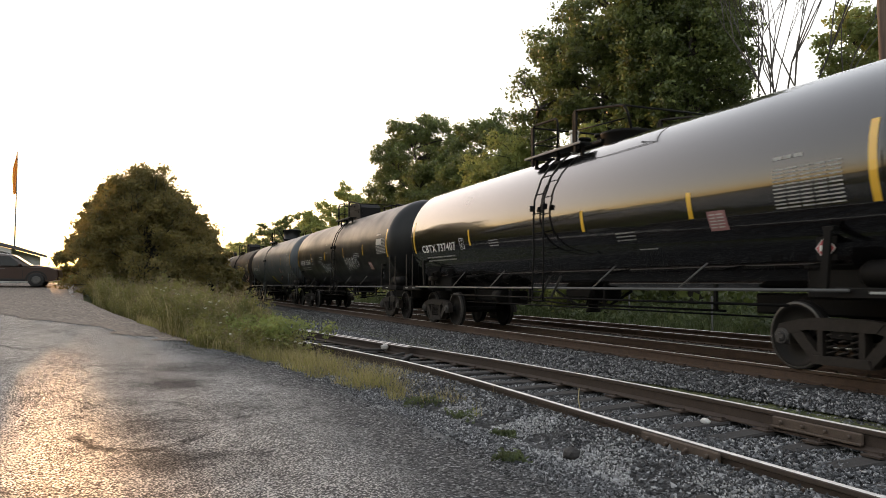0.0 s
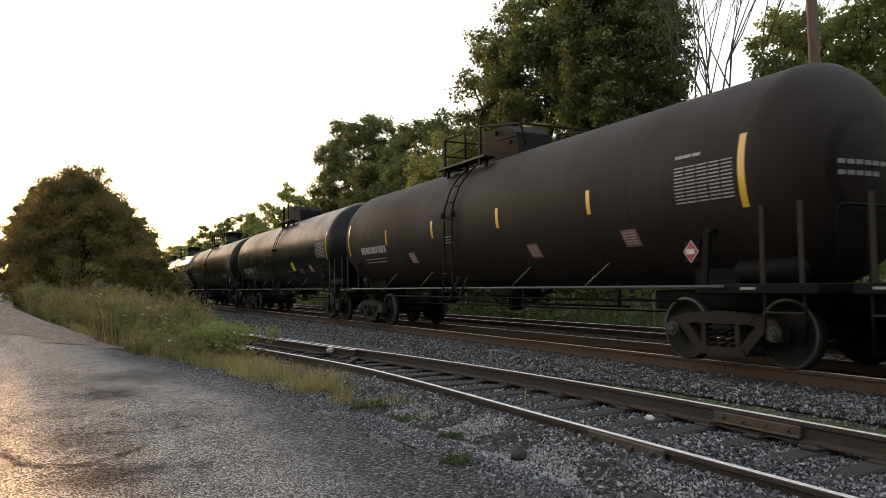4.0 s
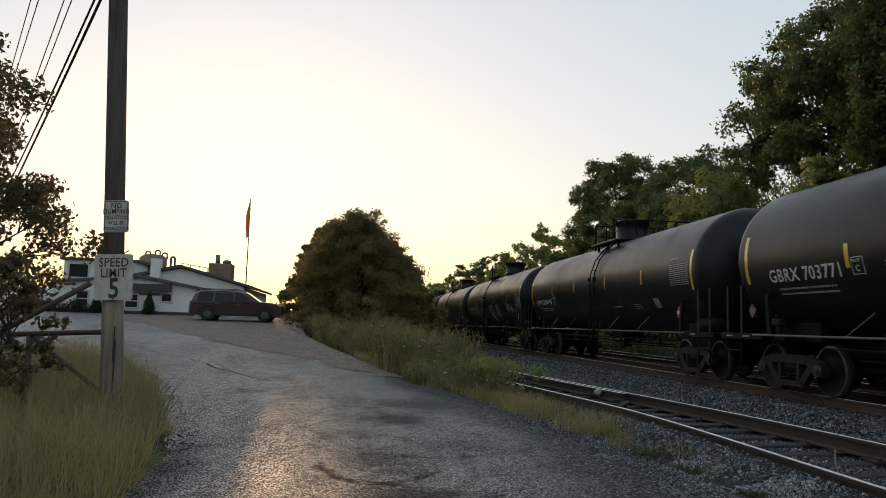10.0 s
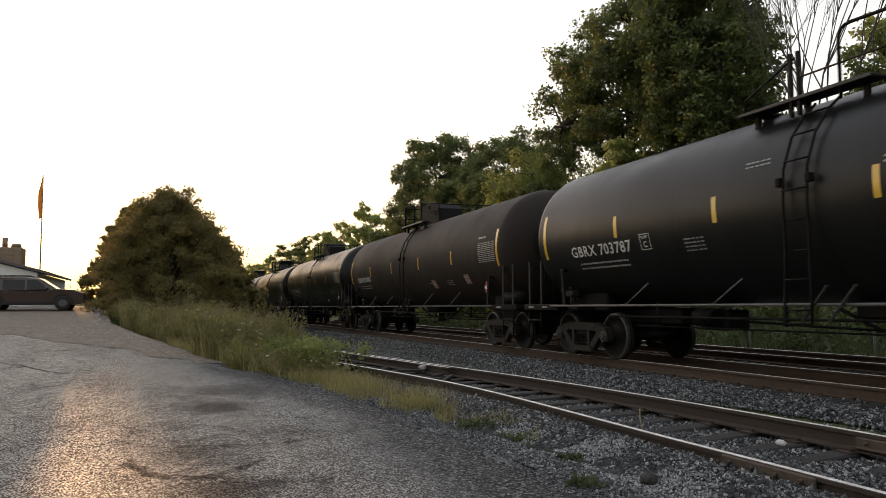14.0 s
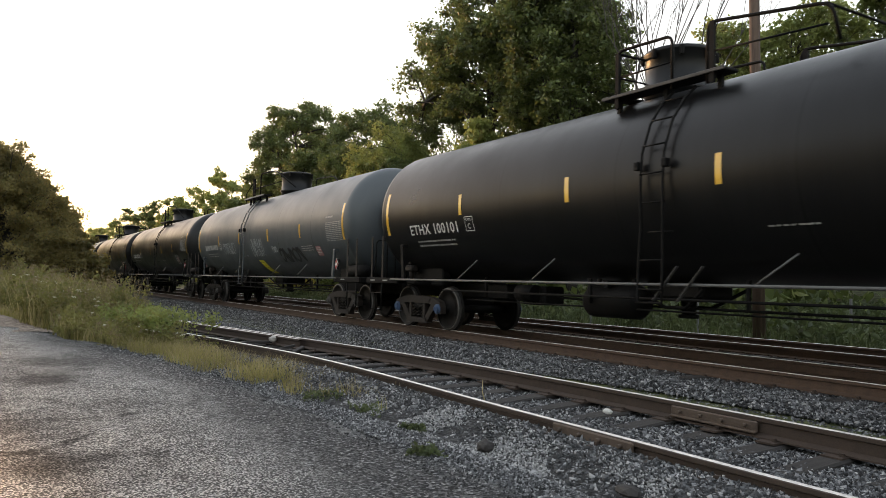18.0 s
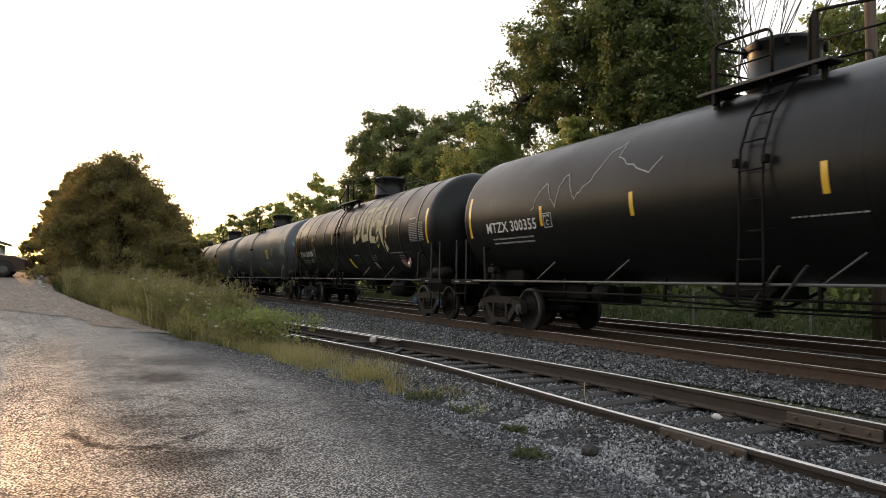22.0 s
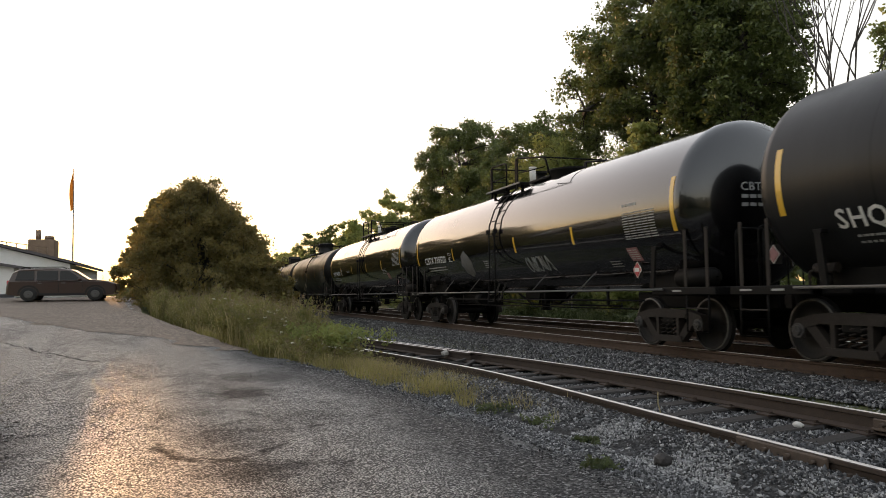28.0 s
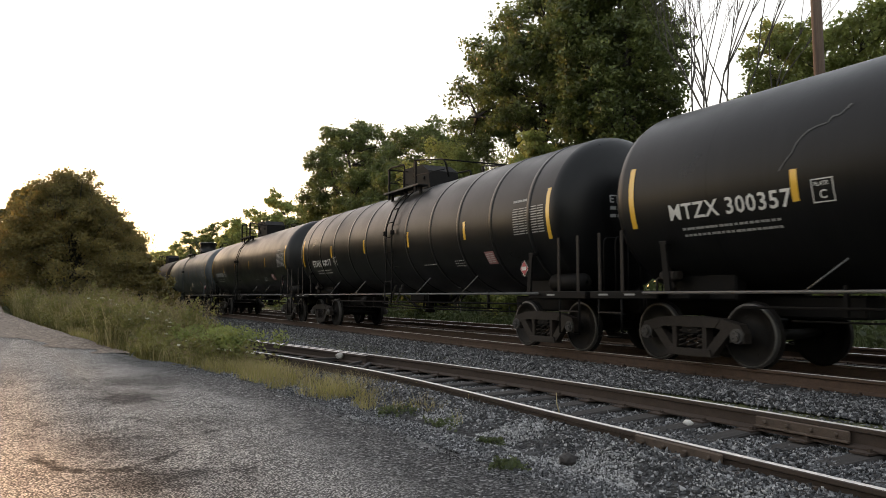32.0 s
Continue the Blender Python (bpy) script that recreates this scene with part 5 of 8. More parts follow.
def tag_chalk(car):
    rows = ((4.8, -0.1), (4.55, 0.25), (4.26, 0.46), (4.1, 0.2), (3.93, -0.03), (3.75, 0.4), (3.54, 0.61), (3.4, 0.25), (3.26, 0.07), (2.78, 0.34), (2.38, 0.85), (2.03, 1.0), (2.1, 0.7), (1.72, 0.5), (1.14, 0.28), (0.84, 0.58))
    tagged(part("graffiti", shared("graffiti_chalk", lambda: chalk_line(rows), M_STENCIL), car, "long wavering white chalk line"), kind="stuff")


def tag_scrape(car):
    for i, rows in enumerate((((4.9, 0.0), (4.6, 0.4), (4.1, 0.62), (3.95, 0.72)), ((2.1, 0.3), (1.9, 0.16), (1.5, 0.2), (1.1, 0.35), (0.75, 0.6)), ((0.4, 0.8), (0.2, 1.0)), ((-5.2, 0.2), (-5.5, 0.45), (-5.62, 0.7), (-5.8, 0.72), (-5.95, 0.95)), ((-6.0, 0.5), (-6.15, 0.72)))):
        tagged(part("graffiti", shared(f"graffiti_s{i}", lambda: chalk_line(rows, 0.022), M_FAINT), car, "faint pale scrape"), kind="stuff")
    box = part("notice_frame", shared("notice_frame", lambda: sheet_frame(-5.6, -5.03, -1.0, -0.67, 0.03), M_SPRAY), car, "pale hand-drawn box")
    for i, y in enumerate((-5.13, -5.3, -5.46)):
        part("notice_stroke", shared(f"notice_stroke{i}", lambda: patch(y - 0.025, y + 0.025, -0.94, -0.74, 0.007, 3), M_SPRAY), box)


def tag_two(car):
    tags(car, ((3.86, -0.46, 1.55, 0.42, 7, 11), (0.3, -0.52, 1.3, 0.62, 7, 21), (-1.85, -0.62, 0.45, 0.2, 4, 22)), None, "white looping spray tag")
    tagged(part("graffiti", shared("graffiti_dark", lambda: scrawl(-2.4, -0.85, 2.0, 0.45, 5, 31, 0.09), M_DARKSPRAY), car, "black spray tag"), kind="stuff")


def tag_block(car):
    """Two ticks, four block letters, two ticks, in cream spray paint."""
    L = [((0.93, 0.22), (1.06, 0.26), (0.86, 0.84), (0.76, 0.8)), ((1.16, 0.26), (1.3, 0.3), (1.06, 0.86), (0.95, 0.82))]
    L += [((1.88, -0.14), (2.1, 0.0), (1.92, 1.06), (1.68, 1.0)), ((1.25, -0.28), (1.94, -0.14), (2.0, 0.1), (1.3, -0.06))]
    L += [((2.25, -0.22), (2.45, -0.1), (2.42, 0.82), (2.2, 0.76)), ((2.8, -0.2), (3.02, -0.1), (2.98, 0.98), (2.74, 0.92)), ((2.28, -0.26), (2.96, -0.22), (2.9, 0.02), (2.34, -0.02)), ((2.2, 0.72), (2.94, 0.78), (2.98, 1.0), (2.22, 0.92))]
    L += [((3.06, -0.24), (3.28, -0.16), (3.26, 0.86), (3.04, 0.78)), ((3.08, -0.3), (3.66, -0.34), (3.62, -0.12), (3.1, -0.06)), ((3.14, 0.2), (3.56, 0.22), (3.54, 0.42), (3.16, 0.4)), ((3.04, 0.74), (3.66, 0.78), (3.6, 1.0), (3.06, 0.96))]
    L += [((3.74, -0.52), (3.98, -0.4), (3.94, 0.96), (3.7, 0.88)), ((3.72, 0.82), (4.4, 0.88), (4.44, 1.12), (3.76, 1.04)), ((4.16, 0.22), (4.42, 0.3), (4.42, 1.06), (4.14, 1.0)), ((3.8, 0.16), (4.4, 0.18), (4.38, 0.4), (3.82, 0.4)), ((4.42, -0.68), (4.74, -0.56), (4.18, 0.22), (3.92, 0.2))]
    L += [((4.68, 0.12), (4.86, 0.16), (4.9, 0.76), (4.72, 0.72)), ((5.08, 0.16), (5.26, 0.2), (5.3, 0.76), (5.12, 0.72))]
    tagged(part("graffiti", shared("graffiti_e", lambda: strokes(L, 0.15, 0.0, 1.0, 1.0), M_CREAM), car, "big cream block letters sprayed on"), kind="stuff")


CARS = {}


def spec(k, paint, mark, strips, ladder=0.0, top="low", hoops=True, dome=-0.2, placard=(-6.6, -1.1), table=(-6.55, 0.26), notices=((-5.22, -0.62),), stencils=((-2.1, -0.78, 0.7, 1), (-3.75, -0.74, 0.5, 3)), yellow=(), bands=0, extra=None, strip_up=-0.1, ahead=0.0, reservoir=None):
    """What one car of the train carries. mark: text (None where worn past reading), letter size, begin, end, height."""
    CARS[k] = dict(paint=paint, mark=mark, strips=strips, ladder=ladder, top=top, hoops=hoops, dome=dome, placard=placard, table=table, notices=notices, stencils=stencils, yellow=yellow, bands=bands, extra=extra, strip_up=strip_up, ahead=ahead, reservoir=reservoir)


USUAL = (4.5, 1.55, -1.55, -4.55)
spec(0, "black", (None, 0.3, 6.6, 4.6, -0.4), USUAL)
spec(1, "gloss", ("CBTX 737407", 0.3, 7.0, 4.5, -0.4), (3.55, -1.69, -4.66), -0.2, "valves", dome=0.05, placard=(-6.9, -1.07), table=(-6.29, 0.15), notices=((-5.0, -0.37),), stencils=((2.45, -0.35, 0.5, 3), (-2.65, -0.52, 0.55, 3), (-3.15, -0.85, 0.5, 1)), strip_up=-0.25, ahead=-0.25)
spec(2, "soot", ("WFRX 160365", 0.32, 6.95, 4.65, -0.32), (4.4, 1.5, -1.87, -4.79), -0.49, "low", stencils=((2.9, -0.32, 0.6, 2), (1.3, 0.05, 0.45, 2), (-3.45, -0.2, 0.8, 3)), extra=tag_name, strip_up=-0.14)
spec(3, "grey", ("GATX 225925", 0.3, 6.7, 4.65, -0.32), (4.36, 1.71, -1.68, -4.78), 0.85, "round", False, notices=((-3.92, -0.44),), placard=(-4.1, -1.1), yellow=((0.1, -0.94, 0.6, 0.72),), stencils=((-1.4, -0.66, 0.7, 1), (-4.5, -0.55, 0.8, 3)), strip_up=-0.06)
spec(4, "brown", (None, 0.3, 6.6, 4.6, -0.4), USUAL, 0.5, notices=((3.2, -0.6), (-2.4, -0.7), (-5.2, -0.62)), stencils=((1.0, -0.3, 0.5, 3),))
spec(5, "black", ("SHQX 70811", 0.4, 6.5, 4.4, -0.6), (4.56, 1.6), -0.65, "low", False, table=(-6.5, 0.2), yellow=((-2.7, -0.45, 0.4, 0.35),), strip_up=-0.12, ahead=-0.1, reservoir=1.6)
spec(6, "black", ("ETHX 100277", 0.3, 6.65, 4.35, -0.4), (4.25, 1.42, -1.45, -4.5), 0.45, "round", False, -0.8, yellow=((-0.05, -0.75, 0.32, 0.42),), stencils=((-1.2, -0.62, 0.6, 1), (-2.75, -0.62, 0.5, 3), (-4.9, -0.6, 0.9, 2)), strip_up=0.0, ahead=0.1, reservoir=-3.9)
spec(7, "gloss", ("TILX 195971", 0.32, 6.55, 4.5, -0.5), (4.26, 1.31, -1.4, -4.68), 0.47, "round", True, placard=(-6.6, -1.04), table=(-5.72, 0.04), notices=((-5.45, -0.76),), yellow=((-2.45, -0.03, 0.65, 0.5), (-0.6, -0.85, 0.45, 0.45)), stencils=((1.15, -0.5, 0.5, 3), (-1.15, -0.5, 0.5, 1)), strip_up=-0.1, ahead=0.15)
spec(8, "soot", ("GBRX 703771", 0.34, 6.85, 4.75, -0.38), (4.55, 1.45, -1.6, -4.6), 0.45, "round", False, -0.6, yellow=((-2.65, -0.05, 0.4, 0.3),), stencils=((3.7, -0.3, 0.5, 3), (0.6, 0.3, 0.5, 2), (-0.4, -0.22, 0.65, 4), (-0.7, 0.4, 0.5, 2)), extra=tag_grey, strip_up=-0.18, ahead=0.08)
spec(9, "soot", ("ETPX 200416", 0.27, 6.9, 4.65, -0.44), (4.39, 1.5, -1.73, -4.7), -0.72, "round", True, strip_up=-0.02)
spec(10, "black", (None, 0.3, 6.6, 4.55, -0.35), (4.29, 2.12, -1.31, -4.91), 1.05, "round", False, placard=(-6.56, -1.13), table=(-6.6, 0.02), notices=((-5.52, -0.48),), yellow=((0.1, -0.75, 0.4, 0.58),), stencils=((0.3, 0.0, 0.4, 2),), extra=tag_many, strip_up=-0.05)
spec(11, "soot", ("GBRX 703787", 0.3, 6.55, 4.45, -0.41), (4.88, 2.2, -0.6, -3.92), 0.55, "round", False, -0.5, placard=(-6.83, -1.05), table=(-6.53, 0.22), notices=((-6.0, -0.08),), stencils=((3.0, -0.4, 0.5, 4), (1.6, 0.6, 0.5, 2), (-0.7, 0.28, 0.5, 2), (-4.5, -0.45, 0.3, 2), (-2.9, -0.55, 0.5, 2)), strip_up=-0.04)
spec(12, "brown", (None, 0.3, 6.6, 4.6, -0.4), USUAL, 0.0, notices=((-2.4, -0.7), (-5.2, -0.62)))
spec(13, "black", ("CBTX 737341", 0.34, 6.08, 3.95, -0.54), (4.62, 1.6, -1.6, -4.6), -0.5, "low", strip_up=-0.14)
spec(14, "black", ("ETHX 100101", 0.3, 6.6, 4.68, -0.43), (4.52, 1.37, -1.53, -4.41), -0.49, "round", True, 0.42, placard=(-5.99, -1.09), table=(-6.52, 0.26), notices=((-5.18, -0.66),), stencils=((-2.1, -0.77, 0.7, 1), (-3.7, -0.72, 0.5, 3), (-4.5, -0.68, 1.2, 1)), strip_up=-0.02, reservoir=1.2)
spec(15, "grey", (None, 0.3, 6.59, 4.68, -0.36), (4.44, 1.66, -1.63, -4.6), 0.95, "round", False, placard=(-6.63, -1.25), table=(-6.6, 0.1), notices=((-5.6, -0.62),), yellow=((0.3, -0.98, 0.5, 0.72),), stencils=((-4.5, -0.56, 0.9, 3),), extra=tag_two, strip_up=-0.13)
spec(16, "soot", ("GATX 232792", 0.32, 6.8, 4.7, -0.4), (4.41, 1.21, -1.9, -4.61), -0.84, "round", False, 0.0, stencils=((-1.5, -0.74, 0.8, 1), (-4.9, -0.5, 0.8, 3)), extra=tag_scrape, strip_up=-0.17)
spec(17, "black", ("MTZX 300355", 0.32, 6.8, 4.63, -0.31), (4.43, 1.59, -2.09, -4.9), -1.03, "round", True, notices=((-5.3, -0.6), (-5.8, -0.8)), stencils=((-1.5, -0.62, 1.1, 1), (-3.2, -0.62, 0.8, 1)), extra=tag_chalk, strip_up=-0.19)
spec(18, "black", ("ETHX 100180", 0.3, 6.9, 4.8, -0.46), (4.68, 1.65, -1.22, -4.5), 0.7, "round", False, -0.7, placard=(-5.98, -1.1), table=(-6.45, 0.2), notices=((-2.54, -1.0), (-5.13, -0.95)), yellow=((0.2, -0.81, 0.3, 0.42),), stencils=((-0.93, -0.66, 0.6, 1), (-2.6, -0.72, 0.5, 3), (-4.45, -0.67, 1.5, 1), (-5.2, -0.78, 0.4, 2)), bands=11, extra=tag_block, strip_up=0.0, ahead=0.15, reservoir=-3.6)
spec(19, "grey", ("GATX 226131", 0.3, 6.92, 4.97, -0.4), (4.77, 1.6, -1.77, -4.74), 0.84, "round", False, yellow=((0.35, -0.98, 0.5, 0.8), (-3.05, 0.0, 0.6, 0.5)), notices=((-3.15, -0.1),), stencils=((-1.6, -0.72, 0.6, 1), (-4.7, -0.6, 0.8, 4)), extra=tag_white, strip_up=-0.15, ahead=0.25)
spec(20, "grey", (None, 0.3, 6.75, 4.6, -0.38), (4.67, 1.5, -1.95, -4.94), -0.8, "round", False, placard=(-6.2, -1.3), table=(-6.54, 0.12), notices=((-5.88, -0.86),), stencils=((-4.6, -0.58, 0.65, 4), (-2.3, -0.85, 0.9, 2)), strip_up=-0.15, ahead=0.25)
spec(21, "soot", ("SHQX 70932", 0.38, 6.76, 4.56, -0.63), (4.5, 1.35, -1.6, -4.6), 0.5, "low", False, yellow=((-0.15, -0.92, 0.8, 0.4),), strip_up=-0.14, ahead=0.22)
spec(22, "gloss", ("CBTX 739320", 0.32, 6.8, 4.55, -0.39), (3.8, -1.0, -4.1), 0.25, "valves", placard=(-6.12, -1.25), table=(-6.16, 0.06), notices=((-6.02, -0.71),), stencils=((1.4, -0.6, 0.4, 4), (-5.2, -0.95, 0.4, 3)), extra=tag_small, strip_up=-0.3, ahead=0.13)
spec(23, "gloss", ("CBTX 740930", 0.3, 7.0, 5.0, -0.34), (4.65, 1.77, -1.6, -4.6), -0.43, "valves", stencils=((3.07, -0.24, 0.7, 2), (2.9, -0.62, 0.5, 1), (-4.6, -0.4, 0.7, 4)), strip_up=-0.25, ahead=0.1)
spec(24, "black", ("MTZX 300357", 0.32, 6.85, 4.75, -0.32), (4.7, 1.53, -1.44, -4.1), -0.8, "round", True, 0.0, placard=(-6.63, -1.28), table=(-6.49, 0.1), notices=((-3.75, -0.98),), stencils=((-1.32, -0.64, 1.1, 1), (-2.97, -0.63, 1.2, 1), (-7.36, -0.66, 0.4, 4)), extra=tag_scrape, strip_up=-0.19, ahead=0.3)
spec(25, "black", ("ETHX 10017", 0.3, 6.6, 4.68, -0.43), USUAL, -0.49, "low", bands=11)
COLOURS = {"gloss": "glossy black", "black": "dull black", "soot": "sooty dark", "brown": "rust-stained black", "grey": "weathered grey"}
TRAIN = []
for k in range(-1, 34):
    if k not in CARS:
        spec(k, ("black", "soot", "grey", "brown", "soot")[k % 5], (None, 0.3, 6.6, 4.6, -0.4), USUAL, (0.5, -0.5, 0.8)[k % 3], ("low", "round")[k % 2], k % 2 == 0)
    words = COLOURS[CARS[k]["paint"]] + " railway tank car with yellow reflectors" + (" and graffiti" if CARS[k]["extra"] else "")
    TRAIN.append((k, *tank_car(CARS[k], words, k)))


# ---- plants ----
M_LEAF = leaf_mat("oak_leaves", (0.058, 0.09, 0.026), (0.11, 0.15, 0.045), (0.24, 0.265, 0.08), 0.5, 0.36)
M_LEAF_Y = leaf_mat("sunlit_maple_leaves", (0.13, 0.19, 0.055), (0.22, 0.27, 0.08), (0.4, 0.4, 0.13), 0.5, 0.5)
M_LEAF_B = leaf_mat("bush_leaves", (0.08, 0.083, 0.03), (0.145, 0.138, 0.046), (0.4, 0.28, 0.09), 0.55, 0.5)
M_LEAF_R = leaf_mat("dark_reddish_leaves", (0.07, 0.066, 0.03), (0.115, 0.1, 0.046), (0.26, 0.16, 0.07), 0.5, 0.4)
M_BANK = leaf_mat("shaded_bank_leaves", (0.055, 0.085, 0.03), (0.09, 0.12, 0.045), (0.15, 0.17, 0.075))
M_GRASS_D = leaf_mat("deep_green_blades", (0.15, 0.165, 0.04), (0.26, 0.26, 0.07), (0.42, 0.37, 0.12), 0.6, 0.5)
M_GRASS = leaf_mat("grass_blades", (0.19, 0.19, 0.055), (0.34, 0.305, 0.095), (0.52, 0.43, 0.17), 0.6, 0.5)
M_DRYGRASS = leaf_mat("dry_grass_blades", (0.25, 0.205, 0.09), (0.4, 0.33, 0.16), (0.5, 0.42, 0.23), 0.65)
M_WEED = leaf_mat("weed_leaves", (0.09, 0.105, 0.033), (0.17, 0.175, 0.056), (0.36, 0.31, 0.105), 0.55, 0.5)
M_SEED = leaf_mat("brown_seed_heads", (0.14, 0.1, 0.05), (0.24, 0.18, 0.1), (0.4, 0.32, 0.2))
M_BARK = wood_mat("grey_brown_bark", (0.025, 0.02, 0.017), (0.06, 0.05, 0.04))
M_DEAD = wood_mat("bare_grey_branches", (0.05, 0.043, 0.04), (0.12, 0.105, 0.095))
M_FLOWER = plain("cream_flower_heads", (0.6, 0.57, 0.45), 0.8, 0.0, 0.2, 30.0)


def leaf_cloud(centres, radii, count, size, rng, squash=0.75, shell=0.35):
    """Small folded leaves spread through clumps; gaps stay between the clumps."""
    n = len(centres)
    w = np.array(radii) ** 2
    pick = rng.choice(n, count, p=w / w.sum())
    d = rng.normal(size=(count, 3))
    d /= np.linalg.norm(d, axis=1, keepdims=True)
    r = (shell + (1 - shell) * rng.random(count) ** 0.7) * (1 + 0.25 * rng.normal(size=count).clip(-1.6, 1.4))
    p = np.array(centres)[pick] + d * (np.array(radii)[pick] * r)[:, None] * np.array([1, 1, squash])
    a = rng.normal(size=(count, 3))
    a /= np.linalg.norm(a, axis=1, keepdims=True)
    b = np.cross(a, rng.normal(size=(count, 3)))
    b /= np.linalg.norm(b, axis=1, keepdims=True)
    s = (size * (0.6 + 0.8 * rng.random(count)))[:, None]
    c = np.cross(a, b) * s * 0.25
    v = np.stack([p - a * s, p + b * s * 0.55 + c, p + a * s, p - b * s * 0.55 + c], 1).reshape(-1, 3)
    i = np.arange(count)[:, None] * 4
    f = np.concatenate([i + [0, 1, 2], i + [0, 2, 3]], 1).reshape(-1, 3)
    return v, f


def tree(name, label, x, y, h, spread, seed, leaf, size=0.22, count=9000, clumps=34, low=0.3, trunk=0.22, lean=(0, 0), aspect=1.0, category="tree"):
    """A tapered trunk, forking limbs, and a crown of leaf clumps round the limb ends."""
    rnd, rng = random.Random(seed), np.random.default_rng(seed)
    z0 = ground_z(x, y) - 0.1
    t = thing(name, label, category, pose(x, y, z0))
    wood = B()
    top = Vector((lean[0], lean[1], h * 0.72))
    spine = [Vector((top.x * s + 0.25 * math.sin(3 * s + seed), top.y * s + 0.25 * math.cos(2 * s + seed), top.z * s)) for s in (0, 0.15, 0.35, 0.55, 0.75, 1.0)]
    wood.tube(spine, [trunk * k for k in (1.25, 1.0, 0.8, 0.6, 0.4, 0.15)], 10)
    ends, radii = [], []
    for i in range(clumps):
        # paler than the dark tube: the sky it catches is in the colour
        u = low + (1 - low) * (i + 0.5) / clumps
        ang = i * 2.399 + rnd.uniform(-0.5, 0.5)
        # the crown is widest a little below its middle
        prof = math.sin(math.pi * min(1, ((u - low) / (1 - low)) ** 0.75 * 0.86 + 0.14)) ** 0.7
        rad = spread * prof * rnd.uniform(0.55, 1.0)
        e = Vector((lean[0] * u + rad * math.cos(ang), lean[1] * u + rad * math.sin(ang) * aspect, h * u + rnd.uniform(-0.04, 0.04) * h))
        base = spine[0].lerp(spine[-1], max(0.12, min(0.95, u * 0.95 - 0.16)))
        mid = base.lerp(e, 0.5) + Vector((rnd.uniform(-0.3, 0.3), rnd.uniform(-0.3, 0.3), 0.06 * h * rnd.random()))
        wood.tube([base, mid, e], [trunk * 0.34, trunk * 0.2, trunk * 0.05], 5, False)
        for _ in range(3):
            tw = e + Vector((rnd.uniform(-1, 1), rnd.uniform(-1, 1), rnd.uniform(-0.4, 0.9))) * spread * 0.26
            wood.tube([mid.lerp(e, 0.6), tw], [trunk * 0.1, trunk * 0.03], 4, False)
            ends.append(tuple(tw))
            radii.append(spread * rnd.uniform(0.08, 0.17))
        ends.append(tuple(e))
        radii.append(spread * rnd.uniform(0.13, 0.24))
    v, f = leaf_cloud(ends, radii, count, size, rng)
    part("trunk", wood.mesh("trunk", M_BARK), t, "rough bark")
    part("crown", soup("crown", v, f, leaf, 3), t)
    return t


def broad_tree(name, label, x, y, fork, middle, radii, seed, leaf, size, count, clumps, trunk=0.3, open_below=0.35):
    """A spreading tree: bare trunk to the fork, long curved limbs, and flat sprays of leaves with sky between them."""
    rnd, rng = random.Random(seed), np.random.default_rng(seed)
    z0 = ground_z(x, y) - 0.1
    t = thing(name, label, "tree", pose(x, y, z0))
    c = Vector((middle[0] - x, middle[1] - y, middle[2] - z0))
    rad = Vector(radii)
    wood = B()
    f0 = Vector((c.x * 0.25, c.y * 0.25, fork - z0))
    wood.tube([(0, 0, 0), (0.1, 0.05, f0.z * 0.3), (f0.x * 0.5, f0.y * 0.5 - 0.08, f0.z * 0.65), f0], [trunk * 1.3, trunk, trunk * 0.85, trunk * 0.72], 10)
    spots, limbs = [], []
    for i in range(clumps):
        # even directions over the crown, fewer straight below
        up_ = 1 - (1 + 1 - open_below) * (i + 0.5) / clumps
        ang = i * 2.39996 + rnd.uniform(-0.35, 0.35)
        flat = math.sqrt(max(0.0, 1 - up_ * up_))
        out = rnd.choice((0.5, 0.7, 0.84, 0.9, 0.95))
        spots.append(c + Vector((rad.x * flat * math.cos(ang), rad.y * flat * math.sin(ang), rad.z * up_)) * out)
    for i in range(9):
        e = spots[(i * clumps) // 9 + rnd.randrange(max(1, clumps // 12))]
        e = c.lerp(e, 0.8)
        m1 = f0.lerp(e, 0.35) + Vector((rnd.uniform(-0.4, 0.4), rnd.uniform(-0.4, 0.4), 0.12 * rad.z))
        m2 = f0.lerp(e, 0.7) + Vector((rnd.uniform(-0.4, 0.4), rnd.uniform(-0.4, 0.4), 0.1 * rad.z))
        wood.tube([f0, m1, m2, e], [trunk * 0.5, trunk * 0.36, trunk * 0.22, trunk * 0.08], 7, False)
        limbs += [m1, m1.lerp(m2, 0.5), m2, m2.lerp(e, 0.5), e]
    ends, size_ = [], []
    for p in spots:
        q = min(limbs, key=lambda l: (l - p).length + 0.6 * max(0.0, l.z - p.z))
        mid = q.lerp(p, 0.55) + Vector((rnd.uniform(-0.2, 0.2), rnd.uniform(-0.2, 0.2), 0.15))
        wood.tube([q, mid, p], [trunk * 0.16, trunk * 0.1, trunk * 0.03], 5, False)
        for _ in range(5):
            d = Vector((rnd.gauss(0, 1), rnd.gauss(0, 1), rnd.gauss(0, 0.55)))
            e = p + d * (0.5 * min(1.0, 1.5 / d.length))
            wood.tube([mid.lerp(p, 0.7), e], [trunk * 0.05, trunk * 0.02], 4, False)
            ends.append(tuple(e))
            size_.append(rnd.uniform(0.28, 0.58))
        ends.append(tuple(p))
        size_.append(rnd.uniform(0.4, 0.7))
    v, f = leaf_cloud(ends, size_, count, size, rng, 0.8, 0.1)
    part("trunk", wood.mesh("trunk", M_BARK), t, "rough bark")
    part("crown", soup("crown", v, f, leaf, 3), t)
    return t


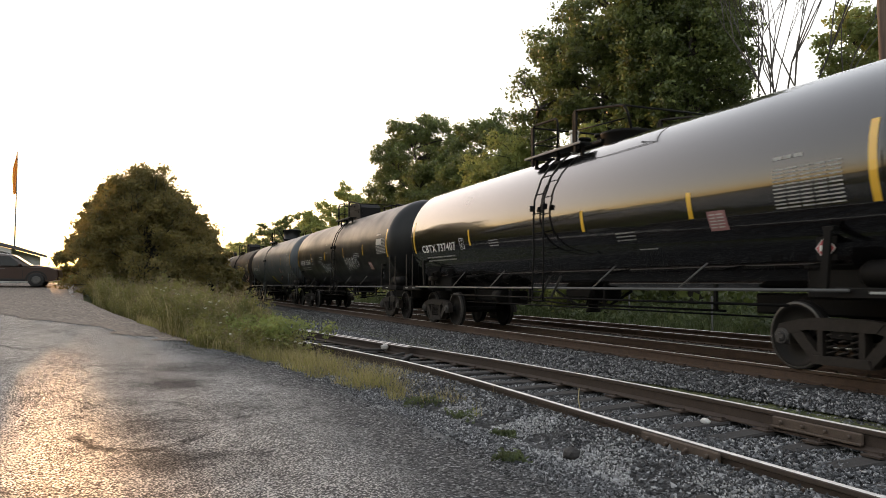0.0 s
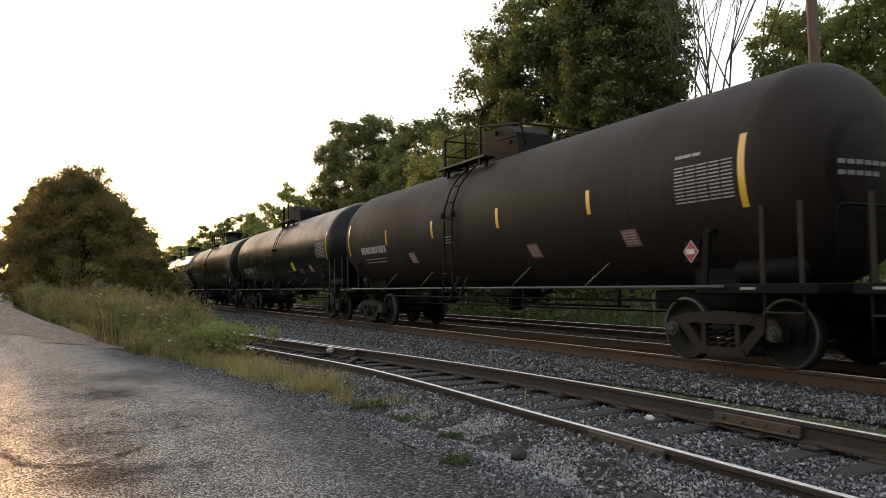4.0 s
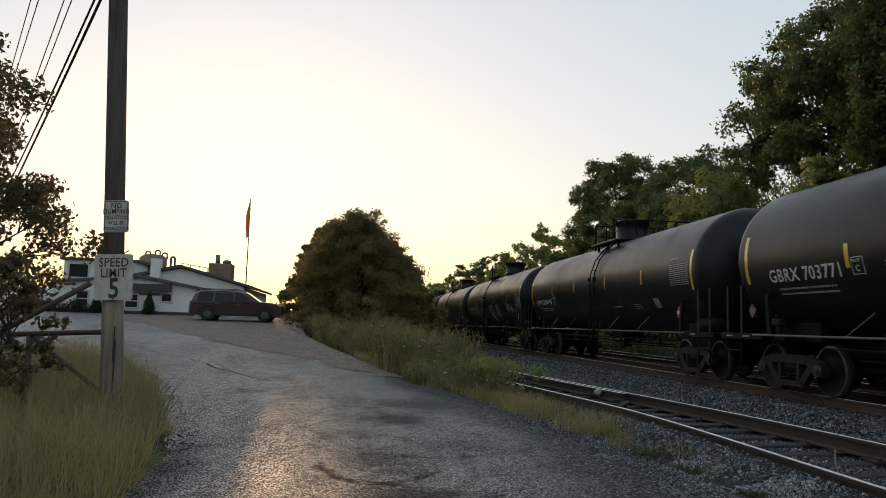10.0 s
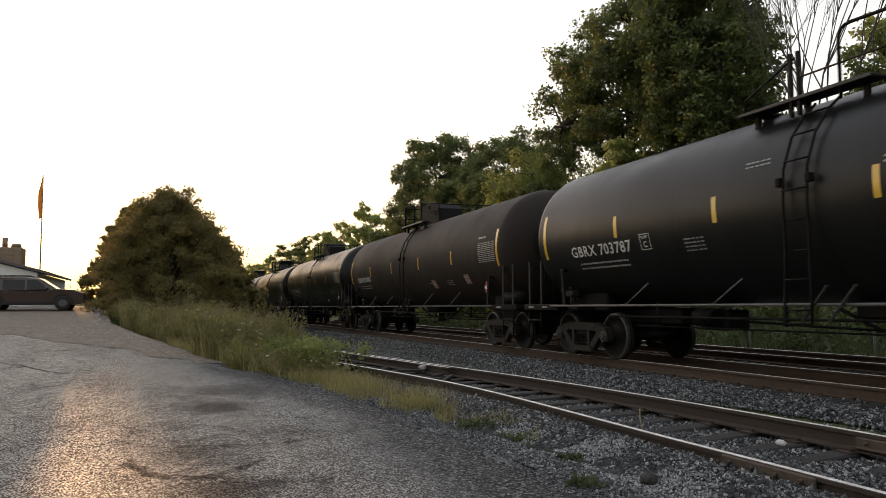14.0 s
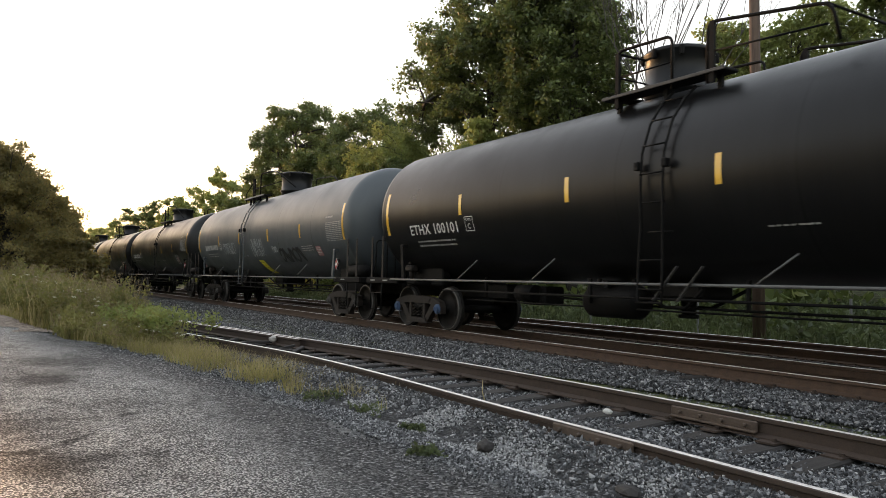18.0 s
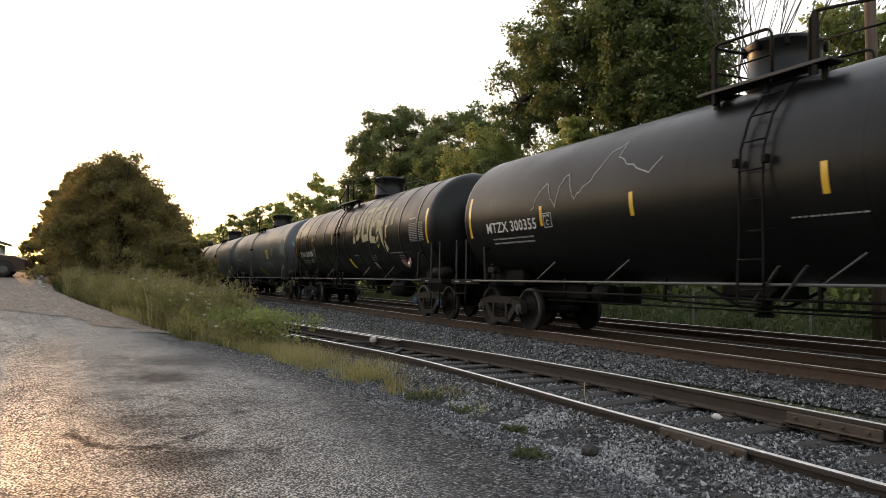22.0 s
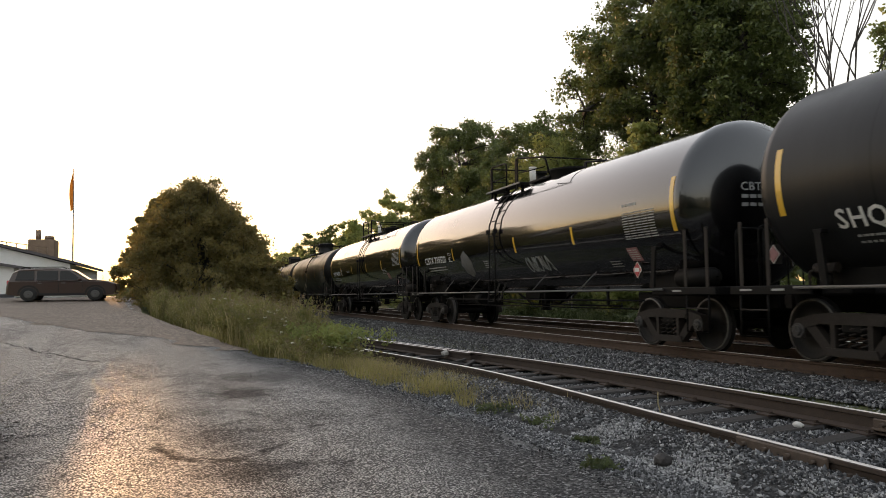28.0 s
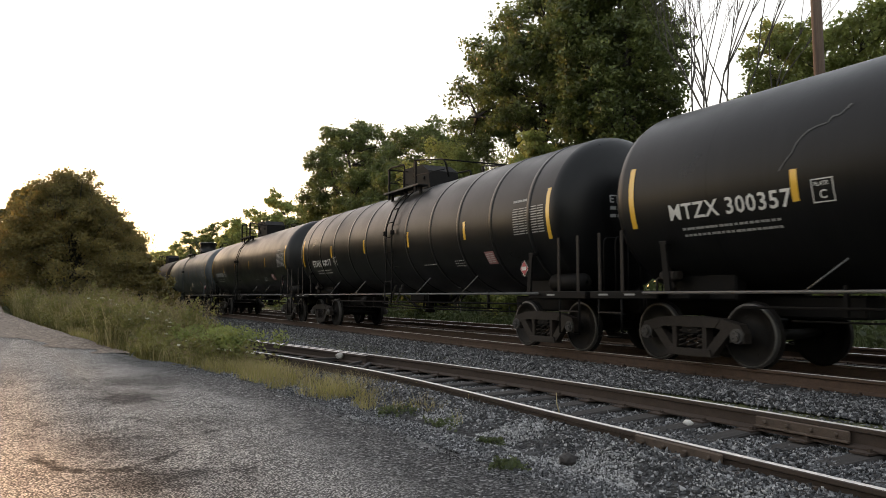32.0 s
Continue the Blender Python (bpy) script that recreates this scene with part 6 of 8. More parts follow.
WOODS = "broadleaf tree in the wood behind the tracks"
# x, y, height, spread, seed, leaf, leaves, clumps, lowest limb
broad_tree("tree", "tall spreading dark oak with bare limbs behind the tracks", 20.6, 29.6, 8.6, (21.0, 31.4, 11.9), (3.2, 5.6, 4.6), 3, M_LEAF, 0.095, 44000, 125, 0.38, 0.3)
broad_tree("tree", "tall dense dark oak behind the tracks", 20.9, 24.0, 6.5, (20.9, 25.2, 11.6), (2.5, 3.0, 6.2), 5, M_LEAF, 0.095, 52000, 140, 0.3, 0.05)
broad_tree("tree", "tall dense dark oak behind the tracks", 22.9, 28.0, 8.0, (22.9, 28.0, 12.6), (3.2, 3.4, 4.4), 8, M_LEAF, 0.1, 36000, 80, 0.28, 0.1)
broad_tree("tree", "round-crowned dark green tree behind the tracks", 20.6, 57.5, 6.0, (21.0, 57.0, 10.0), (4.0, 5.2, 5.6), 18, M_LEAF, 0.1, 60000, 150, 0.28, 0.15)
broad_tree("tree", "round-crowned dark green tree behind the tracks", 20.2, 43.0, 4.0, (20.4, 42.4, 7.4), (3.0, 4.4, 5.1), 14, M_LEAF, 0.09, 52000, 120, 0.22, 0.05)
broad_tree("tree", "yellow-green sunlit tree in the wood's edge", 18.9, 37.2, 3.0, (18.9, 36.6, 5.8), (2.4, 3.6, 4.2), 12, M_LEAF_Y, 0.08, 46000, 110, 0.18, 0.0)
broad_tree("tree", "dark green tree in the wood's edge", 19.4, 48.5, 3.0, (19.4, 48.5, 6.4), (2.6, 3.8, 4.6), 16, M_LEAF, 0.09, 38000, 90, 0.18, 0.0)
EDGE = ((17.6, 33.5, 7.0, 2.4, 32, M_LEAF, 8000, 32, 0.05), (17.8, 26.0, 7.4, 2.5, 34, M_LEAF_Y, 8000, 32, 0.05), (17.8, 45.0, 6.5, 2.4, 35, M_LEAF_Y, 7000, 30, 0.05),
        (26.5, 13.6, 12.4, 3.0, 40, M_LEAF, 11000, 38, 0.1))
for x, y, h, r_, seed in ((28.4, 21.6, 13.6, 2.7, 36), (28.4, 17.6, 12.8, 2.6, 38)):
    broad_tree("tree", "fresh yellow-green tree behind the tracks", x, y, 3.5, (x, y, h * 0.6), (r_, r_, h * 0.42), seed, M_LEAF_Y, 0.1, 36000, 120, 0.15, 0.0)
BACK = [(31.0, 38.0 + 13 * i, 14.0, 5.0 + i, 42 + 2 * i, M_LEAF, 8000, 34, 0.1) for i in range(2)] + [(27.0, 4.0 - 14 * i, 12.0 + i, 5.0 + 0.5 * i, 46 + 2 * i, M_LEAF, 7000, 32, 0.1) for i in range(2)]
FAR_OFF = [(22.3 + 0.5 * math.sin(i * 2.3), 72.0 + 12.0 * i + 1.1 * i * i, 11.0 + 2.2 * abs(math.sin(i * 1.9)), 4.0 + 0.35 * i, 20 + 2 * i, M_LEAF_Y if i % 4 in (1, 2) else M_LEAF, 8000 - 400 * i, 34, 0.1) for i in range(8)]
for x, y, h, sp, seed, leaf, cnt, cl, low in FAR_OFF:
    broad_tree("tree", ("yellow-green sunlit" if leaf is M_LEAF_Y else "dark green") + " " + WOODS, x, y, 3.0, (x, y, h * 0.56), (sp * 0.9, sp * 1.15, h * 0.48), seed, leaf, 0.15, 20000, 70, 0.2, 0.0)
for row in EDGE + tuple(BACK):
    x, y, h, sp, seed, leaf, cnt, cl, low = row
    big = h > 14
    tree("tree", ("tall dark oak" if big and leaf is M_LEAF else "yellow-green sunlit" if leaf is M_LEAF_Y else "dark green") + " " + WOODS, x, y, h, sp, seed, leaf, 0.17 if y > 65 else 0.1 if x < 23 else 0.12, int(cnt * (2.6 if y > 65 else 2.4 if x < 23 else 1.8)), cl, low, 0.26 if big else 0.17)

tall_bush = tree("bushy_tree", "dense round-crowned tree glowing orange against the sun", 0.35, 38.0, 6.75, 3.15, 61, M_LEAF_B, 0.06, 85000, 120, 0.04, 0.16)
tree("bushy_tree", "low leafy bush beside the tall backlit tree", 3.4, 40.5, 3.4, 2.0, 63, M_LEAF_B, 0.08, 20000, 40, 0.05, 0.1)
tree("bushy_tree", "low leafy bush beside the tall backlit tree", -2.3, 44.5, 3.9, 1.7, 67, M_LEAF_B, 0.07, 22000, 40, 0.02, 0.1)
twigs = B()
for i in range(60):
    rnd = random.Random(900 + i)
    a, r_ = rnd.uniform(0, 6.28), rnd.uniform(0.1, 1.8)
    p0 = Vector((r_ * math.cos(a), r_ * math.sin(a), 6.3 - 0.8 * r_))
    p1 = p0 + Vector((0.25 * math.cos(a) + rnd.uniform(-0.15, 0.15), 0.25 * math.sin(a), rnd.uniform(0.5, 1.1)))
    twigs.tube([p0, p1], [0.022, 0.007], 4, False)
    twigs.tube([p0.lerp(p1, 0.5), p1 + Vector((rnd.uniform(-0.3, 0.3), rnd.uniform(-0.3, 0.3), -0.1))], [0.012, 0.005], 4, False)
tagged(part("bare_twig", twigs.mesh("bare_twig", M_BARK), tall_bush, "thin bare twigs above the crown"), kind="stuff")
# row mostly hidden behind the bush, added to keep sun off the train
for x, y, h, sp, seed in ((3.0, 47.0, 5.4, 2.0, 81), (0.6, 50.0, 8.0, 2.6, 93), (2.6, 56.0, 7.2, 2.3, 83), (3.4, 62.0, 5.8, 2.0, 85), (-1.2, 64.0, 9.6, 3.0, 95), (3.0, 70.0, 8.0, 2.6, 87), (-2.6, 78.0, 9.5, 3.0, 97), (1.8, 80.0, 9.6, 3.2, 89), (-4.6, 96.0, 10.0, 3.0, 99), (0.2, 98.0, 12.0, 4.0, 91), (-5.0, 122.0, 11.0, 3.6, 101), (1.5, 126.0, 13.0, 4.0, 103), (-2.0, 150.0, 14.0, 4.5, 105)):
    tree("sun_block_tree", "leafy tree mostly hidden behind the bush, added to shade the train", x, y, h, sp, seed, M_LEAF_B, 0.24, 9000, 40, 0.03, 0.12)
tree("roadside_tree", "leafy roadside tree behind the utility pole", -8.4, 13.8, 7.2, 2.9, 71, M_LEAF_R, 0.055, 52000, 60, 0.08, 0.12)
tree("roadside_tree", "thin leafy shrub beside the pipe gate", -4.85, 11.0, 2.1, 0.75, 73, M_LEAF_R, 0.045, 3200, 30, 0.06, 0.04, category="shrub")


def bare_tree(x, y, h, seed):
    rnd = random.Random(seed)
    t = thing("bare_tree", "leafless grey tree with thin forking branches", "tree", pose(x, y, ground_z(x, y) - 0.1))
    b = B()

    def grow(p, d, length, r, depth):
        q = p + d * length
        b.tube([p, p.lerp(q, 0.5) + Vector((rnd.uniform(-0.06, 0.06), rnd.uniform(-0.06, 0.06), 0)) * length, q], [r, r * 0.8, r * 0.55], 5, False)
        if depth == 0:
            return
        for _ in range(3 if depth > 2 else 2):
            nd = (d + Vector((rnd.uniform(-0.42, 0.42), rnd.uniform(-0.42, 0.42), rnd.uniform(0.0, 0.4)))).normalized()
            grow(q, nd, length * rnd.uniform(0.6, 0.85), r * 0.55, depth - 1)

    grow(Vector((0, 0, 0)), Vector((0.03, 0.05, 1)).normalized(), h * 0.32, 0.09, 6)
    part("branch_crown", b.mesh("branch_crown", M_DEAD), t)
    return t


bare_tree(20.5, 19.6, 16.0, 5)
bare_tree(21.2, 18.4, 15.0, 9)
bare_tree(22.4, 20.6, 17.0, 13)


# ---- grass, weeds and stones ----
def blades(name, label, mat, pts, heights, width, rng, bendy=0.5):
    """Bent grass blades: three points up each, tapering."""
    n = len(pts)
    ang = rng.random(n) * 2 * np.pi
    side = np.stack([np.cos(ang), np.sin(ang), np.zeros(n)], 1) * (width * (0.6 + 0.8 * rng.random(n)))[:, None]
    la = rng.random(n) * 2 * np.pi
    lean = np.stack([np.cos(la), np.sin(la), np.zeros(n)], 1) * (heights * bendy * rng.random(n))[:, None]
    up = np.zeros((n, 3))
    up[:, 2] = heights
    p = np.asarray(pts)
    v = np.stack([p - side, p + side, p + up * 0.55 + lean * 0.35 + side * 0.7, p + up * 0.55 + lean * 0.35 - side * 0.7, p + up * 0.95 + lean], 1).reshape(-1, 3)
    i = np.arange(n)[:, None] * 5
    f = np.concatenate([i + [0, 1, 2], i + [0, 2, 3], i + [3, 2, 4]], 1).reshape(-1, 3)
    return thing(name, label, "grass" if "grass" in name else "weeds", kind="stuff", data=soup(name, v, f, mat, 3))


def scatter(n, x0, x1, y0, y1, rng, inside, patchy=0.0):
    out = []
    while len(out) < n:
        x, y = rng.uniform(x0, x1), rng.uniform(y0, y1)
        if not inside(x, y):
            continue
        if patchy and noise.noise((x * 1.3, y * 1.3, 5.0)) < rng.uniform(-0.6, patchy):
            continue
        out.append((x, y, ground_z(x, y) - 0.01))
    return np.array(out)


rng = np.random.default_rng(4)
# strip between shoulder and siding: ragged, thinning out where the ballast begins
strip_lo = along(((7.5, 3.7), (8.6, 3.5), (9.5, 3.2), (10.7, 2.8), (13.2, 2.15), (15.6, 1.5), (20.0, 0.4), (22.0, 0.0)))
strip_hi = along(((7.5, 3.85), (8.2, 4.25), (9.0, 4.35), (10.7, 4.25), (12.0, 4.3)))


def strip(x, y):
    e = 0.18 * noise.noise((x * 3, y * 3, 2))
    hi = siding_x(y) - 0.82 if y > 11.5 else min(strip_hi(y), siding_x(y) - 0.82)
    if not strip_lo(y) + e < x < hi + e:
        return False
    return noise.noise((x * 2.2, y * 1.8, 8)) > 0.3 - 0.75 * sm((y - 7.5) / 5)


p = scatter(3800, -1, 4.6, 7.4, 22, rng, strip, 0.45)
blades("green_verge_grass", "deep green grass along the siding", M_GRASS_D, p, 0.06 + 0.2 * rng.random(len(p)), 0.005, rng, 0.9)
p = scatter(6500, -1, 4.6, 7.4, 22, rng, strip, 0.45)
blades("verge_grass", "yellow-green grass along the siding", M_GRASS, p, 0.07 + 0.2 * rng.random(len(p)), 0.005, rng, 0.9)
p = scatter(9000, -1, 4.6, 7.4, 22, rng, strip, 0.4)
blades("dry_verge_grass", "dry straw-coloured grass along the siding", M_DRYGRASS, p, 0.1 + 0.26 * rng.random(len(p)), 0.0035, rng, 0.9)
# tall weeds from the strip back to the bushes
def weedy(x, y):
    return road_right(y) + 0.5 + 0.7 * sm((y - 17) / 6) + 0.3 * noise.noise((y, 0, 0)) < x < min(siding_x(y) - 0.9, 3.6) and y > 14


def stand(q):
    """How tall the weeds stand: uneven, in clumps."""
    return (0.3 + 0.95 * sm((q[1] - 14) / 5)) * (0.75 + 0.75 * noise.noise((q[0] * 0.9, q[1] * 0.7, 12)) + 0.35 * noise.noise((q[0] * 3, q[1] * 3, 21)))


p = scatter(15000, -5, 3.8, 14, 46, rng, weedy, 0.3)
hh = np.array([stand(q) for q in p]) * (0.5 + 0.6 * rng.random(len(p)))
blades("tall_weeds", "tall backlit weeds beside the siding", M_WEED, p, hh, 0.008, rng, 0.7)
q = p[rng.choice(len(p), 2600)]
hq = np.array([stand(r_) for r_ in q]) * (0.35 + 0.7 * rng.random(len(q)))
c = q + np.stack([0.1 * rng.normal(size=len(q)), 0.1 * rng.normal(size=len(q)), hq], 1)
v, f = leaf_cloud(c, 0.17 * np.ones(len(c)), 60000, 0.042, rng, 1.6, 0.15)
thing("weed_leaves", "leafy goldenrod and weeds in a thick bank", "weeds", kind="stuff", data=soup("weed_leaves", v, f, M_WEED, 3))
near_ = p[p[:, 1] < 23]
q = near_[rng.choice(len(near_), 60)]
hq = np.array([0.35 + 0.75 * sm((r_[1] - 14) / 6) for r_ in q])
c = q + np.stack([0 * hq, 0 * hq, hq], 1)
v, f = leaf_cloud(c, 0.045 * np.ones(len(c)), 900, 0.014, rng, 0.4, 0.2)
thing("flower_heads", "small cream flower heads above the weeds", "flowers", kind="stuff", data=soup("flower_heads", v, f, M_FLOWER, 3))
p = scatter(12000, -5, 3.8, 14, 46, rng, weedy, 0.3)
hh = 1.1 * np.array([stand(q) for q in p]) * (0.6 + 0.6 * rng.random(len(p)))
blades("tall_dry_grass", "tall straw-coloured grass among the weeds", M_DRYGRASS, p, hh, 0.008, rng, 0.5)
q = p[rng.choice(len(p), 2600)]
hq = np.array([stand(r_) for r_ in q]) * (0.9 + 0.35 * rng.random(len(q)))
c = q + np.stack([0.1 * rng.normal(size=len(q)), 0.1 * rng.normal(size=len(q)), hq], 1)
v, f = leaf_cloud(c, 0.05 * np.ones(len(c)), 30000, 0.016, rng, 2.2, 0.1)
thing("seed_heads", "feathery brown seed heads above the tall grass", "seed heads", kind="stuff", data=soup("seed_heads", v, f, M_SEED, 3))
# the bright clump at the end of the siding
c = np.array([(2.75 + 0.35 * rng.normal(), 16.3 + 0.7 * rng.normal(), 0.4 + 0.3 * rng.random()) for _ in range(50)])
v, f = leaf_cloud(c, 0.22 * np.ones(50), 5000, 0.045, rng, 1.0, 0.2)
thing("weed_clump", "bright green leafy weed clump by the rails", "weeds", kind="stuff", data=soup("weed_clump", v, f, M_LEAF_Y, 3))
# left verge round the pole
def verge(x, y):
    return x < road_left(y) - 0.05 + 0.25 * noise.noise((x * 2, y * 2, 9)) and y < 19


p = scatter(12000, -7.5, -1.6, 5.5, 19, rng, verge, 0.5)
tall = np.array([0.7 + 0.9 * noise.noise((q[0] * 1.1, q[1] * 1.1, 31)) for q in p]).clip(0.25, 1.5)
blades("roadside_grass", "deep green grass round the utility pole", M_GRASS_D, p, tall * (0.1 + 0.38 * rng.random(len(p)) ** 1.4), 0.006, rng, 1.1)
p = scatter(9000, -7.5, -1.6, 5.5, 19, rng, verge, 0.5)
blades("bright_roadside_grass", "long sunlit grass round the utility pole", M_GRASS, p, 0.12 + 0.5 * rng.random(len(p)) ** 1.5, 0.004, rng, 1.2)
p = scatter(15000, -7.5, -1.7, 5.5, 19, rng, verge, 0.5)
blades("dry_roadside_grass", "straw-coloured grass stems round the pole", M_DRYGRASS, p, 0.2 + 0.6 * rng.random(len(p)) ** 1.7, 0.004, rng, 1.2)
q = p[rng.choice(len(p), 900)]
v, f = leaf_cloud(q + np.stack([0 * q[:, 0], 0 * q[:, 0], 0.35 + 0.3 * rng.random(len(q))], 1), 0.035 * np.ones(len(q)), 9000, 0.011, rng, 2.4, 0.1)
thing("grass_seed_heads", "feathery seed heads over the roadside grass", "seed heads", kind="stuff", data=soup("grass_seed_heads", v, f, M_SEED, 3))
# bank behind the second track
p = scatter(22000, 15.0, 24, -4, 60, rng, lambda x, y: True, 0.1)
blades("bank_grass", "rough green grass on the bank behind the tracks", M_BANK, p, 0.25 + 0.5 * rng.random(len(p)), 0.014, rng, 0.6)
c = scatter(700, 15.3, 22, -3, 55, rng, lambda x, y: True) + np.array([0, 0, 0.4])
v, f = leaf_cloud(c, 0.45 * np.ones(len(c)), 30000, 0.09, rng, 0.9, 0.2)
thing("bank_weeds", "leafy green weeds on the bank behind the tracks", "weeds", kind="stuff", data=soup("bank_weeds", v, f, M_BANK, 3))
c = scatter(420, 17.5, 26, -8, 140, rng, lambda x, y: True) + np.array([0, 0, 1.0])
v, f = leaf_cloud(c, 1.5 * np.ones(len(c)), 26000, 0.2, rng, 1.0, 0.3)
thing("undergrowth", "dark leafy undergrowth along the wood's edge", "bushes", kind="stuff", data=soup("undergrowth", v, f, M_LEAF, 3))
# far woods close the view; unseen left and rear rows added to dim tanks
c = [(rng.uniform(-160, 60), rng.uniform(190, 240), rng.uniform(1, 5)) for _ in range(260)] + [(rng.uniform(40, 60), rng.uniform(-80, 200), rng.uniform(2, 12)) for _ in range(260)] + [(rng.uniform(-55, -45), rng.uniform(-60, 14), rng.uniform(1, 14)) for _ in range(260)] + [(rng.uniform(-55, 60), rng.uniform(-70, -60), rng.uniform(1, 14)) for _ in range(260)]
v, f = leaf_cloud(c, 4.0 * np.ones(len(c)), 32000, 0.9, rng, 0.8, 0.3)
thing("far_woods", "distant woods, with unseen rows added to block low sky", "woods", kind="stuff", data=soup("far_woods", v, f, M_LEAF, 3))


def stones(name, label, mat, pts, sizes, rng):
    """Crushed stones: jittered boxes, turned at random."""
    n = len(pts)
    corner = np.array([(1, 0, 0), (-1, 0, 0), (0, 1, 0), (0, -1, 0), (0, 0, 1), (0, 0, -1)], float) * 1.45
    v = corner[None] + 0.42 * (rng.random((n, 6, 3)) - 0.5) * 2
    v = v * (np.array([1, 0.75, 0.45])[None] * (0.75 + 0.5 * rng.random((n, 3))))[:, None]
    q = rng.normal(size=(n, 4))
    q /= np.linalg.norm(q, axis=1, keepdims=True)
    w, x, y, z = q.T
    rot = np.stack([1 - 2 * (y * y + z * z), 2 * (x * y - z * w), 2 * (x * z + y * w), 2 * (x * y + z * w), 1 - 2 * (x * x + z * z), 2 * (y * z - x * w), 2 * (x * z - y * w), 2 * (y * z + x * w), 1 - 2 * (x * x + y * y)], 1).reshape(n, 3, 3)
    v = np.einsum("nij,nkj->nki", rot, v) * sizes[:, None, None] + np.asarray(pts)[:, None]
    f = np.array([(0, 2, 4), (2, 1, 4), (1, 3, 4), (3, 0, 4), (2, 0, 5), (1, 2, 5), (3, 1, 5), (0, 3, 5)])
    f = (np.arange(n)[:, None, None] * 6 + f[None]).reshape(-1, 3)
    return thing(name, label, "gravel", kind="stuff", data=soup(name, v.reshape(-1, 3), f, mat, 3))


def strew(n, fx0, fx1, y0, y1, zf, rng, power=1.6):
    u = rng.random(n) ** power
    y = y0 + (y1 - y0) * u
    x0, x1 = np.array([fx0(t) for t in y]), np.array([fx1(t) for t in y])
    x = x0 + (x1 - x0) * rng.random(n)
    return np.stack([x, y, np.array([zf(a, b) for a, b in zip(x, y)])], 1)


def side_level(x, y):
    d = abs(x - siding_x(y) - 0.1)
    left = siding_x(y) - x
    if left > 0.79:
        top = SIDE_Z + bank_up(y)
        return max(ground_z(x, y), top - 0.03 * min(1, (left - 0.8) / 0.3) - 0.33 * max(0, left - 1.1))
    return SIDE_Z - 0.235 - 0.45 * max(0.0, d - 1.6) if d < 1.95 else ground_z(x, y)


def main_level(x, y):
    return MAIN_Z - 0.2 - 0.36 * max(0.0, MAIN_X - 1.75 - x)


sz = lambda n, a, b: a + (b - a) * rng.random(n) ** 2
p = strew(90000, lambda y: siding_x(y) - 2.0, lambda y: siding_x(y) + 2.0, 2.6, 20, side_level, rng)
stones("siding_ballast", "blue-grey crushed stone round the siding", M_STONE, p, sz(len(p), 0.009, 0.024), rng)
p = strew(100000, lambda y: siding_x(y) + 1.6, lambda y: 8.6, 2.6, 40, lambda x, y: max(side_level(x, y), main_level(x, y)), rng, 1.8)
stones("main_ballast", "grey crushed stone between siding and main track", M_STONE, p, sz(len(p), 0.01, 0.027), rng)
p = strew(24000, lambda y: 8.6, lambda y: 14.6, 2.6, 45, lambda x, y: MAIN_Z - 0.2, rng, 1.6)
stones("track_ballast", "brown-grey crushed stone between the main rails", M_STONE_B, p, sz(len(p), 0.016, 0.036), rng)
p = strew(30000, lambda y: road_right(y) + 0.3, lambda y: siding_x(y) - 1.6, 2.6, 14, lambda x, y: ground_z(x, y) + 0.01, rng, 1.3)
stones("shoulder_gravel", "fine grey gravel along the lane's edge", M_STONE, p, sz(len(p), 0.006, 0.022), rng)
p = strew(8000, lambda y: 0.0, lambda y: 1.0, 2.6, 15, lambda x, y: 0.0, rng, 1.4)
p[:, 0] = np.array([road_right(y) + 0.6 - 0.6 * u ** 2.0 for u, y in zip(p[:, 0], p[:, 1])])
p[:, 2] = np.array([ground_z(x, y) + 0.022 for x, y, _ in p])
stones("loose_gravel", "loose dark pebbles strewn on the asphalt's edge", M_STONE, p, sz(len(p), 0.003, 0.011), rng)

p = strew(3000, lambda y: 0.0, lambda y: 1.0, 5.0, 17, lambda x, y: 0.0, rng, 1.2)
p[:, 0] = np.array([road_left(y) - 0.12 + 0.5 * u ** 2.2 for u, y in zip(p[:, 0], p[:, 1])])
p = np.array([q for q in p if noise.noise((q[0] * 1.6, q[1] * 0.9, 61)) > -0.1])
p[:, 2] = np.array([ground_z(x, y) + 0.02 for x, y, _ in p])
stones("edge_crumbs", "dark crumbled asphalt along the verge", M_STONE_B, p, sz(len(p), 0.004, 0.016), rng)

M_STONE_P = island_mat("pale_dusty_stone", [(0.0, (0.16, 0.161, 0.163)), (0.6, (0.38, 0.38, 0.38)), (1.0, (0.6, 0.595, 0.585))], 0.85, 0.002)
p = strew(17000, lambda y: 0.0, lambda y: 1.0, 2.6, 9.0, lambda x, y: 0.0, rng, 1.2)
p[:, 0] = np.array([dust_x(y) + 0.2 * g_ + 0.35 * noise.noise((y * 1.3, 4, 2)) for g_, y in zip(rng.normal(size=len(p)), p[:, 1])])
p = np.array([q for q in p if noise.noise((q[0] * 2.2, q[1] * 1.6, 44)) > -0.12])
p[:, 2] = np.array([max(ground_z(x, y), side_level(x, y)) + 0.012 for x, y, _ in p])
stones("dusty_gravel", "pale dusty chips strewn on the shoulder", M_STONE_P, p, sz(len(p), 0.004, 0.013), rng)


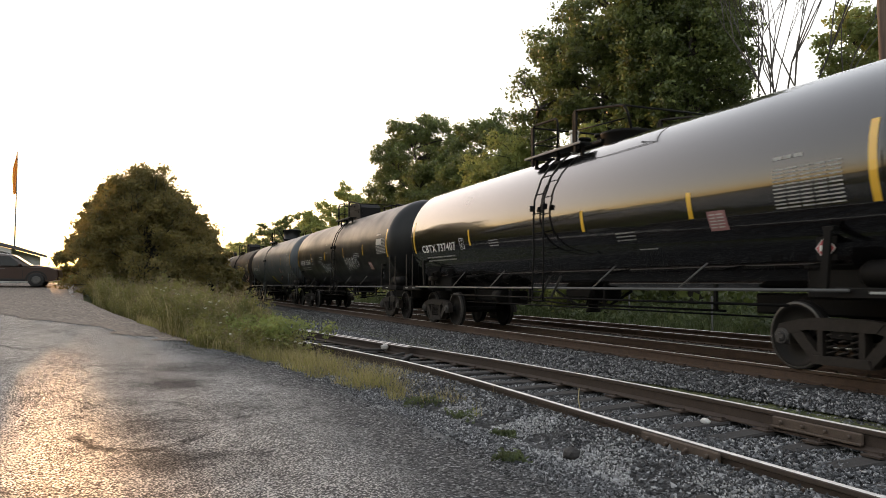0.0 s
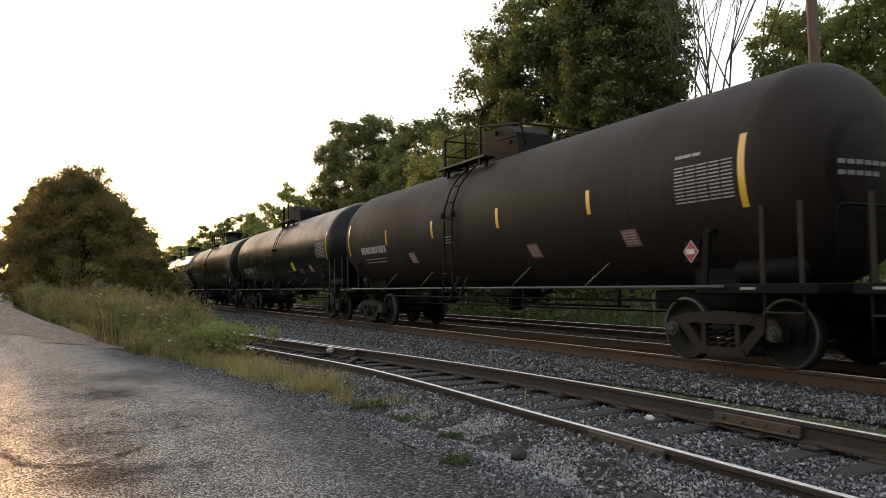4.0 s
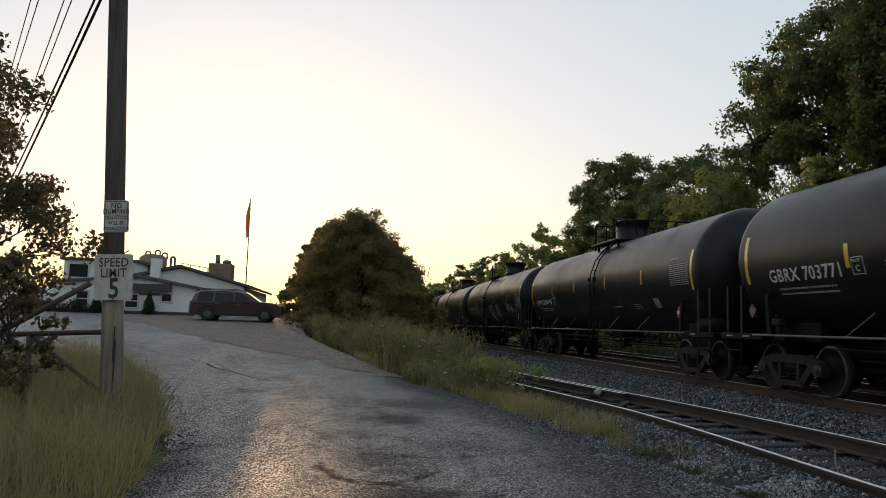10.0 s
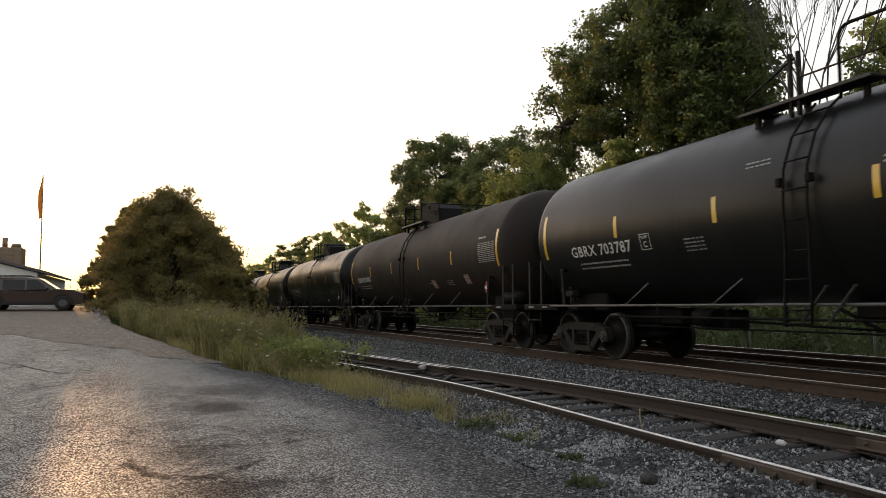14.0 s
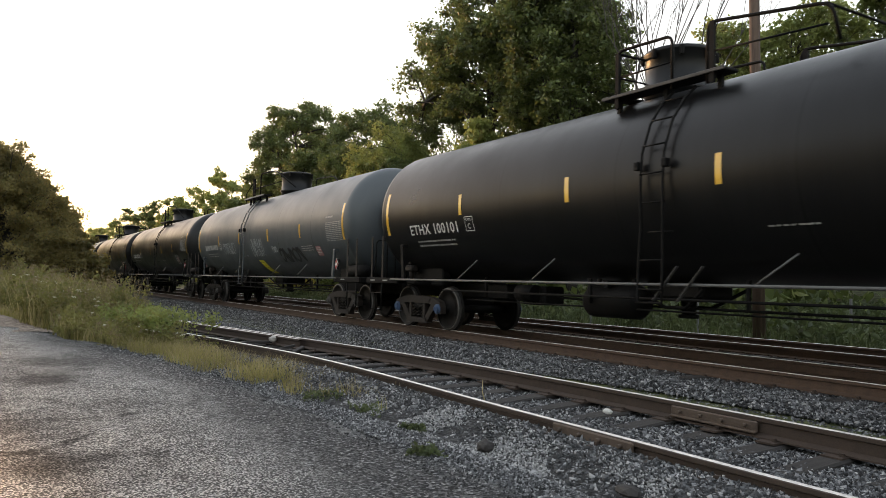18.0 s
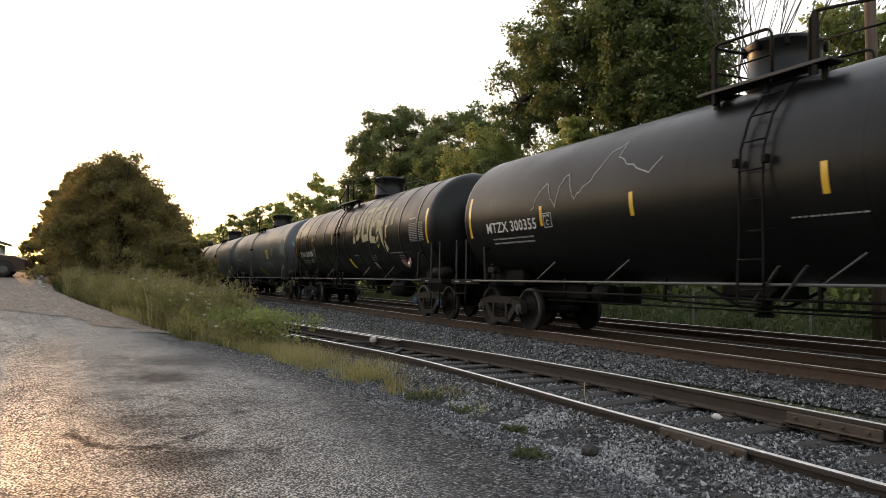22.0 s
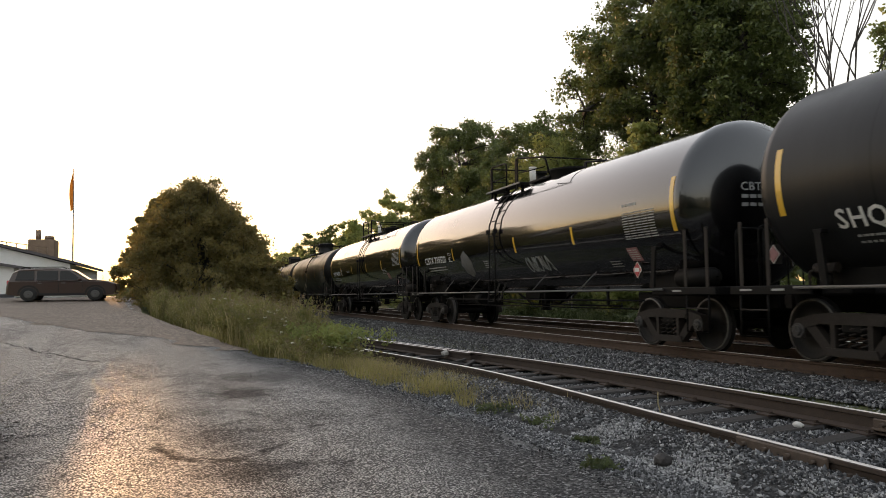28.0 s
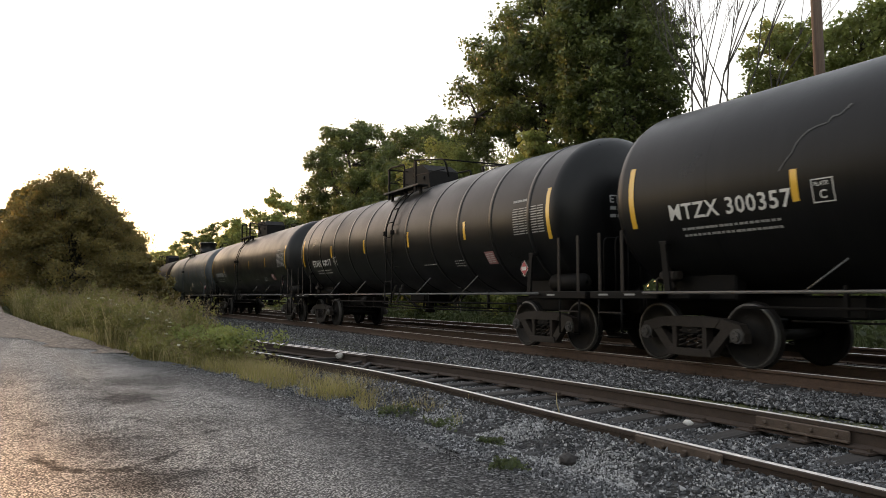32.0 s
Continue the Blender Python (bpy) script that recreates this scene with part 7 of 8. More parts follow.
# ---- roadside things ----
M_POLE = wood_mat("old_pole_wood", (0.075, 0.06, 0.05), (0.16, 0.135, 0.115))
M_POLE_LOW = wood_mat("bleached_pole_wood", (0.2, 0.16, 0.12), (0.36, 0.3, 0.23))
M_SIGN = plain("grimy_white_sign", (0.5, 0.47, 0.43), 0.6, 0.0, 0.35, 7.0)
M_INK = plain("black_sign_lettering", (0.035, 0.028, 0.025), 0.6, 0.0, 0.2, 20.0)
M_INKW = plain("weathered_sign_lettering", (0.09, 0.06, 0.045), 0.7, 0.0, 0.5, 30.0)
M_PIPE = plain("brown_gate_pipe", (0.085, 0.055, 0.045), 0.6, 0.3, 0.35, 14.0, 0.002)
M_CABLE = plain("black_cable", (0.02, 0.018, 0.018), 0.6, 0.0, 0.2, 20.0)
M_STUCCO = plain("white_painted_block", (0.74, 0.73, 0.71), 0.7, 0.0, 0.08, 2.0, 0.004)
M_ROOF = plain("dark_roof_edge", (0.09, 0.08, 0.085), 0.75, 0.0, 0.3, 3.0, 0.004)
M_BASE = plain("dark_plinth", (0.06, 0.055, 0.06), 0.8, 0.0, 0.3, 4.0)
M_FRAME = plain("pale_window_frame", (0.55, 0.52, 0.5), 0.5, 0.0, 0.1, 9.0)
M_SILO = plain("brown_tank_steel", (0.2, 0.14, 0.1), 0.5, 0.4, 0.25, 4.0)
M_FLAG = leaf_mat("orange_flag_cloth", (0.45, 0.16, 0.03), (0.55, 0.22, 0.04), (0.7, 0.35, 0.08))
M_CONC = plain("pale_concrete", (0.36, 0.34, 0.31), 0.85, 0.0, 0.25, 9.0, 0.006)
M_EVERGREEN = leaf_mat("clipped_evergreen", (0.02, 0.035, 0.012), (0.035, 0.055, 0.018), (0.07, 0.09, 0.03))


def glass_mat():
    m = N("dim_window_glass")
    return m.out((0.03, 0.032, 0.036), 0.06, 0.0, m.bump(m.noise(m.coord(), 1.5), 0.05, 0.01))


M_GLASS = glass_mat()


def flat_text(text, size, spacing, x, z, y, mat, parent, name="lettering", label="", narrow=0.8):
    """Text standing in the x-z plane at y, facing -y, centred on x."""
    v, f = text_mesh(text, size, spacing)
    w = max(p[0] for p in v)
    b = B()
    b.v = [(x + (p[0] - w / 2) * narrow, y, z + p[1]) for p in v]
    b.f, b.s = list(f), [False] * len(f)
    return part(name, b.mesh(name, mat), parent, label)


# utility pole with its two signs
PX, PY = -3.38, 11.2
LEAN = Vector((-0.055, 0.0, 1.0))
pole = thing("utility_pole", "old leaning wooden utility pole with bleached lower part", "utility pole", pose(PX, PY, ground_z(PX, PY) - 0.2))
part("pole_shaft", B().tube([LEAN * t for t in (1.75, 3.0, 5.0, 7.5, 10.0)], [0.142, 0.139, 0.134, 0.128, 0.12], 20).mesh("pole_shaft", M_POLE), pole)
part("pole_butt", B().tube([LEAN * t for t in (0.0, 0.6, 1.2, 1.755)], [0.155, 0.152, 0.149, 0.144], 20).mesh("pole_butt", M_POLE_LOW), pole, "bleached, split wood")
for z, w, t in ((0.7, 0.02, 0.9), (1.1, 0.015, 0.5)):
    part("crack", B().box((-0.055 * z + 0.06, -0.142, z), (w, 0.012, t), 0.003).mesh("crack", M_INK), pole, "dark split in the wood")
part("crossarm", B().box((-0.63, -0.17, 9.0), (2.4, 0.1, 0.13), 0.012).mesh("crossarm", M_POLE), pole)
for dx in (-1.1, -0.5, 0.4, 1.0):
    part("insulator", B().lathe([(0, 0.03), (0.05, 0.05), (0.08, 0.035), (0.12, 0.045), (0.15, 0.01)], 12, Matrix.Translation((-0.63 + dx, -0.17, 9.06)) @ Matrix.Rotation(radians(90), 4, "X")).mesh("insulator", M_GREY), pole)


def sign_board(name, label, cx, cz, w, h, y, tilt):
    t = thing(name, label, "sign", pose(cx, y, cz, 0, tilt, 0))
    b = B()
    r, n = 0.035, 5
    poly = []
    for sx, sz_, a0 in ((1, 1, 0), (-1, 1, 90), (-1, -1, 180), (1, -1, 270)):
        for i in range(n + 1):
            a = radians(a0 + 90 * i / n)
            poly.append((sx * (w / 2 - r) + r * math.cos(a), sz_ * (h / 2 - r) + r * math.sin(a)))
    m = len(poly)
    b.v = [(x, 0, z) for x, z in poly] + [(x, 0.006, z) for x, z in poly]
    b.f = [tuple(range(m - 1, -1, -1)), tuple(range(m, 2 * m))] + [(i, (i + 1) % m, m + (i + 1) % m, m + i) for i in range(m)]
    b.s = [False] * len(b.f)
    part("panel", b.mesh("panel", M_SIGN), t)
    return t


def border(t, w, h, th):
    b = B()
    for cx, cz, sx, sz_ in ((0, h / 2 - 0.018, w - 0.05, th), (0, -h / 2 + 0.018, w - 0.05, th), (-w / 2 + 0.018, 0, th, h - 0.05), (w / 2 - 0.018, 0, th, h - 0.05)):
        b.box((cx, -0.003, cz), (sx, 0.003, sz_))
    part("border", b.mesh("border", M_INK), t, "thin black border line")


s1 = sign_board("notice_sign", "small grimy white dumping notice nailed to the pole", -3.47, 2.9, 0.345, 0.46, PY - 0.155, -3)
border(s1, 0.345, 0.46, 0.008)
for i, (txt, size) in enumerate((("NO", 0.115), ("DUMPING", 0.098), ("VIOLATORS", 0.075), ("WILL BE", 0.075), ("PROSECUTED", 0.066))):
    flat_text(txt, size, 1.05, 0, 0.115 - 0.078 * i, -0.006, M_INK, s1, "lettering", "black sign lettering")
s2 = sign_board("speed_sign", "weathered white speed limit sign on the pole", -3.44, 2.03, 0.52, 0.65, PY - 0.175, -3)
for txt, size, z, mat in (("SPEED", 0.18, 0.15, M_INKW), ("LIMIT", 0.18, 0.0, M_INKW), ("5", 0.4, -0.29, M_INK)):
    flat_text(txt, size, 1.05, 0, z, -0.006, mat, s2, "lettering", "faded dark sign lettering")
for z in (0.3, -0.3):
    part("bolt", B().cyl((0, -0.012, z), (0, 0.02, z), 0.012, n=8).mesh("bolt", M_GREY), s2)
for z in (0.2, -0.2):
    part("nail", B().cyl((0.0, -0.01, z), (0.0, 0.02, z), 0.007, n=6).mesh("nail", M_GREY), s1)

# cables that leave the pole towards the lot and overhead
def cable(a, b_, sag, r):
    a, b_ = Vector(a), Vector(b_)
    pts = [a.lerp(b_, i / 14) - Vector((0, 0, sag * 4 * (i / 14) * (1 - i / 14))) for i in range(15)]
    t = thing("overhead_cable", "thin black overhead cable slung from the pole", "cable", kind="", data=B().tube(pts, r, 6).mesh("overhead_cable", M_CABLE))
    return t


for a, b_, sg, r in (((-2.34, 8.0, 6.42), (-11.83, 26.0, 4.27), 0.1, 0.022),
                     ((-2.42, 8.0, 6.41), (-12.01, 26.0, 4.26), 0.16, 0.016),
                     ((-3.36, 8.0, 6.01), (-12.38, 26.0, 5.85), 0.05, 0.008),
                     ((-3.24, 8.0, 6.04), (-12.36, 26.0, 5.68), 0.05, 0.008),
                     ((-2.92, 8.0, 6.11), (-12.86, 28.0, 5.52), 0.06, 0.009),
                     ((-2.81, 8.0, 6.14), (-12.8, 28.0, 5.4), 0.06, 0.009)):
    cable(a, b_, sg, r)

# pipe gate
gate = thing("pipe_gate", "brown steel pipe barrier beside the pole", "gate", pose(0, 0, 0))
for a, b_, r in (((-5.6, 12.3, 1.13), (-3.75, 12.0, 1.24), 0.04), ((-4.95, 12.2, 0.05), (-4.95, 12.2, 1.16), 0.045), ((-4.9, 12.2, 1.12), (-3.85, 12.05, 0.35), 0.035), ((-5.75, 12.4, 1.0), (-4.25, 12.6, 2.0), 0.045), ((-5.6, 12.35, 0.75), (-5.2, 12.3, 0.4), 0.03)):
    part("pipe", B().cyl(a, b_, r, n=12).mesh("pipe", M_PIPE), gate)

# white works building on the lot
BY = 46.0
BZ = ground_z(-12, BY)
def wall(name, poly, y0, y1, mat, parent):
    """A wall whose front outline is (x, z) rows, from y0 back to y1."""
    n = len(poly)
    b = B()
    b.v = [(x, y0, z) for x, z in poly] + [(x, y1, z) for x, z in poly]
    b.f = [tuple(range(n)), tuple(range(2 * n - 1, n - 1, -1))] + [(i, n + i, n + (i + 1) % n, (i + 1) % n) for i in range(n)]
    b.s = [False] * len(b.f)
    return part(name, b.mesh(name, mat), parent)


house = thing("works_building", "low white works building with gable roofs and dark trim", "building")
wall("gable_wall", [(-14.2, BZ - 0.3), (-6.6, BZ - 0.3), (-6.6, 3.45), (-10.4, 4.45), (-14.2, 3.6)], BY + 1.2, BY + 14, M_STUCCO, house)
wall("roof", [(-14.5, 3.5), (-10.4, 4.5), (-6.2, 3.4), (-6.2, 3.55), (-10.4, 4.66), (-14.5, 3.66)], BY + 0.9, BY + 14.2, M_ROOF, house)
wall("front_wall", [(-17.1, BZ - 0.3), (-9.2, BZ - 0.3), (-9.2, 3.2), (-12.4, 3.72), (-17.1, 3.3)], BY, BY + 1.3, M_STUCCO, house)
wall("lean_to_roof", [(-17.3, 3.25), (-12.4, 3.74), (-8.6, 3.1), (-8.6, 3.24), (-12.4, 3.9), (-17.3, 3.4)], BY - 0.35, BY + 1.3, M_ROOF, house)
wall("upper_storey", [(-17.2, 3.3), (-13.0, 3.3), (-13.0, 4.7), (-17.2, 4.7)], BY + 1.25, BY + 8, M_STUCCO, house)
wall("flat_roof", [(-17.4, 4.7), (-12.8, 4.7), (-12.8, 4.85), (-17.4, 4.85)], BY + 1.05, BY + 8.2, M_ROOF, house)
wall("side_wing", [(-24, BZ - 0.3), (-17.1, BZ - 0.3), (-17.1, 3.0), (-24, 3.0)], BY + 2, BY + 9, M_STUCCO, house)
wall("plinth", [(-17.12, BZ - 0.3), (-9.18, BZ - 0.3), (-9.18, BZ + 0.18), (-17.12, BZ + 0.18)], BY - 0.03, BY + 0.02, M_BASE, house)
wall("chimney", [(-12.05, 3.4), (-11.5, 3.4), (-11.5, 4.95), (-12.05, 4.95)], BY + 0.6, BY + 1.15, M_STUCCO, house)
wall("awning", [(-13.4, 2.98), (-10.6, 2.98), (-10.6, 3.36), (-13.4, 3.36)], BY - 0.5, BY - 0.02, M_BASE, house)
wall("roof_vent", [(-15.95, 4.85), (-15.5, 4.85), (-15.45, 5.2), (-16.0, 5.2)], BY + 3, BY + 3.5, M_CONC, house)


def window(x0, x1, z0, z1, y, mull=1):
    w = part("window", B().box(((x0 + x1) / 2, y, (z0 + z1) / 2), (x1 - x0, 0.03, z1 - z0)).mesh("window", M_GLASS), house, "dim glass")
    fr = B()
    t = 0.09
    for cx, cz, sx, sz_ in (((x0 + x1) / 2, z0, x1 - x0 + t, t), ((x0 + x1) / 2, z1, x1 - x0 + t, t), (x0, (z0 + z1) / 2, t, z1 - z0), (x1, (z0 + z1) / 2, t, z1 - z0)):
        fr.box((cx, y - 0.02, cz), (sx, 0.06, sz_), 0.01)
    for i in range(mull):
        fr.box(((x0 + x1) / 2, y - 0.02, z0 + (z1 - z0) * (i + 1) / (mull + 1)), (x1 - x0, 0.05, 0.05))
    part("window_frame", fr.mesh("window_frame", M_FRAME), w)


window(-16.9, -15.75, 3.65, 4.5, BY + 1.2, 0)
window(-14.6, -14.0, 3.65, 4.5, BY + 1.2, 0)
window(-13.6, -13.15, 3.7, 4.4, BY + 1.2, 0)
window(-15.95, -15.25, BZ + 0.35, 2.85, BY - 0.03)
window(-13.2, -12.45, BZ + 0.35, 2.75, BY - 0.03)
window(-11.15, -10.55, 2.35, 2.85, BY - 0.03, 0)
part("sign_strip", B().box((-12.0, BY - 0.06, 2.78), (2.3, 0.03, 0.14), 0.01).mesh("sign_strip", M_BLUE), house, "thin blue sign strip")
# plant on the roof
silo = thing("roof_tank", "brown steel tank with pipes standing on the roof", "tank", pose(-12.9, BY + 4.5, 3.9))
part("tank_shell", B().lathe([(0, 0.02), (0, 0.85), (-1.35, 0.85), (-1.55, 0.6), (-1.62, 0.02)], 24, Matrix.Rotation(radians(-90), 4, "X")).mesh("tank_shell", M_SILO), silo)
for dx, dz in ((-0.5, 1.75), (0.1, 1.85), (0.55, 1.7)):
    part("pipe", B().tube(bend([(dx, 0, 1.2), (dx, 0, dz), (dx + 0.3, 0, dz), (dx + 0.3, 0, 1.3)], 0.1), 0.05, 8).mesh("pipe", M_SILO), silo)
part("standpipe", B().tube(bend([(1.15, -0.2, 0.0), (1.15, -0.2, 1.45), (1.4, -0.2, 1.45), (1.4, -0.2, 0.1)], 0.12), 0.07, 8).mesh("standpipe", M_GREY), silo)
rail_ = thing("roof_railing", "thin steel guard rail along the roof", "railing", pose(-9.9, BY + 5.5, 4.2))
for i in range(6):
    part("post", B().cyl((-1.4 + 0.56 * i, 0, -0.3), (-1.4 + 0.56 * i, 0, 0.85 - 0.08 * i), 0.025, n=6).mesh("post", M_SILO), rail_)
part("top_rail", B().cyl((-1.4, 0, 0.85), (1.4, 0, 0.45), 0.025, n=6).mesh("top_rail", M_SILO), rail_)
part("mid_rail", B().cyl((-1.4, 0, 0.5), (1.4, 0, 0.2), 0.02, n=6).mesh("mid_rail", M_SILO), rail_)
unit = thing("roof_unit", "rusty ventilation unit on the far roof", "ventilation", pose(-9.3, BY + 9, 4.1))
part("casing", B().box((0, 0, 0.6), (1.6, 1.4, 1.3), 0.06).mesh("casing", M_SILO), unit)
part("stack", B().cyl((-0.3, 0, 1.2), (-0.3, 0, 1.9), 0.16, n=12).mesh("stack", M_SILO), unit)
part("cowl", B().lathe([(0, 0.1), (0.05, 0.3), (0.25, 0.28), (0.3, 0.02)], 14, Matrix.Translation((0.35, 0, 1.25)) @ Matrix.Rotation(radians(90), 4, "X")).mesh("cowl", M_SILO), unit)


def conifer(x, h, r, seed):
    g = np.random.default_rng(seed)
    t = thing("clipped_evergreen", "narrow clipped evergreen against the white wall", "shrub", pose(x, BY - 0.55, ground_z(x, BY - 0.55)))
    part("stem", B().cyl((0, 0, 0), (0, 0, h * 0.9), 0.05, 0.01, 6).mesh("stem", M_BARK), t)
    cs = [(0, 0, h * (0.06 + 0.9 * i / 14)) for i in range(15)]
    v, f = leaf_cloud(cs, [r * (1.05 - 0.95 * i / 14) for i in range(15)], 1600, 0.06, g, 1.0, 0.5)
    part("foliage", soup("foliage", v, f, M_EVERGREEN, 3), t)


conifer(-14.6, 1.5, 0.32, 1)
conifer(-13.75, 1.1, 0.4, 4)
conifer(-11.7, 1.45, 0.38, 2)
g = np.random.default_rng(77)
for x, w in ((-15.6, 0.9), (-17.6, 1.1)):
    t = thing("hedge_bush", "low rounded hedge bush by the building", "shrub", pose(x, BY - 0.9, ground_z(x, BY - 0.9)))
    v, f = leaf_cloud([(g.normal() * 0.4 * w, 0, 0.35 + 0.1 * g.normal()) for _ in range(9)], 0.4 * np.ones(9), 1500, 0.06, g)
    part("foliage", soup("foliage", v, f, M_EVERGREEN, 3), t)

# flag on its pole
fy = 55.0
flag_pole = thing("flagpole", "thin pole with a limp orange flag", "flagpole", pose(-7.55, fy, ground_z(-7.55, fy)))
part("mast", B().tube([(0, 0, 0), (0, 0, 4), (0, 0, 8.6)], [0.05, 0.04, 0.02], 8).mesh("mast", M_GREY), flag_pole)
fb = B()
for i in range(10):
    z0_, z1_ = 8.55 - 0.28 * i, 8.55 - 0.28 * (i + 1)
    for j in range(5):
        def fold(u, z):
            w = 0.04 + 0.2 * sm((8.6 - z) / 1.3) * (0.55 + 0.45 * sm((z - 5.7) / 1.2))
            return (-0.02 - u * w, 0.07 * math.sin(u * 9 + z * 1.3), z - u * 0.1)
        fb.quad(fold(j / 5, z0_), fold((j + 1) / 5, z0_), fold((j + 1) / 5, z1_), fold(j / 5, z1_))
part("flag", fb.mesh("flag", M_FLAG), flag_pole, "limp orange flag")


# sport utility car, seen from its side
def suv():
    M_BODY = N("dark_red_brown_car_paint").out((0.035, 0.015, 0.011), 0.35, 0.0, None, Coat_Weight=0.4, Coat_Roughness=0.08)
    M_CARGLASS = N("dark_tinted_glass").out((0.004, 0.004, 0.0045), 0.06, 0.0, None, Specular_IOR_Level=0.3)
    M_TYRE = plain("tyre_rubber", (0.018, 0.018, 0.018), 0.85, 0.0, 0.2, 20.0)
    M_RIM = plain("dull_alloy_rim", (0.09, 0.088, 0.085), 0.5, 0.3)
    cx, cy = -5.9, 40.6
    t = thing("parked_car", "dark sport utility car parked side-on on the lot", "car", pose(cx, cy, ground_z(cx, cy) + 0.015) @ Matrix.Diagonal((1.0, 1.0, 0.92, 1.0)))
    # side outline, front to the right; then cross-sections bulge outwards
    lower = [(-2.38, 0.42), (-2.36, 0.75), (-2.3, 1.02), (2.0, 1.0), (2.36, 0.88), (2.42, 0.62), (2.36, 0.36), (1.9, 0.28), (-1.9, 0.28), (-2.3, 0.34)]
    b = B()
    n = len(lower)
    rows = ((-0.93, 0.97), (-0.88, 1.0), (0.88, 1.0), (0.93, 0.97))
    for yy, k in rows:
        b.v += [(x * k, yy, 0.62 + (z - 0.62) * k) for x, z in lower]
    for r_ in range(len(rows) - 1):
        b.f += [(r_ * n + i, r_ * n + (i + 1) % n, (r_ + 1) * n + (i + 1) % n, (r_ + 1) * n + i) for i in range(n)]
    b.f += [tuple(range(n)), tuple(range(4 * n - 1, 3 * n - 1, -1))]
    b.s = [False] * len(b.f)
    part("body", b.mesh("body", M_BODY), t)
    hood = B()
    for yy, dz in ((-0.84, 0.0), (-0.4, 0.035), (0.4, 0.035), (0.84, 0.0)):
        hood.v += [(0.85, yy, 1.02), (0.95, yy, 1.1 + dz), (1.9, yy, 1.03 + dz), (2.3, yy, 0.9)]
    hood.f = [(r_ * 4 + i, r_ * 4 + i + 1, r_ * 4 + 5 + i, r_ * 4 + 4 + i) for r_ in range(3) for i in range(3)] + [(0, 3, 2, 1), (12, 13, 14, 15)]
    hood.s = [True] * 9 + [False] * 2
    part("hood", hood.mesh("hood", M_BODY), t)
    cab = B()
    outline = [(-2.28, 1.0), (-2.12, 1.5), (-1.85, 1.66), (-0.4, 1.72), (0.35, 1.66), (1.15, 1.06)]
    for yy, k in ((-0.86, 0.0), (-0.7, 1.0), (0.7, 1.0), (0.86, 0.0)):
        cab.v += [(x, yy if z < 1.2 else yy * 0.9, z if k or z < 1.2 else z - 0.06) for x, z in outline]
    m = len(outline)
    cab.f = [(r_ * m + i, r_ * m + i + 1, (r_ + 1) * m + i + 1, (r_ + 1) * m + i) for r_ in range(3) for i in range(m - 1)] + [tuple(range(m)), tuple(range(4 * m - 1, 3 * m - 1, -1))]
    cab.s = [False] * len(cab.f)
    part("cabin", cab.mesh("cabin", M_BODY), t)
    for x0, x1, x2, x3 in ((-2.0, -1.2, -1.22, -1.88), (-1.1, -0.2, -0.2, -1.08), (-0.1, 0.85, 0.3, -0.1)):
        part("side_window", B().quad((x0, -0.885, 1.08), (x1, -0.885, 1.08), (x2, -0.815, 1.56), (x3, -0.815, 1.56)).mesh("side_window", M_CARGLASS), t, "dark glass")
    part("windscreen", B().quad((0.42, -0.72, 1.63), (0.42, 0.72, 1.63), (1.14, 0.8, 1.1), (1.14, -0.8, 1.1)).mesh("windscreen", M_CARGLASS), t, "sloping glass", pose(0.02, 0, 0.01))
    for yy in (-0.6, 0.6):
        part("roof_rail", B().tube(bend([(-1.8, yy, 1.66), (-1.7, yy, 1.76), (0.0, yy, 1.78), (0.15, yy, 1.68)], 0.06), 0.02, 6).mesh("roof_rail", M_BLACKSTEEL), t)
    part("headlight", B().box((2.2, -0.7, 0.8), (0.3, 0.36, 0.14), 0.05).mesh("headlight", M_FRAME), t, "clear headlight")
    part("tail_light", B().box((-2.3, -0.78, 0.95), (0.1, 0.22, 0.26), 0.03).mesh("tail_light", M_RED), t, "red tail light")
    part("sill_trim", B().box((0.0, -0.935, 0.36), (2.0, 0.03, 0.12), 0.01).mesh("sill_trim", M_TYRE), t, "black sill trim")
    for dx in (-1.15, -0.15, 0.88):
        part("door_seam", B().box((dx, -0.938, 0.72), (0.015, 0.012, 0.56)).mesh("door_seam", M_TYRE), t, "dark door gap")
    for dx in (-0.95, 0.05):
        part("door_handle", B().box((dx, -0.95, 0.93), (0.2, 0.03, 0.03), 0.008).mesh("door_handle", M_GREY), t)
    part("mirror", B().box((0.75, -1.0, 1.12), (0.14, 0.2, 0.14), 0.04).mesh("mirror", M_BODY), t)
    for wx in (-1.42, 1.45):
        arch = B()
        for i in range(12):
            a0, a1 = math.pi * i / 12, math.pi * (i + 1) / 12
            arch.quad((wx + 0.39 * math.cos(a0), -0.94, 0.36 + 0.39 * math.sin(a0)), (wx + 0.47 * math.cos(a0), -0.945, 0.36 + 0.47 * math.sin(a0)), (wx + 0.47 * math.cos(a1), -0.945, 0.36 + 0.47 * math.sin(a1)), (wx + 0.39 * math.cos(a1), -0.94, 0.36 + 0.39 * math.sin(a1)))
        part("wheel_arch", arch.mesh("wheel_arch", M_TYRE), t, "black arch trim")
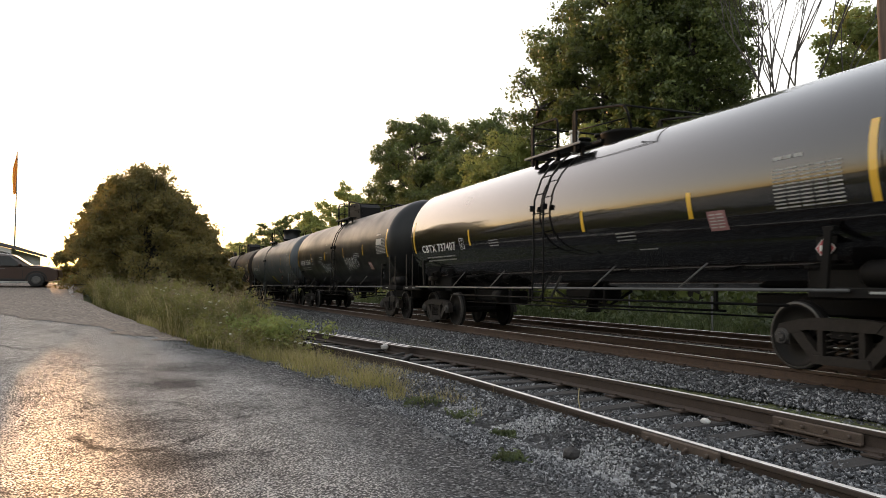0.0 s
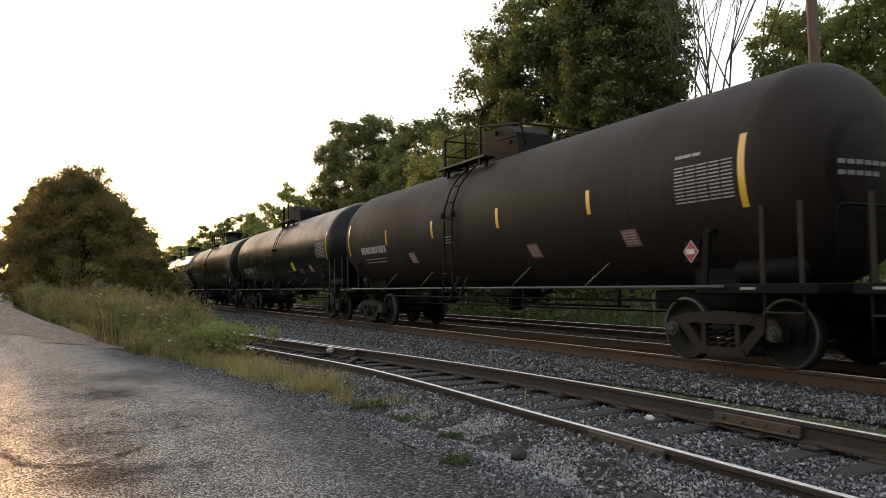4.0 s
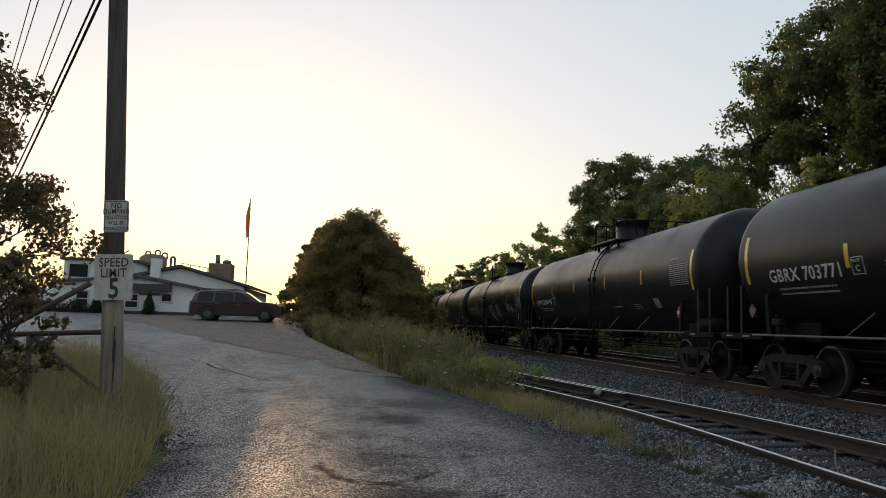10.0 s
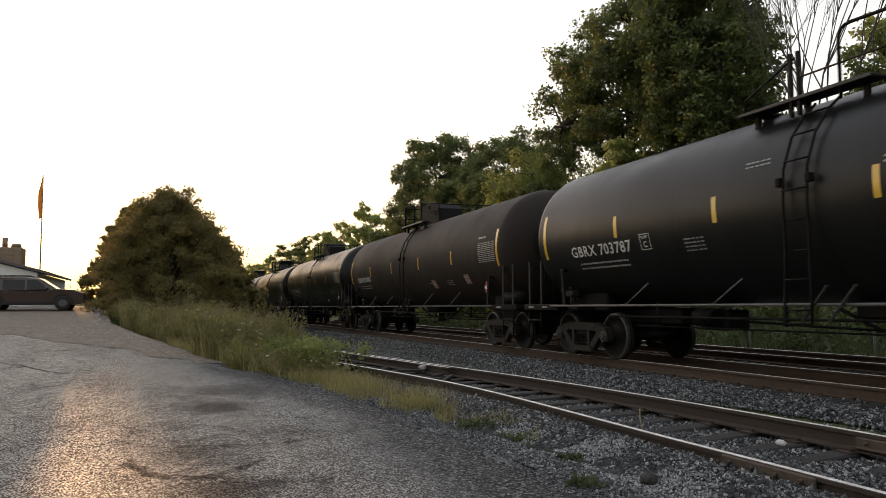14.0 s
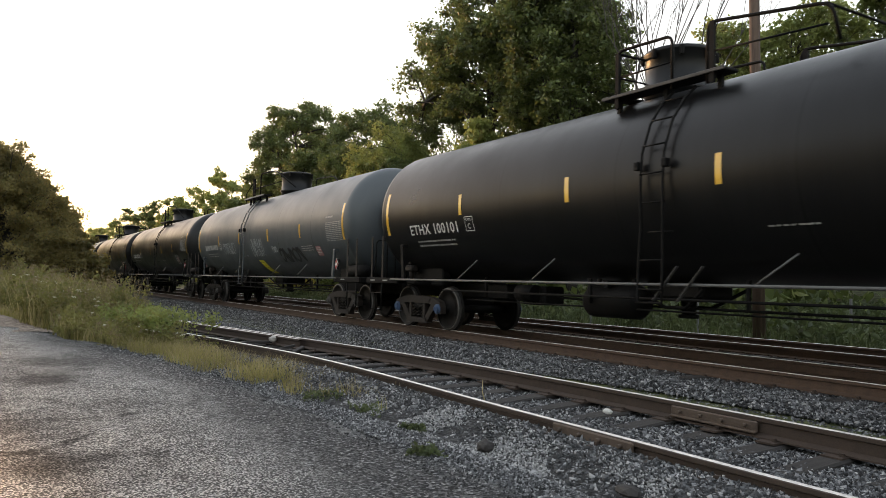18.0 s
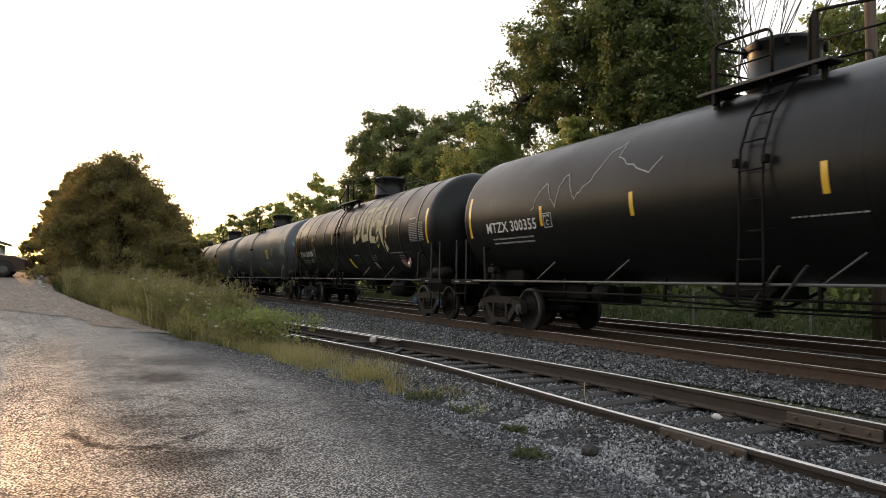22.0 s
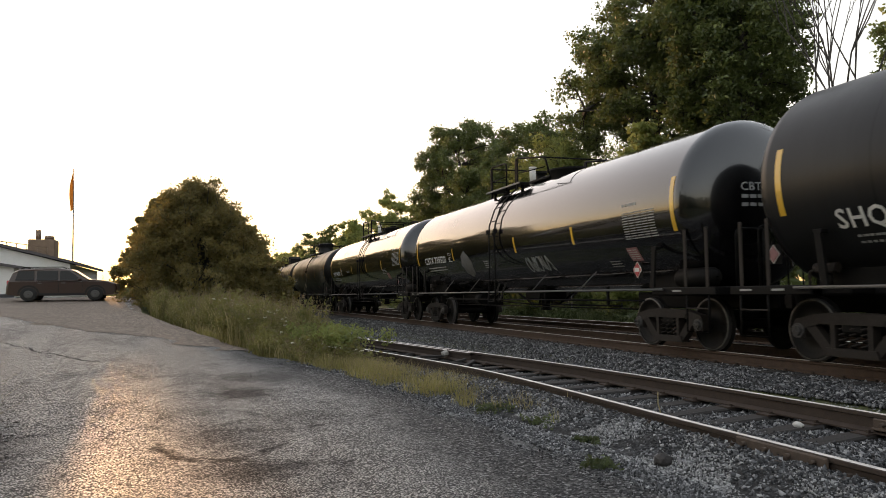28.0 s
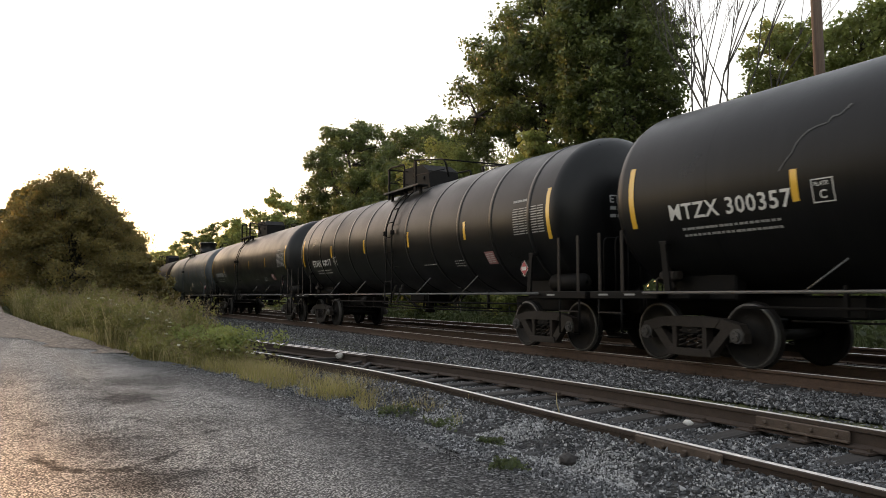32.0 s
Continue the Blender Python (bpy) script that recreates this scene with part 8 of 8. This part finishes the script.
        for wy in (-0.86, 0.86):
            at = Matrix.Translation((wx, wy, 0.36)) @ Matrix.Rotation(radians(0), 4, "Z")
            w = part("wheel", shared("tyre", lambda: B().lathe([(-0.12, 0.2), (-0.12, 0.33), (-0.09, 0.36), (0.09, 0.36), (0.12, 0.33), (0.12, 0.2)], 28), M_TYRE), t, "black tyre", at)
            part("rim", shared("rim", lambda: B().lathe([(-0.11, 0.02), (-0.1, 0.12), (-0.12, 0.21), (0.12, 0.21), (0.1, 0.12), (0.11, 0.02)], 24), M_RIM), w, "alloy rim")


suv()

# wooden pole behind the second track
tall = thing("track_pole", "brown wooden pole behind the second track", "utility pole", pose(15.7, 11.4, ground_z(15.7, 11.4) - 0.2))
part("pole_shaft", B().tube([(0, 0, 0), (-0.15, 0, 5), (-0.3, 0, 11)], [0.15, 0.13, 0.11], 16).mesh("pole_shaft", wood_mat("red_brown_pole_wood", (0.08, 0.05, 0.036), (0.15, 0.1, 0.07))), tall)

# fence posts on the bank
for i in range(9):
    y = -3 + 4.2 * i
    fp = thing("fence_post", "thin pale steel fence post on the bank", "fence post", pose(16.4, y, ground_z(16.4, y)), group="fence posts on the bank")
    part("stake", shared("stake", lambda: B().box((0, 0, 0.55), (0.05, 0.05, 1.2), 0.008), M_GREY), fp)

# small things by the siding
def lump(name, label, cat, x, y, z, size, seed, mat, flat=0.6):
    rnd = random.Random(seed)
    bm = bmesh.new()
    bmesh.ops.create_icosphere(bm, subdivisions=2, radius=1.0)
    for v_ in bm.verts:
        k = 1 + 0.28 * noise.noise(v_.co * 1.7 + Vector((seed, 0, 0)))
        v_.co = Vector((v_.co.x * size[0], v_.co.y * size[1], v_.co.z * size[2])) * k
    me = bpy.data.meshes.new(name)
    bm.to_mesh(me)
    bm.free()
    me.materials.append(mat)
    return thing(name, label, cat, pose(x, y, z, 0, 0, rnd.uniform(0, 180)), data=me)


blk = thing("concrete_block", "pale broken concrete block at the end of the siding", "concrete block", pose(3.3, 18.9, 0.12, 3, 5, 20))
part("block", B().box((0, 0, 0.1), (0.5, 0.3, 0.3), 0.04).mesh("block", M_CONC), blk)
blk2 = thing("concrete_block", "pale broken concrete block leaning in the grass", "concrete block", pose(3.05, 19.4, 0.12, -4, 12, 50))
part("block", B().box((0, 0, 0.1), (0.4, 0.3, 0.34), 0.04).mesh("block", M_CONC), blk2)
lump("white_rubbish", "crumpled white litter lying between the rails", "litter", 4.85, 14.5, 0.27, (0.13, 0.07, 0.06), 3, M_CONC)
lump("white_rubbish", "small white stone lying on a tie", "stone", 5.62, 5.95, 0.15, (0.05, 0.04, 0.035), 5, M_WHITE)
lump("clod", "brown clod of earth on the shoulder", "clod", 3.75, 5.5, 0.05, (0.11, 0.08, 0.06), 7, M_TIE)
lump("clod", "brown flat stone on the shoulder", "stone", 3.84, 3.88, 0.05, (0.12, 0.07, 0.05), 9, M_TIE)
for i in range(9):
    rnd = random.Random(i + 40)
    y = 12.6 + 0.35 * i
    st = thing("scrap_timber", "broken grey timber lying in the siding", "timber", pose(siding_x(y) + rnd.uniform(-0.4, 0.4), y, 0.2, rnd.uniform(-8, 8), rnd.uniform(-6, 6), rnd.uniform(0, 180)))
    part("plank", B().box((0, 0, 0), (rnd.uniform(0.4, 0.9), 0.07, 0.05), 0.008).mesh("plank", M_TIE), st)
for x, y, w in ((-1.35, 7.75, 0.13), (-2.3, 14.1, 0.2), (-6.0, 25.2, 0.3), (-7.5, 28.6, 0.3)):
    lump("pale_flake", "pale flat flake of litter lying on the lane", "litter", x, y, ground_z(x, y) + 0.018, (w * 0.5, w * 0.35, 0.006), int(w * 50), M_CONC)
stick = thing("stick", "pale thin stick lying between the rails", "stick", pose(5.0, 7.35, 0.2, 0, -25, 60))
part("shaft", B().tube([(-0.25, 0, 0), (0, 0.02, 0.01), (0.25, 0, 0)], 0.007, 5).mesh("shaft", M_DRYGRASS), stick)
# a weed tuft on the shoulder
for x, y, s in ((3.55, 8.6, 1.0), (3.7, 7.6, 0.8), (3.2, 5.6, 0.6), (3.65, 6.6, 0.5), (4.0, 5.9, 0.4)):
    g2 = np.random.default_rng(int(x * 100))
    c = np.array([(x + 0.12 * s * g2.normal(), y + 0.15 * s * g2.normal(), ground_z(x, y) + 0.06 * s) for _ in range(14)])
    v, f = leaf_cloud(c, 0.09 * s * np.ones(14), int(420 * s), 0.022, g2, 0.8, 0.2)
    thing("weed_tuft", "small dusty green weed on the shoulder", "weed", kind="stuff", data=soup("weed_tuft", v, f, M_BANK, 3))


# cracks in the asphalt
def asphalt_seam(label, pts, w, mat, seed):
    """A thin wandering crack or seam through points on the lane."""
    b = B()
    rows_ = []
    for (x0, y0), (x1, y1) in zip(pts, pts[1:]):
        n = max(2, int(math.hypot(x1 - x0, y1 - y0) / 0.12))
        rows_ += [(x0 + (x1 - x0) * i / n, y0 + (y1 - y0) * i / n) for i in range(n)]
    rows_ = [(x + 0.12 * noise.noise((x * 2.5, y * 2.5, seed)), y + 0.12 * noise.noise((x * 2.5, y * 2.5, seed + 5))) for x, y in rows_]
    for i in range(len(rows_) - 1):
        q = []
        for (x, y), s in ((rows_[i], -1), (rows_[i], 1), (rows_[i + 1], 1), (rows_[i + 1], -1)):
            d = Vector((rows_[i + 1][1] - rows_[i][1], rows_[i][0] - rows_[i + 1][0])).normalized() * w * s * (0.5 + 0.8 * abs(noise.noise((x * 4, y * 4, seed + 9))))
            q.append((x + d.x, y + d.y, ground_z(x + d.x, y + d.y) + 0.021 + 0.012 * noise.noise(((x + d.x) * 0.9, (y + d.y) * 0.9, 3.0))))
        b.quad(*q)
    return thing("asphalt_seam", label, "crack", kind="structure", data=b.mesh("asphalt_seam", mat))


M_CRACK = plain("dark_crack_fill", (0.03, 0.029, 0.029), 0.85, 0.0, 0.4, 20.0)
asphalt_seam("long dark seam across the lane's mouth", ((-7.5, 25.2), (-5.2, 21.0), (-4.05, 19.6), (-3.2, 17.9), (-2.25, 16.2), (-1.6, 15.2)), 0.035, M_CRACK, 1)
for sd, pts in enumerate((((-2.6, 13.6), (-2.2, 12.0), (-2.3, 10.6), (-1.9, 9.2)), ((-1.75, 9.9), (-1.3, 8.9), (-1.5, 8.0)), ((-2.3, 8.4), (-1.7, 7.6), (-1.75, 6.4)), ((1.3, 9.4), (1.7, 8.3), (1.35, 7.2)), ((-1.2, 12.4), (-0.2, 11.9), (0.6, 12.2)), ((0.2, 10.0), (1.1, 9.5), (1.6, 9.7)))):
    asphalt_seam("thin jagged crack in the asphalt", pts, 0.006, M_CRACK, sd + 20)
# ---- what moves ----
def motions():
    for k, car, sets in TRAIN:
        y0 = START + PITCH * k + CARS[k]["ahead"]
        walk(car, [(0.0, pose(MAIN_X, y0, MAIN_Z)), (32.0, pose(MAIN_X, y0 - SPEED * 32.0, MAIN_Z))])
        for ws, wy in sets:
            # the wheels are keyed turning while they roll past the camera
            t0 = (y0 + wy - 34.0) / SPEED
            a, b = max(0.0, t0), min(32.0, t0 + 40.0 / SPEED)
            if b <= a + 0.1:
                continue
            n = int((b - a) / 0.05) + 1
            times = [a + (b - a) * i / n for i in range(n + 1)]
            turn = [math.degrees(SPEED * (t - a) / 0.457) for t in times]
            rows = [(t, pose(0, wy, 0.457, g)) for t, g in zip(times, turn)]
            if a > 0.1:
                rows.insert(0, (0.0, pose(0, wy, 0.457, 0)))
            if b < 31.9:
                rows.append((32.0, pose(0, wy, 0.457, turn[-1])))
            walk(ws, rows)


motions()
